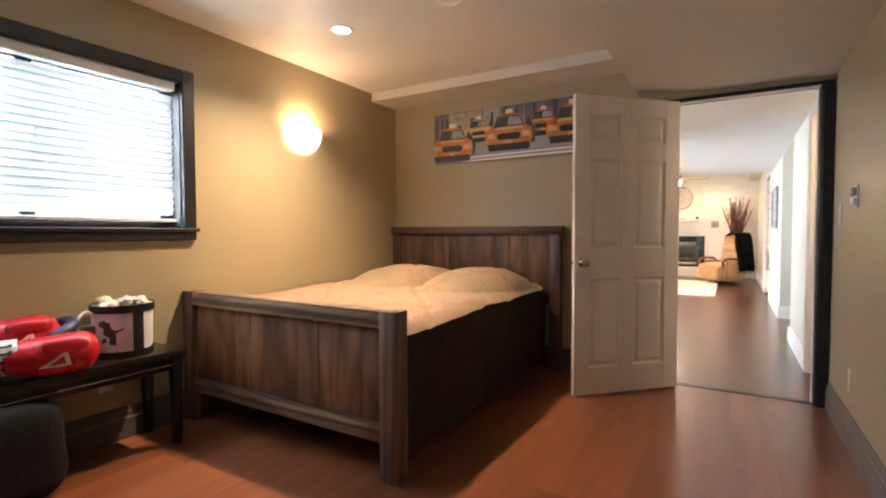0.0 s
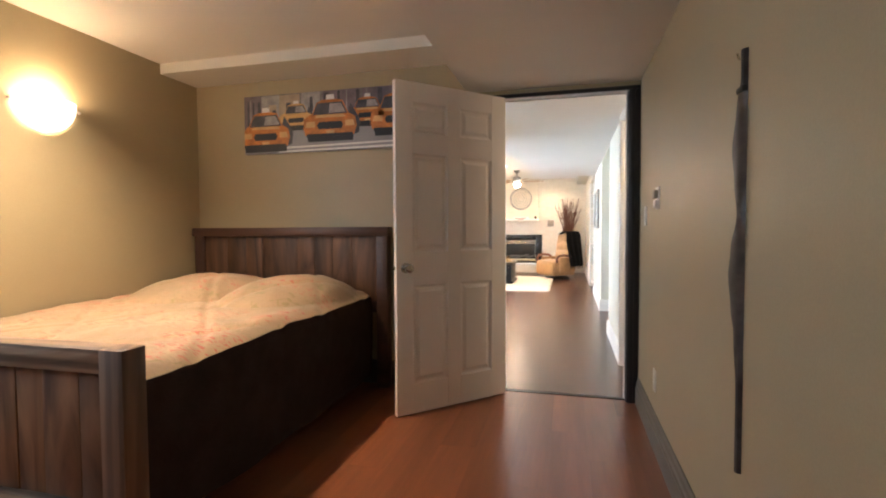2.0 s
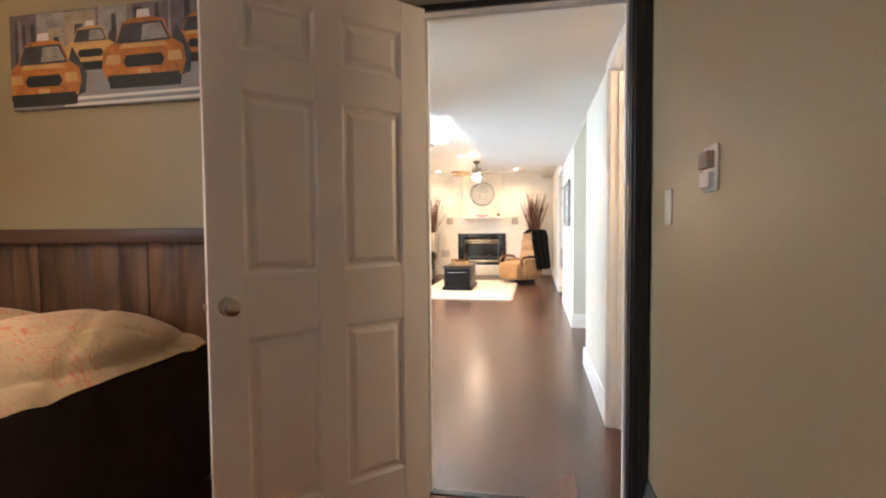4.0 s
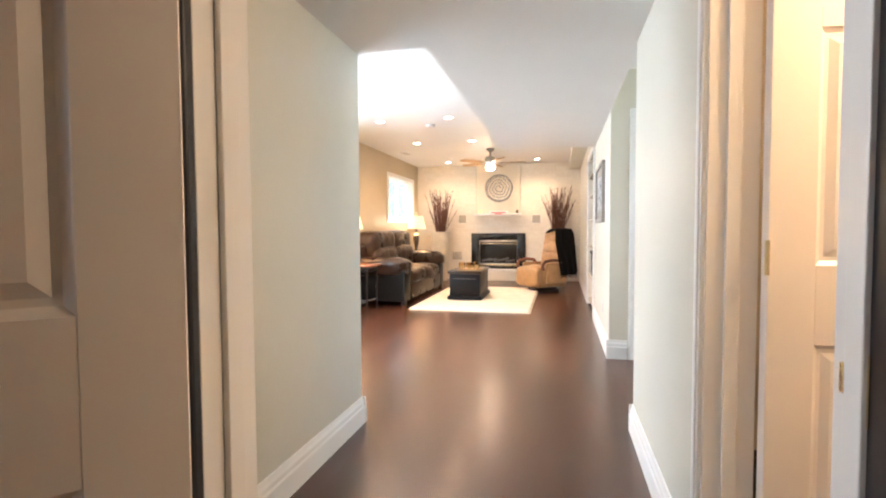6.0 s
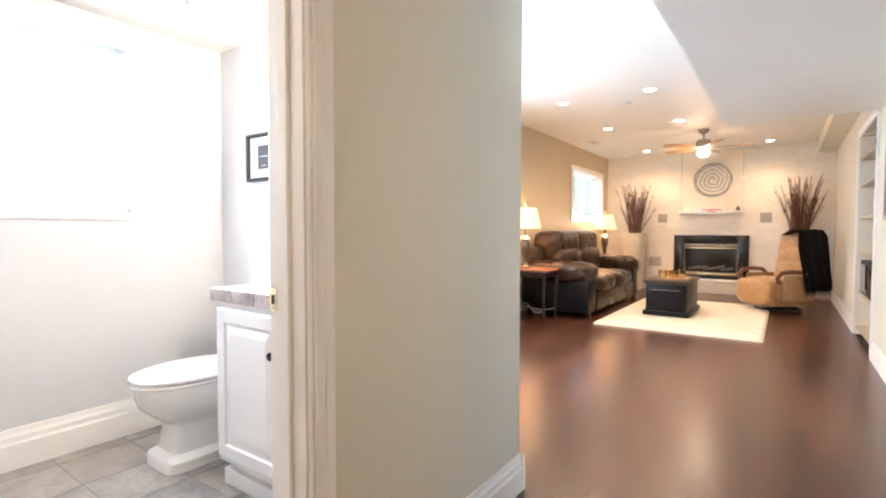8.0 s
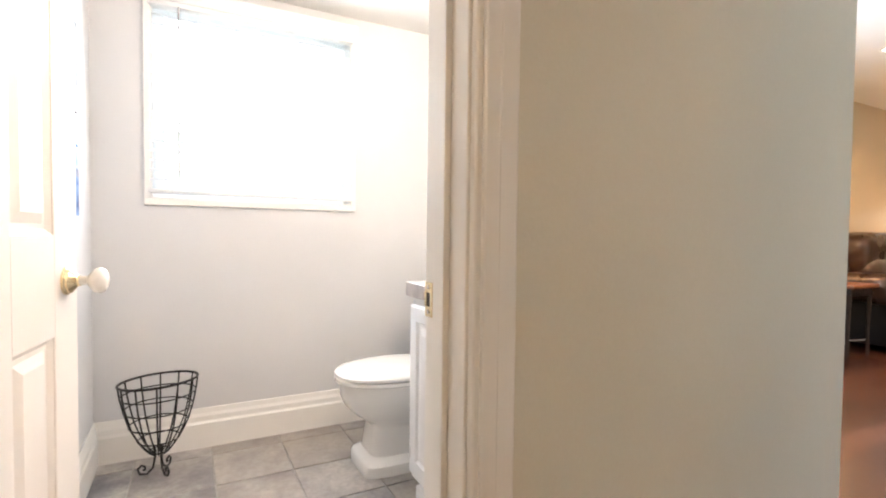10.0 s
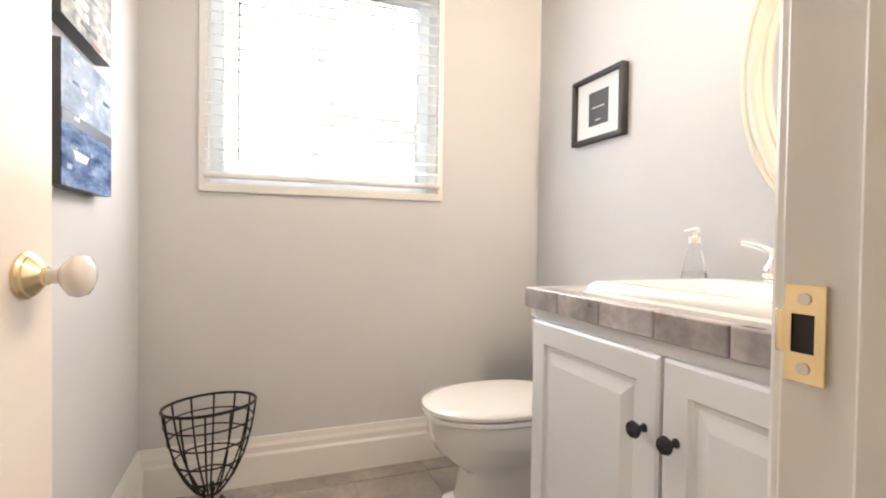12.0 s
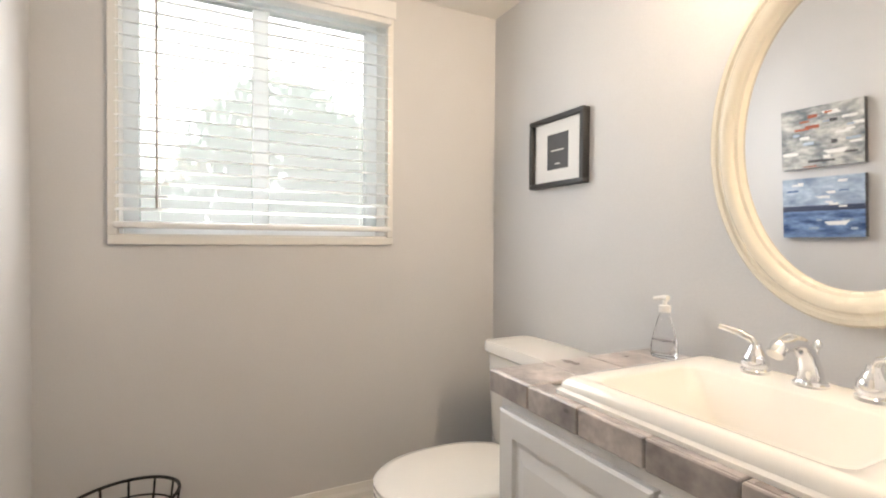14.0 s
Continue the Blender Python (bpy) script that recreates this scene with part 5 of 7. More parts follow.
# ---- living room ----
def sofa():
    s = thing("sofa", "dark brown leather sofa with puffy cushions by the tan wall", "sofa", (-2.60, 5.98, 0))
    L, D = 2.42, 0.95
    part("base", boxes((0.05, D - 0.04, 0.06, L - 0.06, 0.06, 0.30), bev=0.02), M_LEATHER, s)
    part("back_frame", boxes((0.02, 0.24, 0.05, L - 0.05, 0.06, 0.86), bev=0.04), M_LEATHER, s)
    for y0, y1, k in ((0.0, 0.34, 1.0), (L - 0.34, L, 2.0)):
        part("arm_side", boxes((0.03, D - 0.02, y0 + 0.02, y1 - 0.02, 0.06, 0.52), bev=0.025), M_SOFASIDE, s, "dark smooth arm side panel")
        part("arm_pad", puff(bmesh.new(), 0.02, D + 0.03, y0 - 0.04, y1 + 0.03, 0.42, 0.70, 3.4, 20, 0.018, 6, k), M_LEATHER, s, "puffy leather arm pad")
    n = 2
    w = (L - 0.68) / n
    for i in range(n):
        y = 0.34 + i * w
        part("seat_cushion", puff(bmesh.new(), 0.22, D + 0.02, y - 0.01, y + w + 0.01, 0.27, 0.50, 4.0, 14, 0.016, 6, 5 + i), M_LEATHER, s)
        part("back_cushion", puff(bmesh.new(), 0.06, 0.46, y - 0.03, y + w + 0.03, 0.40, 0.84, 4.6, 20, 0.014, 6, 9 + i), M_LEATHER, s)
        part("head_cushion", puff(bmesh.new(), 0.03, 0.40, y - 0.05, y + w + 0.05, 0.64, 1.08, 5.0, 22, 0.015, 6, 15 + i), M_LEATHER, s)
    part("front_panel", boxes((D - 0.05, D - 0.01, 0.33, L - 0.33, 0.07, 0.30), bev=0.015), M_LEATHER, s)
    for x in (0.08, D - 0.09):
        for y in (0.08, L - 0.14):
            part("foot", boxes((x, x + 0.06, y, y + 0.06, 0, 0.065), bev=0.006), M_DARKWOOD, s)
    return s


sofa()


def end_table(at):
    t = thing("end_table", "dark cherry end table with curved iron stretcher", "side table", at, group="end tables by the sofa")
    part("tabletop", boxes((-0.30, 0.30, -0.23, 0.23, 0.598, 0.628), bev=0.008), M_CHERRY, t)
    part("apron", boxes((-0.26, 0.26, -0.19, 0.19, 0.53, 0.598), bev=0.004), M_DARKWOOD, t)
    for x in (-0.25, 0.25):
        for y in (-0.18, 0.18):
            part("leg", tube(bmesh.new(), [(x, y, 0), (x * 0.97, y * 0.97, 0.2), (x, y, 0.55)], 0.012, 8, r1=0.018), M_DARKWOOD, t)
    for f in (-1, 1):
        part("stretcher", tube(bmesh.new(), [(-0.25 + 0.5 * i / 16, f * 0.18 * math.cos(i / 16 * math.pi) , 0.14 + 0.03 * math.sin(i / 16 * math.pi * 2)) for i in range(17)], 0.008, 7), M_STONEGREY, t, "curved grey stretcher")
    return t


end_table((-2.27, 5.64, 0))
end_table((-2.30, 8.78, 0))


def table_lamp(at):
    l = thing("table_lamp", "lit table lamp with cream shade on a pewter urn base", "table lamp", at, group="lamps beside the sofa")
    part("urn", lathe(bmesh.new(), [(0.065, 0), (0.07, 0.012), (0.06, 0.025), (0.028, 0.04), (0.022, 0.07), (0.04, 0.14), (0.058, 0.24), (0.062, 0.31), (0.05, 0.36), (0.03, 0.385), (0.012, 0.40), (0.010, 0.50)]), M_STEEL, l, "pewter urn")
    part("collar", lathe(bmesh.new(), [(0.066, 0.345), (0.07, 0.36), (0.03, 0.392)]), M_NICKEL, l)
    bm = bmesh.new()
    loft(bm, [ring(0, 0, 0.485, 0.195, n=36), ring(0, 0, 0.735, 0.135, n=36), ring(0, 0, 0.735, 0.132, n=36), ring(0, 0, 0.485, 0.192, n=36)], cap=False)
    sh = part("shade", bm, M_SHADE, l, "glowing cream fabric shade")
    sh.visible_shadow = False
    part("finial", lathe(bmesh.new(), [(0.004, 0.50), (0.004, 0.78), (0.010, 0.79), (0.003, 0.81)], n=12), M_BRASS, l)
    return l


table_lamp((-2.36, 5.66, 0.628))
table_lamp((-2.33, 8.78, 0.628))


def planter(at, seed, label):
    p = thing("tall_planter", label, "planter", at, group="planters beside the fireplace")
    part("pot", loft(bmesh.new(), [ring(0, 0, z, r, r, 32, 5) for r, z in ((0.135, 0), (0.14, 0.02), (0.185, 1.02), (0.195, 1.045), (0.18, 1.045), (0.17, 0.95))]), M_PLANTER, p)
    rng = random.Random(seed)
    for i in range(78):
        a, r0 = rng.uniform(0, 6.28), 0.10 * math.sqrt(rng.random())
        lean, h = rng.uniform(0.03, 0.30), rng.uniform(0.50, 1.02)
        pts = []
        for k in range(6):
            t = k / 5
            rr = r0 + lean * t ** 1.3
            pts.append((rr * math.cos(a) + 0.02 * noise.noise(Vector((i, t * 3, 0))), min(0.14, rr * math.sin(a)) + 0.02 * noise.noise(Vector((i, t * 3, 9))), 0.95 + h * t))
        bm = bmesh.new()
        tube(bm, pts, 0.007, 5, r1=0.003)
        for k in range(14):
            t = rng.uniform(0.3, 1.0) * 4.99
            q, f = int(t), t - int(t)
            c = Vector(pts[q]).lerp(Vector(pts[q + 1]), f)
            d = Vector((rng.uniform(-1, 1), rng.uniform(-1, 1), 1.2)).normalized() * rng.uniform(0.02, 0.06)
            tube(bm, [c, c + d], 0.0050, 4, r1=0.002)
        part("twig", bm, M_TWIG, p)
    return p


planter((-2.03, 9.64, 0), 2, "tall pale planter of dried reddish twigs beside the fireplace")
planter((0.44, 9.64, 0), 7, "tall pale planter of dried twigs behind the recliner")


def fireplace():
    f = thing("fireplace", "black gas fireplace with brass bars in the white brick wall", "fireplace", (-0.813, LF, 0))
    part("hearth", boxes((-0.70, 0.70, -0.22, 0, 0, 0.205), bev=0.008), M_CREAM, f, "low white hearth")
    part("hearth_slab", boxes((-0.72, 0.72, -0.24, 0, 0.205, 0.24), bev=0.006), M_WHITE, f)
    bm = bmesh.new()
    for r in ((-0.585, -0.41, 0.24, 1.012), (0.41, 0.585, 0.24, 1.012), (-0.41, 0.41, 0.86, 1.012), (-0.41, 0.41, 0.24, 0.30)):
        box(bm, r[0], r[1], -0.045, 0, r[2], r[3], bev=0.004)
    part("surround", bm, M_FIREBLACK, f, "gloss black surround")
    part("fire_glass", boxes((-0.40, 0.40, -0.02, -0.012, 0.36, 0.77)), M_FIREGLASS, f, "dark glass")
    for z, h in ((0.785, 0.022), (0.835, 0.014), (0.325, 0.03)):
        part("brass_bar", boxes((-0.42, 0.42, -0.06, -0.03, z - h / 2, z + h / 2), bev=0.004), M_BRASS, f, "polished brass bar")
    for z in (0.81, 0.30):
        part("louvre", boxes((-0.41, 0.41, -0.035, -0.02, z - 0.018, z + 0.008), bev=0.002), M_INK, f)
    rng = random.Random(9)
    for i in range(5):
        x = -0.26 + i * 0.13
        part("fire_log", tube(bmesh.new(), [(x - 0.1, -0.006, 0.40 + 0.02 * (i % 2)), (x + 0.1, -0.004, 0.43 + 0.05 * rng.random())], 0.028, 8), M_CHARCOAL, f)
    return f


fireplace()


def mantel():
    m = thing("chimney_mantel", "white chimney panel with a narrow mantel shelf", "mantel", (-0.81, LF, 1.42))
    part("board", boxes((-0.47, 0.47, -0.075, 0, 0.0, 1.07), bev=0.004), M_CREAM, m)
    part("shelf", boxes((-0.49, 0.49, -0.16, 0, -0.03, 0.012), bev=0.006), M_TRIM, m)
    # shade on the board's left side, put in as a strip of darker colour
    part("edge_strip", boxes((-0.485, -0.462, -0.082, 0, 0.012, 1.07), bev=0.003), M_SAGE, m, "grey strip standing in for the shaded board side")
    return m


mantel()


def spiral():
    s = thing("spiral_wall_art", "round grey wire spiral wall sculpture over the mantel", "wall ornament", (-0.79, LF - 0.085, 1.97))
    bm = bmesh.new()
    pts = []
    for i in range(150):
        a = i * 0.17
        r = 0.035 + 0.245 * i / 149
        pts.append((r * math.cos(a) + 0.008 * math.sin(a * 5), -0.012 + 0.008 * math.sin(a * 3), r * math.sin(a) + 0.008 * math.cos(a * 4)))
    tube(bm, pts, 0.008, 6)
    part("spiral", bm, M_STONEGREY, s)
    for k in range(2):
        part("outer_ring", tube(bmesh.new(), [((0.268 + 0.022 * k) * math.cos(a) + 0.006 * math.sin(6 * a + k), -0.01 * k - 0.006, (0.268 + 0.022 * k) * math.sin(a)) for a in [i * math.pi / 20 for i in range(40)]], 0.008, 6, True), M_STONEGREY, s)
    for i in range(10):
        a = i * math.pi / 5
        part("bud", puff(bmesh.new(), 0.28 * math.cos(a) - 0.02, 0.28 * math.cos(a) + 0.02, -0.03, 0.0, 0.28 * math.sin(a) - 0.012, 0.28 * math.sin(a) + 0.012, 2.2, 4), M_STONEGREY, s)
    return s


spiral()
sign = thing("mantel_sign", "small white sign with red lettering on the mantel", "sign", (-0.785, LF - 0.13, 1.402))
part("board", boxes((-0.20, 0.20, -0.055, -0.035, -0.03, 0.085), bev=0.004), M_WHITE, sign)
for x0, x1, z in ((-0.15, 0.15, 0.05), (-0.07, 0.07, 0.02)):
    part("lettering_bar", boxes((x0, x1, -0.0575, -0.055, z - 0.008, z + 0.010)), M_REDINK, sign, "red lettering bar")
candle = thing("jar_candle", "small lit white jar candle on the mantel", "candle", (-1.19, LF - 0.115, 1.432))
part("jar", lathe(bmesh.new(), [(0.03, 0), (0.034, 0.01), (0.034, 0.075), (0.03, 0.075)]), M_SHADE, candle)
shelf_box = thing("mantel_ornament", "small dark ornament on the mantel", "ornament", (-0.40, LF - 0.115, 1.432))
part("body", lathe(bmesh.new(), [(0.03, 0), (0.034, 0.03), (0.02, 0.06), (0.012, 0.075)]), M_STEEL, shelf_box)
for x, z in ((-1.60, 1.322), (-0.005, 1.312)):
    sp = thing("wall_speaker", "square grey in-wall speaker on the brick wall", "speaker", (x, LF, z), group="wall speakers")
    part("bezel", boxes((-0.092, 0.092, -0.010, 0, -0.092, 0.092), bev=0.003), M_WHITE, sp)
    part("grille", boxes((-0.082, 0.082, -0.014, -0.009, -0.082, 0.082), bev=0.002), M_SPEAKER, sp, "grey mesh grille")
gr = thing("wall_grille", "square grey wall vent low on the brick wall", "vent", (-1.72, LF, 0.52))
part("frame", boxes((-0.11, 0.11, -0.010, 0, -0.09, 0.09), bev=0.003), M_PLANTER, gr)
for k in range(6):
    part("slat", boxes((-0.095, 0.095, -0.014, -0.009, -0.072 + k * 0.026, -0.060 + k * 0.026), bev=0.001), M_SPEAKER, gr)


def ceiling_fan():
    f = thing("ceiling_fan", "brass ceiling fan with honey wood blades and a lit globe", "ceiling fan", (-0.69, 7.8, LT))
    part("canopy", lathe(bmesh.new(), [(0.07, 0), (0.068, -0.03), (0.03, -0.06), (0.014, -0.07), (0.014, -0.14)]), M_STONEGREY, f)
    part("motor", lathe(bmesh.new(), [(0.03, -0.13), (0.085, -0.15), (0.10, -0.19), (0.10, -0.24), (0.07, -0.27), (0.05, -0.29)]), M_STONEGREY, f, "grey metal motor")
    part("globe", lathe(bmesh.new(), [(0.050, -0.285), (0.078, -0.305), (0.080, -0.335), (0.058, -0.368), (0.016, -0.382)]), M_BULB, f, "lit frosted globe").visible_shadow = False
    for k in range(5):
        a = radians(72 * k + 8)
        bl = part("blade", sweep_flat(bmesh.new(), [(0.17, -0.05), (0.30, -0.068), (0.56, -0.065), (0.60, -0.03), (0.60, 0.03), (0.56, 0.065), (0.30, 0.068), (0.17, 0.05)], (-0.004, 0.004), "z"), M_FANWOOD, f, "honey wood blade")
        bl.matrix_basis = pose(0, 0, -0.245, 11, 0, math.degrees(a)) 
        ir = part("blade_iron", boxes((0.08, 0.22, -0.02, 0.02, -0.256, -0.248), bev=0.002), M_STONEGREY, f)
        ir.matrix_basis = pose(0, 0, 0, 0, 0, math.degrees(a))
    return f


ceiling_fan()
for x, y in ((-0.87, 3.75), (-0.87, 5.36), (-1.77, 5.36), (-0.87, 7.0), (-1.77, 7.0), (-1.77, 9.3), (0.035, 9.3)):
    downlight((x, y, LT), True, "living room recessed lights", "small round recessed light, switched on, in the living room ceiling")
sm = thing("smoke_alarm", "flat white smoke alarm on the living room ceiling", "smoke alarm", (-1.2, 5.71, LT))
part("cover", lathe(bmesh.new(), [(0.065, 0), (0.065, -0.012), (0.05, -0.03), (0.01, -0.034)]), M_WHITE, sm)
cv = thing("ceiling_vent", "white slatted ceiling vent near the tan wall", "vent", (-2.25, 7.9, LT))
part("frame", boxes((-0.07, 0.07, -0.17, 0.17, -0.008, 0), bev=0.003), M_WHITE, cv)
for k in range(5):
    part("slat", boxes((-0.055 + k * 0.024, -0.043 + k * 0.024, -0.15, 0.15, -0.012, -0.007)), M_PLANTER, cv)

# rug: a thick cream pile with tufted edge
rug_bm = bmesh.new()
nx, ny = 60, 90
rows = [[rug_bm.verts.new((-1.55 + 1.665 * i / nx + 0.006 * noise.noise(Vector((i, j, 0))), 5.78 + 2.66 * j / ny, (0.0 if i in (0, nx) or j in (0, ny) else 0.026) + 0.004 * noise.noise(Vector((i * 0.9, j * 0.9, 4))) + (0.0 if i in (0, nx) or j in (0, ny) else 0.0))) for i in range(nx + 1)] for j in range(ny + 1)]
for a, b in zip(rows, rows[1:]):
    for i in range(nx):
        rug_bm.faces.new((a[i], a[i + 1], b[i + 1], b[i]))
for v in rug_bm.verts:
    v.co.z = max(v.co.z, 0.001)
solid("area_rug", rug_bm, M_CARPET, "thick cream area rug on the dark wood floor", "rug")


def chest():
    c = thing("trunk_table", "navy-black wooden trunk used as a coffee table", "coffee table", (-0.925, 7.08, 0.028))
    part("body", boxes((-0.235, 0.235, -0.43, 0.43, 0.05, 0.39), bev=0.006), M_CHEST, c)
    part("plinth", boxes((-0.265, 0.265, -0.46, 0.46, 0.0, 0.06), bev=0.01), M_CHEST, c)
    part("lid", boxes((-0.26, 0.26, -0.455, 0.455, 0.395, 0.44), bev=0.008), M_CHESTTOP, c, "dark wood lid")
    part("front_panel", boxes((-0.19, 0.19, -0.438, -0.43, 0.10, 0.34), bev=0.004), M_CHEST, c)
    for f in (-1, 1):
        part("side_panel", boxes((f * 0.235 - 0.004, f * 0.235 + 0.004, -0.38, 0.38, 0.10, 0.34), bev=0.003), M_CHEST, c)
    part("trim_line", boxes((-0.17, 0.17, -0.441, -0.437, 0.318, 0.324)), M_NICKEL, c, "thin pale trim line")
    return c


chest()
tray = thing("serving_tray", "pale wooden tray on the trunk", "tray", (-0.90, 7.0, 0.468))
part("tray_base", boxes((-0.17, 0.19, -0.14, 0.16, 0.0, 0.012), bev=0.004), M_FANWOOD, tray)
for x, y, r, h in ((-0.12, -0.06, 0.05, 0.10), (0.0, 0.03, 0.055, 0.085), (0.10, -0.03, 0.045, 0.11), (-0.05, 0.10, 0.04, 0.09)):
    g = thing("glass_candle_holder", "amber glass candle holder on the tray", "candle holder", (-0.90 + x, 7.0 + y, 0.480), group="candle holders on the trunk")
    part("cup", lathe(bmesh.new(), [(r * 0.75, 0), (r, h * 0.3), (r, h), (r - 0.004, h), (r - 0.005, 0.012)], n=20), M_AMBER, g)
    part("wax", lathe(bmesh.new(), [(r * 0.7, 0.013), (r * 0.85, h * 0.5), (0.004, h * 0.52)], n=16), M_CREAM, g)


def recliner():
    r = thing("recliner", "tan leather swivel recliner with curved wooden arms", "armchair", (0.20, 8.24, 0), 226)
    # built facing +x, then turned
    part("seat_cushion", puff(bmesh.new(), -0.22, 0.40, -0.28, 0.28, 0.24, 0.46, 4, 12, 0.012, 6), M_TANLEATHER, r)
    part("foot_panel", puff(bmesh.new(), 0.30, 0.44, -0.28, 0.28, 0.10, 0.44, 4, 12, 0.012, 6, 3), M_TANLEATHER, r)
    part("body", boxes((-0.30, 0.34, -0.27, 0.27, 0.09, 0.30), bev=0.03), M_TANLEATHER, r)
    back = part("backrest", puff(bmesh.new(), -0.10, 0.10, -0.29, 0.29, 0.0, 0.74, 4, 14, 0.014, 5, 8), M_TANLEATHER, r)
    back.matrix_basis = pose(-0.24, 0, 0.34, 0, -11, 0)
    for k in range(3):
        pad = part("back_roll", puff(bmesh.new(), 0.02, 0.118, -0.26, 0.26, 0.12 + k * 0.20, 0.31 + k * 0.20, 3, 10, 0.008, 6, k), M_TANLEATHER, r)
        pad.matrix_basis = pose(-0.24, 0, 0.34, 0, -11, 0)
    for f in (-1, 1):
        part("side_panel", boxes((-0.26, 0.22, f * 0.30 - 0.02, f * 0.30 + 0.02, 0.16, 0.50), bev=0.018), M_TANLEATHER, r)
        part("wooden_arm", tube(bmesh.new(), [(-0.10, f * 0.315, 0.50), (-0.05, f * 0.32, 0.545), (0.12, f * 0.32, 0.56), (0.27, f * 0.318, 0.54), (0.33, f * 0.315, 0.48), (0.31, f * 0.315, 0.40)], 0.028, 10), M_CHERRY, r, "curved cherry wood arm")
    part("swivel_post", lathe(bmesh.new(), [(0.05, 0.03), (0.05, 0.10)]), M_DARKWOOD, r)
    part("base_ring", tube(bmesh.new(), [(0.26 * math.cos(a), 0.26 * math.sin(a), 0.022) for a in [i * math.pi / 12 for i in range(24)]], 0.02, 8, True), M_DARKWOOD, r, "dark wood ring base")
    for a in (0, 90):
        part("base_bar", boxes((-0.25, 0.25, -0.025, 0.025, 0.02, 0.045), bev=0.004), M_DARKWOOD, r).matrix_basis = pose(0, 0, 0, 0, 0, a)
    return r


recliner()


def throw():
    t = thing("throw_blanket", "black knitted throw draped over the recliner", "blanket", (0.20, 8.24, 0), 226)
    bm = bmesh.new()
    cols = 20
    path = [(-0.10, 1.03, -0.46, -0.30), (0.05, 1.09, -0.50, -0.30), (0.18, 1.105, -0.53, -0.29), (0.29, 1.10, -0.55, -0.28), (0.335, 1.02, -0.57, -0.27), (0.345, 0.86, -0.58, -0.26), (0.355, 0.68, -0.59, -0.29), (0.365, 0.50, -0.61, -0.34), (0.37, 0.36, -0.63, -0.36), (0.37, 0.29, -0.62, -0.38)]
    grid = []
    for k, (y, z, x0, x1) in enumerate(path):
        row = []
        for i in range(cols + 1):
            u = i / cols
            w = 0.018 * math.sin(u * 19 + k * 0.35) * (0.2 + k / 9)
            row.append(bm.verts.new((0.15 + x0 + (x1 + 0.04 * min(4, k) - x0) * u + 0.012 * noise.noise(Vector((k * 0.8, u * 4, 0))), y - 0.022 + w, z + 0.02 * noise.noise(Vector((u * 5, k, 3))))))
        grid.append(row)
    for a, b in zip(grid, grid[1:]):
        for i in range(cols):
            bm.faces.new((a[i], a[i + 1], b[i + 1], b[i]))
    bmesh.ops.solidify(bm, geom=bm.faces[:], thickness=0.014)
    part("cloth", bm, M_BLACKCLOTH, t)
    rng = random.Random(1)
    for i in range(14):
        x = -0.46 + 0.38 * i / 13
        part("fringe", tube(bmesh.new(), [(x, 0.348, 0.31), (x + 0.004, 0.35, 0.265), (x, 0.348, 0.225 + rng.uniform(0, 0.03))], 0.006, 5, r1=0.003), M_BLACKCLOTH, t)
    return t


throw()


def framed(name, label, at, turn, w, h, border, depth, frame_m, mat_m, inner, art_m):
    """A framed picture facing -y before it is turned; its middle is at the given place."""
    p = thing(name, label, "picture", at, turn)
    bm = bmesh.new()
    for r in ((-w / 2, w / 2, h / 2 - border, h / 2), (-w / 2, w / 2, -h / 2, -h / 2 + border), (-w / 2, -w / 2 + border, -h / 2 + border, h / 2 - border), (w / 2 - border, w / 2, -h / 2 + border, h / 2 - border)):
        box(bm, r[0], r[1], -depth, 0, r[2], r[3], bev=0.002)
    part("frame", bm, frame_m, p)
    part("mat_board", boxes((-w / 2 + border, w / 2 - border, -depth * 0.45, -0.001, -h / 2 + border, h / 2 - border)), mat_m, p)
    x, z = inner
    part("print", boxes((-x, x, -depth * 0.45 - 0.0012, -depth * 0.45 + 0.0005, -z, z)), art_m, p)
    return p


framed("framed_picture", "grey framed picture on the living room wall", (LR, 4.62, 1.455), -90, 0.86, 0.58, 0.035, 0.03, M_STONEGREY, M_SPEAKER, (0.30, 0.17), M_GREYART)


def niche():
    n = thing("shelf_niche", "built-in white shelf niche in the living room wall", "shelf", (LR + 0.001, 6.235, 0))
    D = 0.30
    part("back_panel", boxes((D - 0.012, D, -0.64, 0.64, 0, 2.10)), M_TAN, n)
    for y in (-0.628, 0.61):
        part("side_panel", boxes((0, D, y, y + 0.018, 0, 2.10)), M_CREAM, n)
    part("top_panel", boxes((0, D, -0.61, 0.61, 2.062, 2.08)), M_CREAM, n)
    for z in (0.09, 0.45, 0.85, 1.22, 1.55, 1.83):
        part("shelf_board", boxes((0.004, D - 0.012, -0.61, 0.61, z - 0.012, z + 0.012), bev=0.002), M_TAN, n)
    for r in ((-0.69, -0.615, 0.0, 2.08), (0.615, 0.69, 0.0, 2.08), (-0.69, 0.69, 2.062, 2.14)):
        part("face_trim", boxes((-0.02, 0.0, r[0], r[1], r[2], r[3]), bev=0.003), M_TRIM, n)
    return n


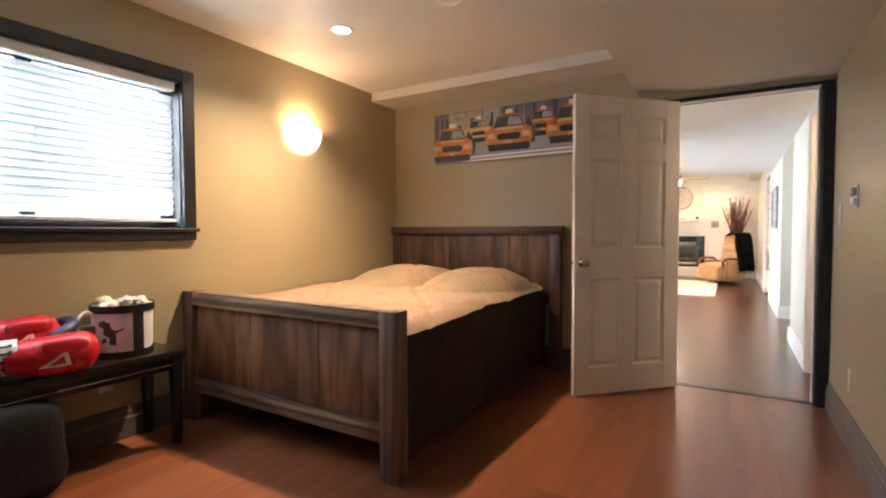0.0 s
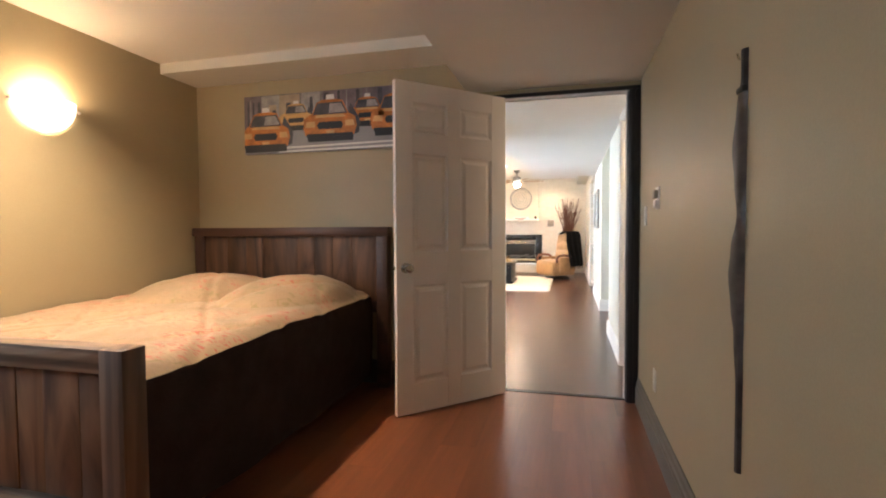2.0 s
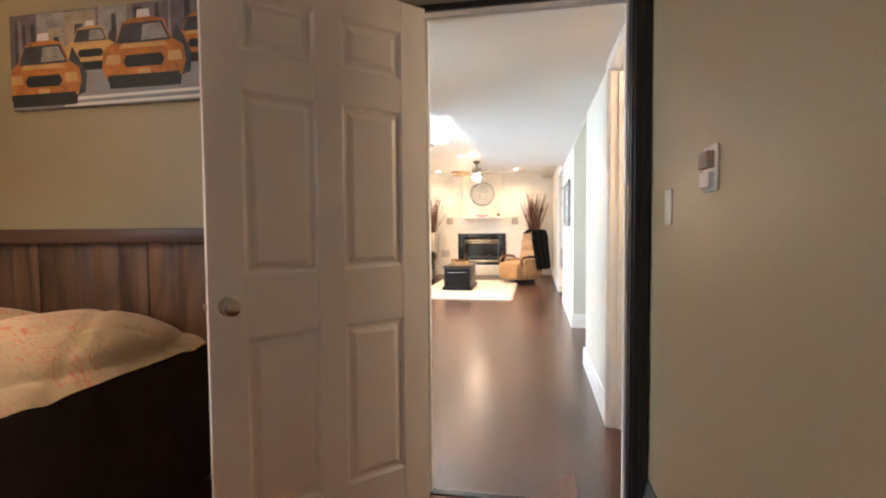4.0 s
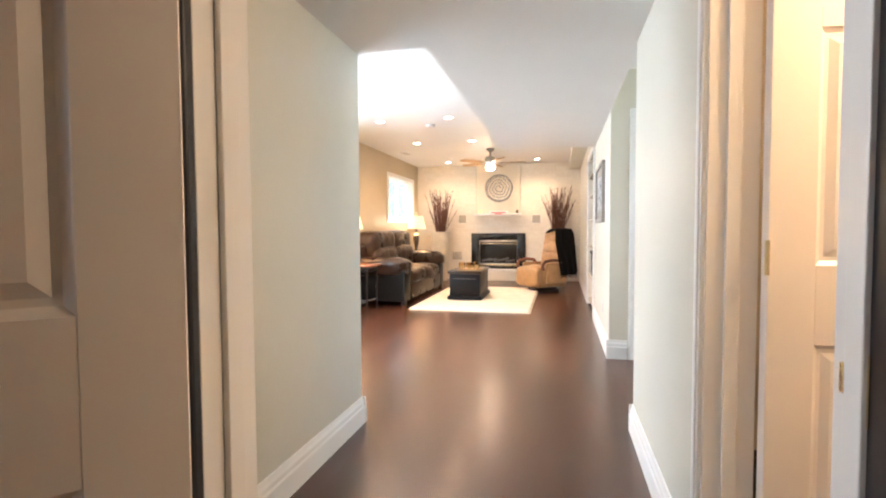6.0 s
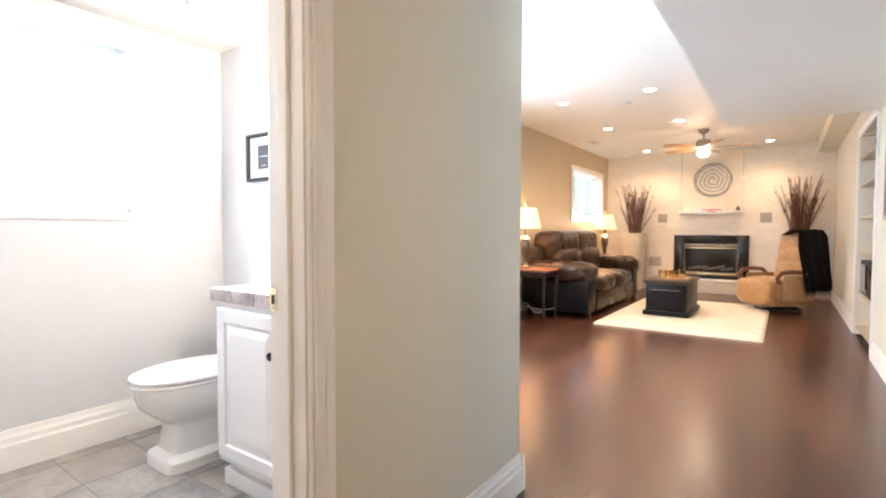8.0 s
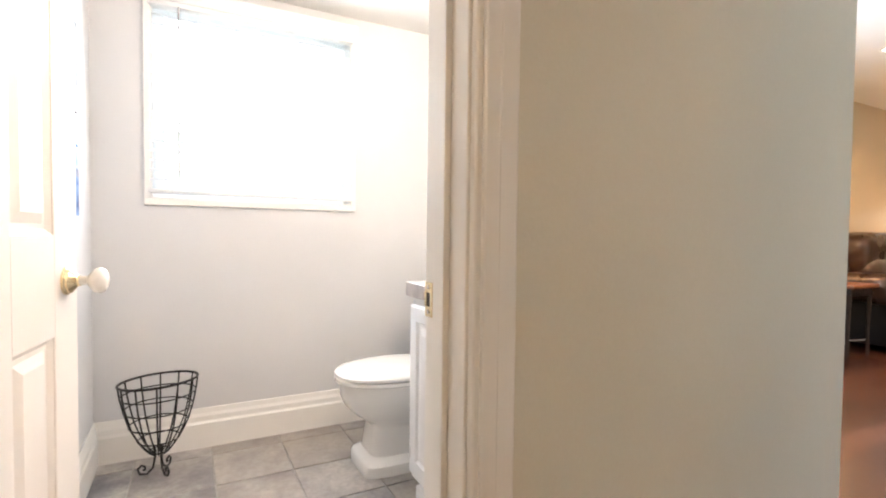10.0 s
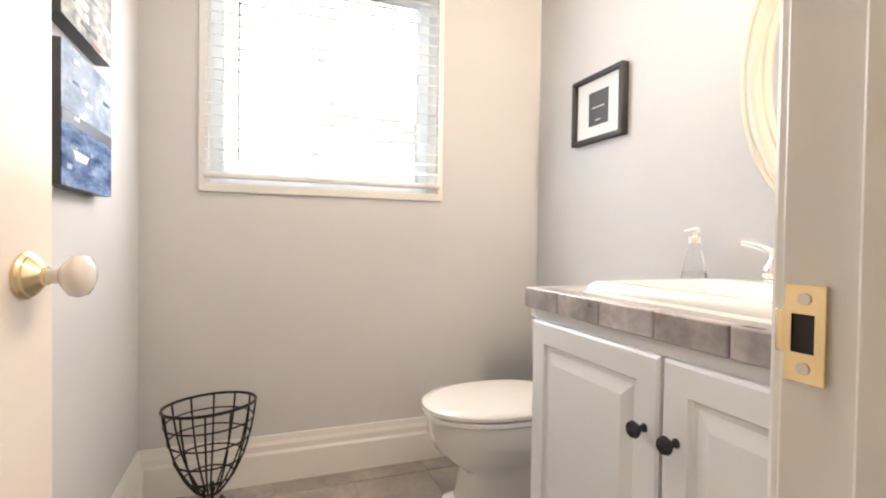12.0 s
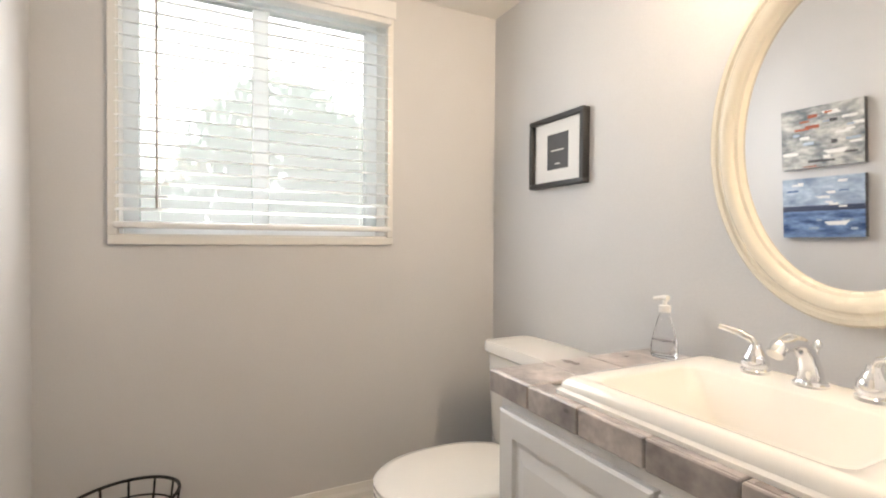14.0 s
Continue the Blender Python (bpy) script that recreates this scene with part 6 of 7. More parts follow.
niche()
rng = random.Random(12)
for z in (0.862, 1.232, 1.562, 1.842):
    y = 5.68
    while y < 6.72:
        w, h, d = rng.uniform(0.02, 0.05), rng.uniform(0.15, 0.21), rng.uniform(0.13, 0.18)
        if rng.random() < 0.25:
            y += 0.1
        bk = thing("book", "dark cloth book standing in the shelf niche", "book", (LR + 0.27, y, z), group="books in the niche")
        part("cover", boxes((-d, 0, 0, w, 0, h), bev=0.002), M_BOOK if rng.random() < 0.75 else M_CHERRY, bk)
        part("pages", boxes((-d + 0.004, -0.003, 0.003, w - 0.003, h - 0.0005, h + 0.0006)), M_MAT, bk)
        y += w + 0.004
tv = thing("media_box", "dark media cabinet box standing in the niche", "cabinet", (LR + 0.15, 6.2, 0.462))
part("body", boxes((-0.14, 0.12, -0.45, 0.45, 0, 0.33), bev=0.006), M_CHEST, tv)
part("front", boxes((-0.146, -0.14, -0.42, 0.42, 0.03, 0.30), bev=0.002), M_FIREGLASS, tv)
tin = thing("red_box", "small red box low in the niche", "box", (LR + 0.10, 5.85, 0.102))
part("box_body", boxes((-0.08, 0.08, -0.10, 0.10, 0, 0.14), bev=0.004), M_RED, tin)
part("lid", boxes((-0.084, 0.084, -0.104, 0.104, 0.14, 0.165), bev=0.004), M_RED, tin)


# ---- bathroom ----
def toilet():
    t = thing("toilet", "white porcelain toilet with closed lid beside the vanity", "toilet", (-2.035, 1.835, 0))
    # bowl points to -y
    bm = bmesh.new()
    rings = []
    for z, ry, rx, cy, pw in ((0.0, 0.255, 0.142, -0.39, 6), (0.045, 0.255, 0.142, -0.39, 6), (0.060, 0.246, 0.128, -0.39, 6), (0.072, 0.220, 0.112, -0.385, 5), (0.185, 0.210, 0.104, -0.380, 4.5), (0.205, 0.214, 0.110, -0.385, 3.6), (0.235, 0.236, 0.134, -0.412, 2.8), (0.280, 0.256, 0.162, -0.440, 2.4), (0.325, 0.263, 0.178, -0.452, 2.3), (0.365, 0.262, 0.182, -0.455, 2.2), (0.385, 0.264, 0.184, -0.456, 2.2)):
        rings.append(ring(0, cy, z, rx, ry, 40, pw))
    part("bowl", loft(bm, rings), M_CERAMIC, t)
    part("neck", boxes((-0.11, 0.11, -0.26, -0.02, 0.10, 0.40), bev=0.03), M_CERAMIC, t)
    def seat_ring(z, k):
        out = []
        for x, y, zz in ring(0, -0.465, z, 0.190 * k, 0.272 * k, 40, 2.2):
            out.append((x, min(y, -0.245), zz))
        return out
    part("seat", loft(bmesh.new(), [seat_ring(0.386, 0.97), seat_ring(0.390, 1.0), seat_ring(0.402, 1.0), seat_ring(0.405, 0.985)]), M_CERAMIC, t)
    part("lid", loft(bmesh.new(), [seat_ring(0.408, 0.97), seat_ring(0.411, 1.0), seat_ring(0.422, 1.0), seat_ring(0.430, 0.96), seat_ring(0.433, 0.85)]), M_CERAMIC, t)
    part("tank", loft(bmesh.new(), [ring(0, -0.125, z, rx, ry, 36, 9) for z, rx, ry in ((0.40, 0.205, 0.085), (0.42, 0.215, 0.092), (0.72, 0.228, 0.10), (0.735, 0.228, 0.10))]), M_CERAMIC, t)
    part("tank_lid", loft(bmesh.new(), [ring(0, -0.125, z, rx, ry, 36, 9) for z, rx, ry in ((0.735, 0.236, 0.108), (0.742, 0.242, 0.114), (0.765, 0.242, 0.114), (0.778, 0.236, 0.108), (0.780, 0.20, 0.08))]), M_CERAMIC, t, "white tank lid")
    part("flush_lever", tube(bmesh.new(), [(-0.16, -0.225, 0.67), (-0.16, -0.245, 0.67), (-0.09, -0.25, 0.665)], 0.007, 8), M_CHROME, t, "chrome flush lever")
    for x in (-0.07, 0.07):
        part("seat_hinge", boxes((x - 0.02, x + 0.02, -0.25, -0.225, 0.388, 0.425), bev=0.006), M_CERAMIC, t)
    return t


toilet()


def raised_door(parent, x0, x1, z0, z1, y, knob_x, knob_z):
    d = part("cabinet_door", bmesh_door(x0, x1, z0, z1, y), M_VANITY, parent, smooth=False)
    bm = bmesh.new()
    def disc(r, o):
        return [(knob_x + r * math.cos(a * math.pi / 10), y - o, knob_z + r * math.sin(a * math.pi / 10)) for a in range(20)]
    loft(bm, [disc(0.009, 0.0), disc(0.006, 0.006), disc(0.006, 0.014), disc(0.013, 0.019), disc(0.0165, 0.025), disc(0.014, 0.031), disc(0.002, 0.034)])
    part("knob", bm, M_BLACKKNOB, d, "round black knob")
    return d


def bmesh_door(x0, x1, z0, z1, y):
    bm = bmesh.new()
    def rect(i, o):
        return [(x0 + i, y - o + 0.0, z0 + i), (x1 - i, y - o, z0 + i), (x1 - i, y - o, z1 - i), (x0 + i, y - o, z1 - i)]
    loft(bm, [rect(0, -0.019), rect(0, -0.004), rect(0.006, 0.0), rect(0.055, 0.0), rect(0.061, -0.008), rect(0.070, -0.008), rect(0.098, 0.0), rect(0.102, 0.0)])
    return bm


def vanity():
    v = thing("vanity_cabinet", "white bathroom vanity with two raised-panel doors", "cabinet", (0, 0, 0))
    part("face_frame", boxes((-1.662, -0.745, 1.285, 1.303, 0.115, 0.786)), M_VANITY, v, smooth=False)
    for x in (-1.662, -0.763):
        part("side_panel", boxes((x, x + 0.018, 1.303, 1.834, 0.115, 0.786)), M_VANITY, v, smooth=False)
    part("bottom_panel", boxes((-1.644, -0.763, 1.303, 1.834, 0.115, 0.133)), M_VANITY, v, smooth=False)
    part("toe_kick", boxes((-1.655, -0.745, 1.325, 1.834, 0, 0.115)), M_VANITY, v, smooth=False)
    part("plinth_moulding", boxes((-1.67, -0.745, 1.305, 1.34, 0.0, 0.07), bev=0.006), M_VANITY, v)
    raised_door(v, -1.648, -1.214, 0.142, 0.762, 1.266, -1.247, 0.622)
    raised_door(v, -1.206, -0.772, 0.142, 0.762, 1.266, -1.173, 0.622)
    return v


vanity()

counter = thing("countertop", "marbled grey and tan tiled vanity countertop", "countertop", (0, 0, 0))
part("core", boxes((-1.682, -1.44, 1.275, 1.834, 0.788, 0.833), (-0.96, -0.745, 1.275, 1.834, 0.788, 0.833), (-1.44, -0.96, 1.275, 1.325, 0.788, 0.833), (-1.44, -0.96, 1.70, 1.834, 0.788, 0.833)), M_TILEGROUT, counter, smooth=False)
pitch = 0.153


def tile_mesh(name, sx, sy, sz, material, bev=0.0022):
    return mesh_of(name, box(bmesh.new(), -sx / 2, sx / 2, -sy / 2, sy / 2, 0, sz, bev=bev, seg=1), material, False)


front = tile_mesh("edge_tile", pitch - 0.003, 0.009, 0.052, M_COUNTERTILE)
topt = tile_mesh("top_tile", pitch - 0.003, pitch - 0.003, 0.009, M_COUNTERTILE)
topshort = tile_mesh("top_tile", pitch - 0.003, 0.050, 0.009, M_COUNTERTILE)
sidet = tile_mesh("side_tile", 0.009, pitch - 0.003, 0.052, M_COUNTERTILE)
for i in range(7):
    x = -1.690 + pitch * (i + 0.5)
    if x + pitch / 2 > -0.70:
        continue
    o = new("edge_tile", front)
    o.parent, o.location = counter, (x, 1.270, 0.790)
    for j in range(4):
        if -1.50 < x < -0.90 and j == 0:
            o = new("top_tile", topshort)
            o.parent, o.location = counter, (x, 1.298, 0.8335)
            continue
        if -1.50 < x < -0.90 and j in (1, 2):
            continue
        o = new("top_tile", topt)
        o.parent, o.location = counter, (x, 1.272 + pitch * (j + 0.5) - (0.05 if j == 3 else 0), 0.8335 - (0.0008 if j == 3 else 0))
for j in range(4):
    o = new("side_tile", sidet)
    o.parent, o.location = counter, (-1.6865, 1.275 + pitch * (j + 0.5) - (0.055 if j == 3 else 0), 0.7895)


def sink():
    s = thing("sink", "white rectangular drop-in porcelain sink", "sink", (-1.20, 1.530, 0.8422))
    def rrect(z, hx, hy, r, cy=0.0):
        out = []
        for sx, sy, a0 in ((1, 1, 0), (-1, 1, 90), (-1, -1, 180), (1, -1, 270)):
            for i in range(9):
                a = radians(a0 + 90 * i / 8)
                out.append((sx * (hx - r) + r * math.cos(a), cy + sy * (hy - r) + r * math.sin(a), z))
        return out
    bm = bmesh.new()
    rings = [rrect(z, hx, hy, r) for hx, hy, z, r in ((0.286, 0.240, 0.0, 0.022), (0.286, 0.240, 0.008, 0.022), (0.279, 0.233, 0.013, 0.020), (0.277, 0.231, 0.022, 0.020), (0.270, 0.224, 0.031, 0.020), (0.262, 0.216, 0.0355, 0.020), (0.252, 0.206, 0.036, 0.020))]
    rings += [rrect(z, hx, hy, r, cy) for hx, hy, z, r, cy in ((0.214, 0.146, 0.036, 0.030, -0.052), (0.208, 0.140, 0.031, 0.030, -0.052), (0.150, 0.108, -0.055, 0.035, -0.052), (0.132, 0.092, -0.080, 0.035, -0.052), (0.085, 0.060, -0.094, 0.030, -0.052), (0.024, 0.024, -0.100, 0.023, -0.055))]
    loft(bm, rings, cap=False)
    part("basin", bm, M_CERAMIC, s)
    part("drain", lathe(bmesh.new(), [(0.025, -0.104), (0.023, -0.098), (0.004, -0.097)], 0, -0.055, 20), M_CHROME, s, "chrome drain")
    return s


sink()


def faucet():
    f = thing("faucet", "chrome widespread faucet with two lever taps", "faucet", (-1.205, 1.693, 0.877))
    part("spout_base", lathe(bmesh.new(), [(0.030, 0), (0.030, 0.006), (0.026, 0.010), (0.025, 0.012)]), M_CHROME, f)
    bm = bmesh.new()
    pts = [(0, 0.0, 0.008), (0, -0.003, 0.035), (0, -0.018, 0.065), (0, -0.045, 0.088), (0, -0.078, 0.094), (0, -0.108, 0.086), (0, -0.122, 0.073)]
    rad = [0.023, 0.020, 0.017, 0.0155, 0.0155, 0.0155, 0.0145]
    rings = []
    for i, p in enumerate(pts):
        a, b = Vector(pts[max(0, i - 1)]), Vector(pts[min(len(pts) - 1, i + 1)])
        d = (b - a).normalized()
        u = Vector((1, 0, 0))
        w = d.cross(u)
        rings.append([Vector(p) + rad[i] * (math.cos(2 * math.pi * j / 18) * u + math.sin(2 * math.pi * j / 18) * w) for j in range(18)])
    part("spout", loft(bm, rings), M_CHROME, f)
    part("lift_rod", lathe(bmesh.new(), [(0.003, 0.02), (0.003, 0.07), (0.008, 0.074), (0.008, 0.082), (0.002, 0.088)], 0, 0.022, 14), M_CHROME, f)
    for x, k in ((-0.105, -1), (0.098, 1)):
        part("tap_body", lathe(bmesh.new(), [(0.028, 0), (0.028, 0.008), (0.023, 0.012), (0.026, 0.022), (0.025, 0.034), (0.018, 0.046), (0.012, 0.056), (0.011, 0.064)], x, 0), M_CHROME, f, "chrome tap body")
        part("tap_lever", tube(bmesh.new(), [(x, 0, 0.055), (x + k * 0.008, -0.004, 0.073), (x + k * 0.030, -0.010, 0.083), (x + k * 0.066, -0.022, 0.092)], 0.0085, 10, r1=0.0065), M_CHROME, f, "chrome lever")
    return f


faucet()


def mirror():
    m = thing("oval_mirror", "oval wall mirror in a cream moulded frame", "mirror", (-1.193, WY1 - 0.018, 1.385))
    m.matrix_world = pose(-1.193, WY1 - 0.018, 1.385, 2.1, 0, 1.4)
    bm = bmesh.new()
    prof = [(0.0, 0.0), (0.0, 0.022), (0.006, 0.030), (0.016, 0.030), (0.020, 0.026), (0.026, 0.026), (0.032, 0.034), (0.046, 0.036), (0.056, 0.030), (0.060, 0.024), (0.068, 0.022), (0.072, 0.012), (0.072, 0.006)]
    n = 72
    rings = []
    for i in range(n):
        a = 2 * math.pi * i / n
        c, s = math.cos(a), math.sin(a)
        rings.append([((0.292 - d) * c, -o, (0.400 - d) * s) for d, o in prof])
    vs = [[bm.verts.new(p) for p in g] for g in rings]
    for i in range(n):
        a, b = vs[i], vs[(i + 1) % n]
        for j in range(len(prof) - 1):
            bm.faces.new((a[j], b[j], b[j + 1], a[j + 1]))
    part("frame", bm, M_CREAM, m, "cream moulded oval frame")
    bm = bmesh.new()
    loft(bm, [[(0.222 * math.cos(2 * math.pi * i / n), y, 0.330 * math.sin(2 * math.pi * i / n)) for i in range(n)] for y in (-0.002, -0.007)])
    part("mirror_glass", bm, M_MIRROR, m, "silvered mirror glass", smooth=False)
    return m


mirror()


def vanity_light():
    v = thing("vanity_light", "three-globe vanity light above the mirror", "wall lamp", (-1.20, WY1, 1.93))
    part("back_bar", boxes((-0.30, 0.30, -0.025, 0, -0.05, 0.05), bev=0.006), M_CHROME, v)
    for x in (-0.22, 0.0, 0.22):
        part("arm", tube(bmesh.new(), [(x, -0.02, 0), (x, -0.07, 0.01)], 0.012, 10), M_CHROME, v)
        bm = bmesh.new()
        bmesh.ops.create_uvsphere(bm, u_segments=20, v_segments=12, radius=0.05, matrix=Matrix.Translation((x, -0.115, 0.0)))
        part("globe", bm, M_BULB, v, "glowing glass globe").visible_shadow = False
    return v


vanity_light()


def soap():
    s = thing("soap_dispenser", "clear plastic soap pump bottle on the counter", "soap bottle", (-1.588, 1.758, 0.8435))
    part("bottle", loft(bmesh.new(), [ring(0, 0, z, r, r * 0.7, 28, 2.4) for r, z in ((0.032, 0), (0.036, 0.004), (0.036, 0.03), (0.028, 0.07), (0.018, 0.105), (0.013, 0.118), (0.013, 0.128))]), M_CLEAR, s)
    part("liquid", loft(bmesh.new(), [ring(0, 0, z, r, r * 0.68, 24, 2.4) for r, z in ((0.029, 0.003), (0.033, 0.006), (0.033, 0.03), (0.030, 0.045))]), M_CLEAR, s, "clear liquid soap")
    part("pump_collar", lathe(bmesh.new(), [(0.0155, 0.122), (0.0155, 0.140), (0.006, 0.142), (0.005, 0.155)], n=20), M_WHITE, s, "white pump collar")
    part("pump_head", tube(bmesh.new(), [(0.010, 0, 0.160), (-0.004, 0, 0.161), (-0.032, -0.004, 0.156)], 0.0085, 10, r1=0.005), M_WHITE, s, "white pump nozzle")
    return s


soap()

quote = framed("framed_print", "small black framed print with white mat on the grey wall", (-2.108, WY1, 1.489), 0, 0.30, 0.262, 0.018, 0.032, M_INK, M_MAT, (0.058, 0.066), M_CHARCOAL)
for x, z in ((0.036, 0.004), (0.014, -0.046)):
    part("lettering_bar", boxes((-x, x, -0.0165, -0.0155, z - 0.002, z + 0.002)), M_MAT, quote, "pale lettering bar")


def canvas(at, label, sea):
    c = thing("small_canvas", label, "picture", at, group="pair of harbour paintings")
    W, H, D = 0.345, 0.298, 0.036
    part("stretcher", boxes((-W, 0, 0, D, 0, H), bev=0.002), M_CHARCOAL, c, "dark painted canvas edge")
    def flat(name, x0, x1, z0, z1, material, k):
        part(name, boxes((-W * x1, -W * x0, D - 0.0004, D + 0.0008 + 0.0004 * k, H * z0, H * z1)), material, c, smooth=False)
    rng = random.Random(3 if sea else 6)
    if sea:
        flat("sky_paint", 0, 1, 0.48, 1, M_BLUELIGHT, 0)
        flat("sea_paint", 0, 1, 0, 0.48, M_BLUEART, 0)
        flat("horizon_paint", 0, 1, 0.44, 0.53, M_NAVY, 1)
        for i in range(16):
            x, z = rng.random() * 0.85, rng.random() * 0.9
            flat("brush_stroke", x, x + rng.uniform(0.06, 0.15), z, z + rng.uniform(0.015, 0.04), M_BLUELIGHT if z < 0.45 else M_BLUEART if rng.random() < 0.3 else M_MAT, 2)
    else:
        flat("haze_paint", 0, 1, 0, 1, M_GREYART, 0)
        for i in range(26):
            x, z = rng.random() * 0.8, rng.random() * 0.92
            flat("brush_stroke", x, x + rng.uniform(0.05, 0.2), z, z + rng.uniform(0.02, 0.06), (M_RUST, M_MAT, M_CHARCOAL, M_BLUELIGHT, M_MAT)[i % 5], 1 + i % 3)
    part("boat_paint", sweep_flat(bmesh.new(), [(-W * 0.42, H * 0.20), (-W * 0.22, H * 0.20), (-W * 0.17, H * 0.27), (-W * 0.47, H * 0.26)], (D, D + 0.0026), "y"), M_MAT, c, "small painted boat", smooth=False)
    return c


canvas((-1.735, WY0, 1.068), "blue seascape painting with a small boat", True)
canvas((-1.735, WY0, 1.415), "grey and rust harbour painting", False)


def basket():
    b = thing("wire_basket", "black wire basket on scrolled feet on the slate floor", "basket", (-2.355, 0.435, 0))
    R = [(0.022, 0.085), (0.045, 0.105), (0.080, 0.155), (0.108, 0.215), (0.128, 0.285), (0.140, 0.345), (0.146, 0.395)]

    def at(t):
        t = t * (len(R) - 1)
        i = min(int(t), len(R) - 2)
        f = t - i
        return R[i][0] + (R[i + 1][0] - R[i][0]) * f, R[i][1] + (R[i + 1][1] - R[i][1]) * f

    def slant(a, z):
        return z + (0.010 * math.sin(a + 0.9) * max(0, (z - 0.3) / 0.095))
    for i in range(12):
        a = 2 * math.pi * i / 12
        part("upright_wire", tube(bmesh.new(), [(at(k / 14)[0] * math.cos(a), at(k / 14)[0] * math.sin(a), slant(a, at(k / 14)[1])) for k in range(15)], 0.0034, 6), M_IRON, b)
    for t, r in ((0.12, 0.003), (0.32, 0.003), (0.5, 0.003), (0.66, 0.003), (0.82, 0.003), (1.0, 0.0052)):
        rr, z = at(t)
        part("hoop" if t < 1 else "rim", tube(bmesh.new(), [(rr * math.cos(a), rr * math.sin(a), slant(a, z)) for a in [i * math.pi / 20 for i in range(40)]], r, 6, True), M_IRON, b)
    for i in range(3):
        a = 2 * math.pi * i / 3 + 0.5
        pts = [(0.018, 0.12), (0.016, 0.07), (0.022, 0.03), (0.045, 0.006), (0.070, 0.010), (0.078, 0.032), (0.064, 0.046), (0.050, 0.038), (0.052, 0.026), (0.060, 0.026)]
        part("scroll_foot", tube(bmesh.new(), [(r * math.cos(a), r * math.sin(a), z) for r, z in pts], 0.0042, 7), M_IRON, b, "scrolled iron foot")
    return b


basket()

# ---- outside the windows ----
sky_card = structure("backdrop", boxes((-70, -69.8, -90, 90, -1, 60)), glow("hazy_bright_sky", (0.95, 0.98, 1.0), 4.2), "bright hazy sky far beyond the garden")


def tree(at, h, r, seed, label):
    t = thing("tree", label, "tree", at, group="garden trees")
    rng = random.Random(seed)
    bm = bmesh.new()
    tube(bm, [(0, 0, -0.05), (0.03, 0.02, h * 0.3), (0.0, 0.06, h * 0.6), (0.05, 0.0, h * 0.85)], 0.11, 9, r1=0.03)
    for i in range(9):
        a, z = rng.uniform(0, 6.28), h * rng.uniform(0.3, 0.75)
        tube(bm, [(0, 0, z), (r * 0.45 * math.cos(a), r * 0.45 * math.sin(a), z + 0.2), (r * 0.8 * math.cos(a), r * 0.8 * math.sin(a), z + 0.55)], 0.04, 6, r1=0.01)
    part("trunk", bm, M_BARK, t)
    verts, faces = [], []
    for i in range(7000):
        d = Vector((rng.gauss(0, 1), rng.gauss(0, 1), rng.gauss(0, 1))).normalized()
        k = rng.random() ** 0.4
        c = Vector((d.x * r * k, d.y * r * k, h * 0.58 + d.z * h * 0.42 * k))
        if noise.noise(c * 1.6 + Vector((seed, 0, 0))) < -0.12:
            continue
        u = Vector((rng.gauss(0, 1), rng.gauss(0, 1), rng.gauss(0, 1))).normalized()
        v = u.orthogonal().normalized()
        s = rng.uniform(0.06, 0.13)
        b = len(verts)
        verts += [c - u * s, c + v * s * 0.5, c + u * s, c - v * s * 0.5]
        faces.append((b, b + 1, b + 2, b + 3))
    me = bpy.data.meshes.new("crown")
    me.from_pydata(verts, [], faces)
    me.materials.append(M_LEAF)
    o = new("crown", me)
    o.parent = t
    tagged(o, "green leafy crown")
    return t


tree((-8.6, 1.9, -0.06), 3.7, 1.55, 3, "leafy green garden tree outside the bathroom window")
tree((-11.5, 4.9, -0.06), 3.2, 1.7, 5, "leafy green garden tree outside the house")
tree((-8.5, -0.5, -0.06), 2.3, 1.4, 8, "low green garden shrub tree outside the house")
tree((-5.8, 17.6, -0.06), 4.4, 2.2, 14, "leafy green garden tree beyond the living room window")
tree((-8.0, 13.5, -0.06), 4.0, 1.9, 11, "leafy green garden tree by the living room")


def far_house():
    h = thing("house", "pale sided neighbouring house with grey roof", "house", (-24, 9.6, -0.06))
    part("wall", boxes((-3, 3, -4, 4, 0, 4.6)), M_SIDING, h, smooth=False)
    part("roof", sweep_flat(bmesh.new(), [(-3.5, 4.6), (3.5, 4.6), (0, 7.0)], (-4.4, 4.4), "y"), M_ROOF, h, smooth=False)
    for y in (-2.2, 1.8):
        w = part("window", boxes((2.98, 3.05, y - 0.6, y + 0.6, 1.2, 2.4), bev=0.01), M_VINYL, h)
        part("pane", boxes((3.05, 3.06, y - 0.5, y + 0.5, 1.3, 2.3)), M_FIREGLASS, w)
    return h


far_house()

# ---- floor boards and tiles ----
boards = {}


def board(length, width, material):
    key = (round(length, 5), round(width, 5), material.name)
    if key not in boards:
        bm = bmesh.new()
        x, y, b = key[0] / 2, key[1] / 2, 0.0002
        loft(bm, [[(-x, -y, -0.012), (x, -y, -0.012), (x, y, -0.012), (-x, y, -0.012)], [(-x, -y, -b), (x, -y, -b), (x, y, -b), (-x, y, -b)], [(-x + b, -y + b, 0), (x - b, -y + b, 0), (x - b, y - b, 0), (-x + b, y - b, 0)]])
        boards[key] = mesh_of("plank", bm, material, False)
    return boards[key]


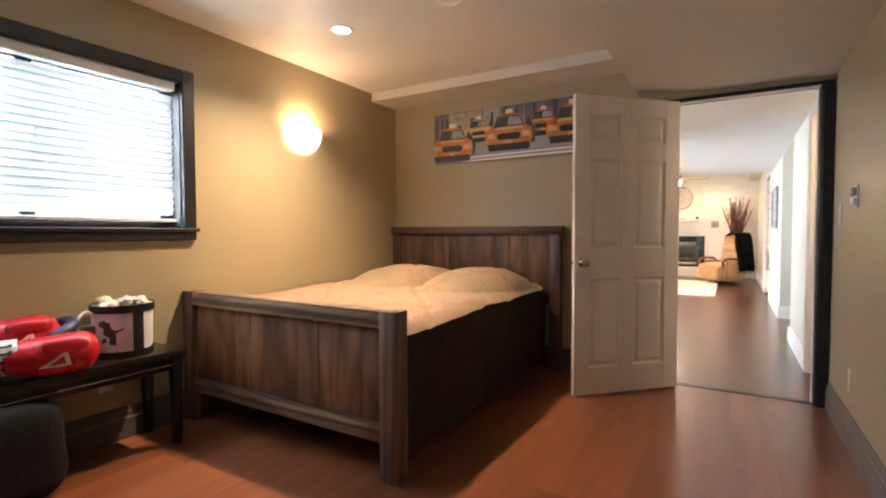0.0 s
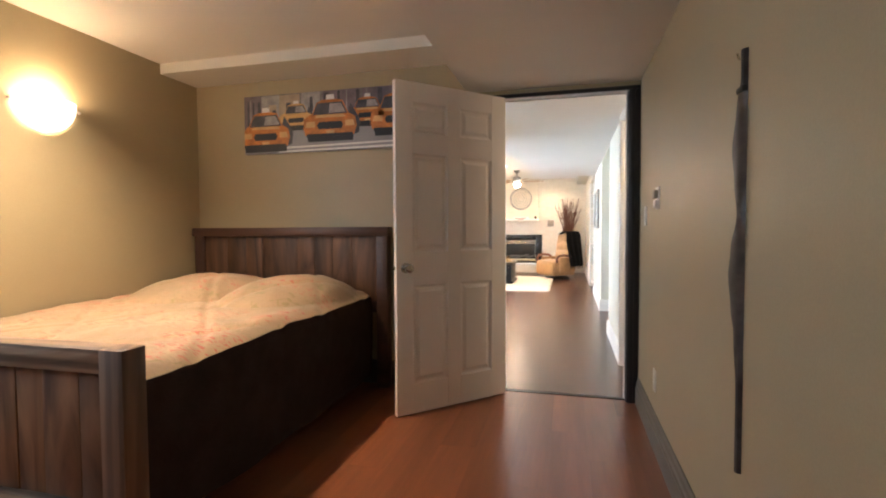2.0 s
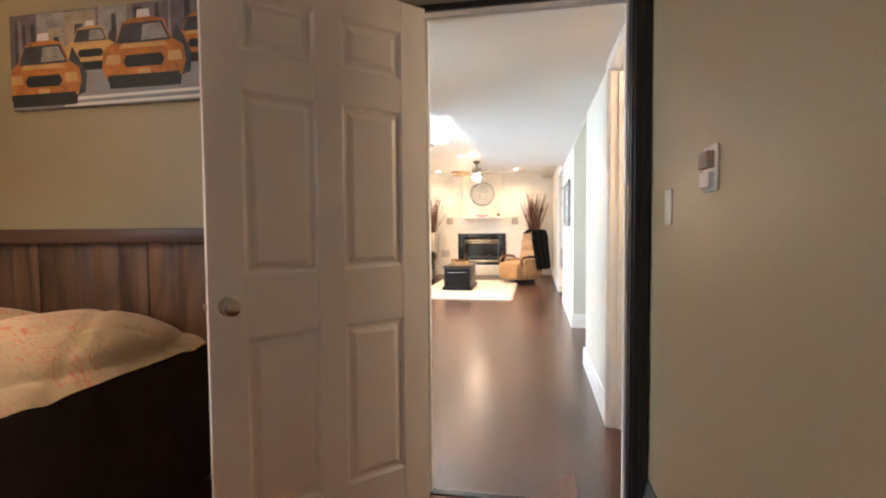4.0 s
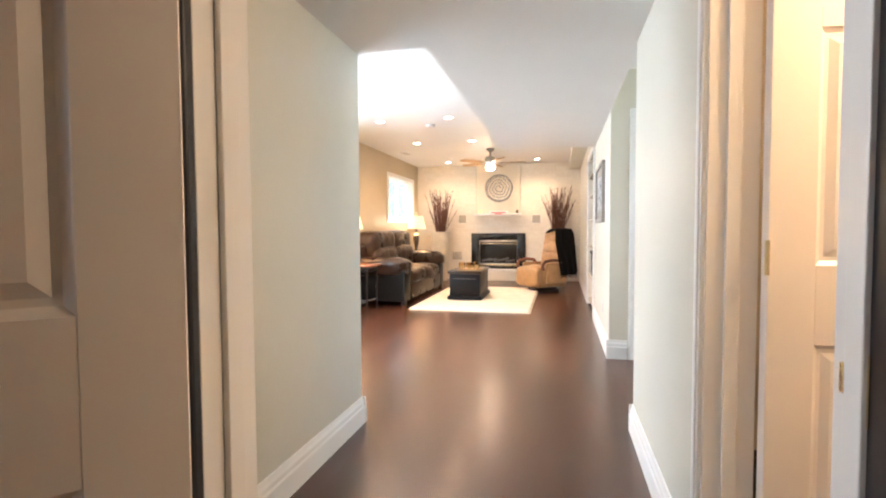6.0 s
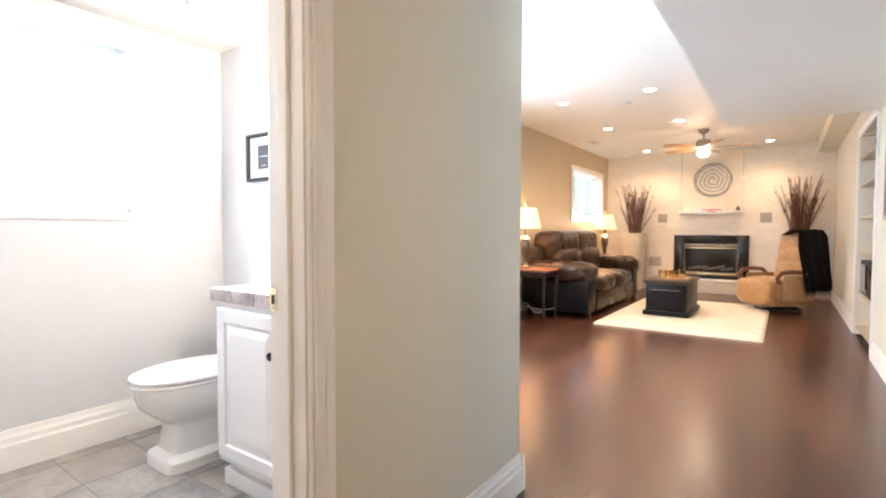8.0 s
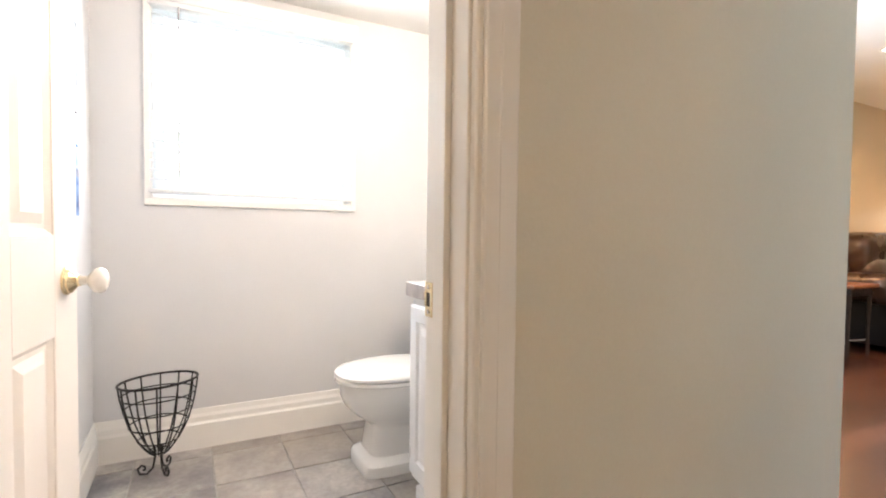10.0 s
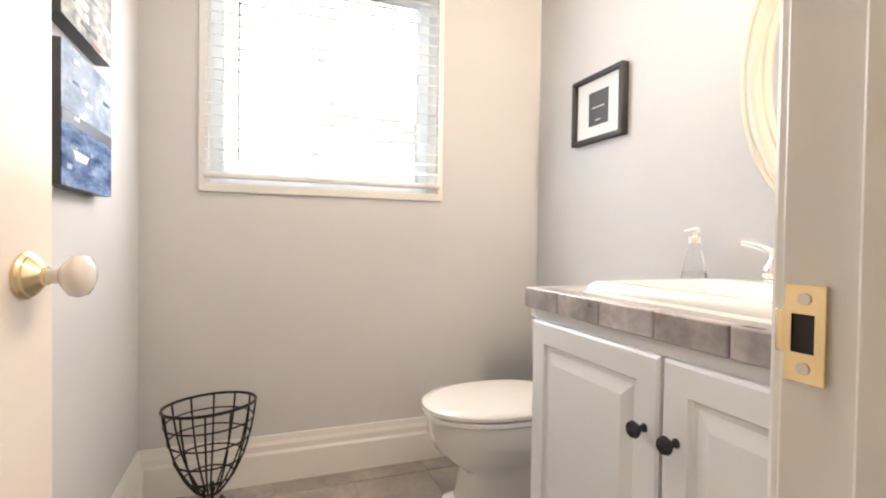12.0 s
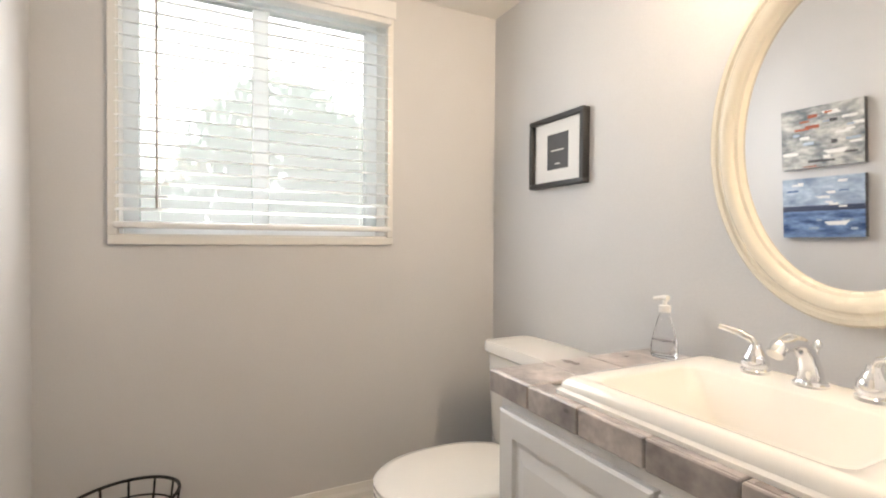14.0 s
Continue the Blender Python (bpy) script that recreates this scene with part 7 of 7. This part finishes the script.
def lay(parent, x0, x1, y0, y1, width, length, material, offsets):
    """Boards along y, rows across x, with staggered ends."""
    i, x = 0, x0
    while x < x1 - 0.005:
        w = min(width, x1 - x)
        y = y0 - length * offsets[i % len(offsets)]
        while y < y1 - 0.005:
            a, b = max(y, y0), min(y + length, y1)
            if b - a > 0.01:
                o = new("plank", board(b - a, w, material))
                o.parent = parent
                o.location, o.rotation_euler = ((x + w / 2), (a + b) / 2, 0.0), (0, 0, radians(90))
            y += length
        x, i = x + w, i + 1


lay(bpy.data.objects["floor_bedroom"], BL, BR, BACK, 0.052, 0.19, 1.28, M_FLOORBED, (0.0, 0.5, 0.25, 0.75))
lay(bpy.data.objects["floor_living"], CL, CR, 0.052, LN, 0.125, 1.21, M_FLOORDARK, (0.3, 0.75, 0.1, 0.55))
lay(bpy.data.objects["floor_living"], LL, LR, LN, LF, 0.125, 1.21, M_FLOORDARK, (0.0, 0.5, 0.25, 0.75, 0.1))
lay(bpy.data.objects["floor_living"], LR, 2.42, 2.195, 3.80, 0.125, 1.21, M_FLOORDARK, (0.0, 0.5, 0.25, 0.75, 0.1))
lay(bpy.data.objects["floor_living"], CR, 2.30, 0.10, 2.10, 0.125, 1.21, M_FLOORDARK, (0.3, 0.75, 0.1, 0.55))
tile = mesh_of("floor_tile", box(bmesh.new(), -0.1495, 0.1495, -0.1495, 0.1495, -0.006, 0.0, bev=0.002, seg=1), M_SLATE, False)
bath_floor = bpy.data.objects["floor_bathroom"]
for i in range(-1, 6):
    for j in range(-1, 5):
        cx, cy = -2.445 + 0.305 * (i + 0.5), 0.640 + 0.305 * (j - 0.5)
        if cx - 0.15 > CL - 0.05 or cy - 0.15 > 1.9:
            continue
        o = new("floor_tile", tile)
        o.parent = bath_floor
        o.location = (cx, cy, 0.0)

# painted bricks of the fireplace wall, in stretcher bond
fire_wall = bpy.data.objects["wall_living_fire"]
BRICK_L, BRICK_H, JOINT = 0.215, 0.075, 0.010
brick_mesh = mesh_of("brick", box(bmesh.new(), -(BRICK_L - JOINT) / 2, (BRICK_L - JOINT) / 2, -0.008, 0.0, -(BRICK_H - JOINT) / 2, (BRICK_H - JOINT) / 2, bev=0.003, seg=1), M_BRICK, False)
brick_rng = random.Random(21)
laid, loose = 0, bmesh.new()
for r in range(33):
    z = BRICK_H * (r + 0.5)
    x = LL + BRICK_L * (0.5 if r % 2 else 0.0)
    while x < LR:
        a, b = max(x - BRICK_L / 2 + JOINT / 2, LL + 0.021), min(x + BRICK_L / 2 - JOINT / 2, LR)
        hidden = (-1.42 < a and b < -0.20 and z < 1.03) or (-1.29 < a and b < -0.33 and z > 1.40) or z < 0.18
        if b - a > 0.04 and not hidden:
            if b - a > BRICK_L - JOINT - 0.002 and laid < 300 and 0.9 < z < 2.45:
                o = new("brick", brick_mesh)
                o.parent = fire_wall
                o.location = (x, LF + brick_rng.uniform(0.0, 0.0025), z)
                laid += 1
            else:
                box(loose, a, b, LF - 0.008 + brick_rng.uniform(0.0, 0.0025), LF + 0.001, z - (BRICK_H - JOINT) / 2, z + (BRICK_H - JOINT) / 2)
        x += BRICK_L
rest = part("brick_courses", loose, M_BRICK, fire_wall, "white painted brick courses", smooth=False)
tagged(rest, kind="stuff")
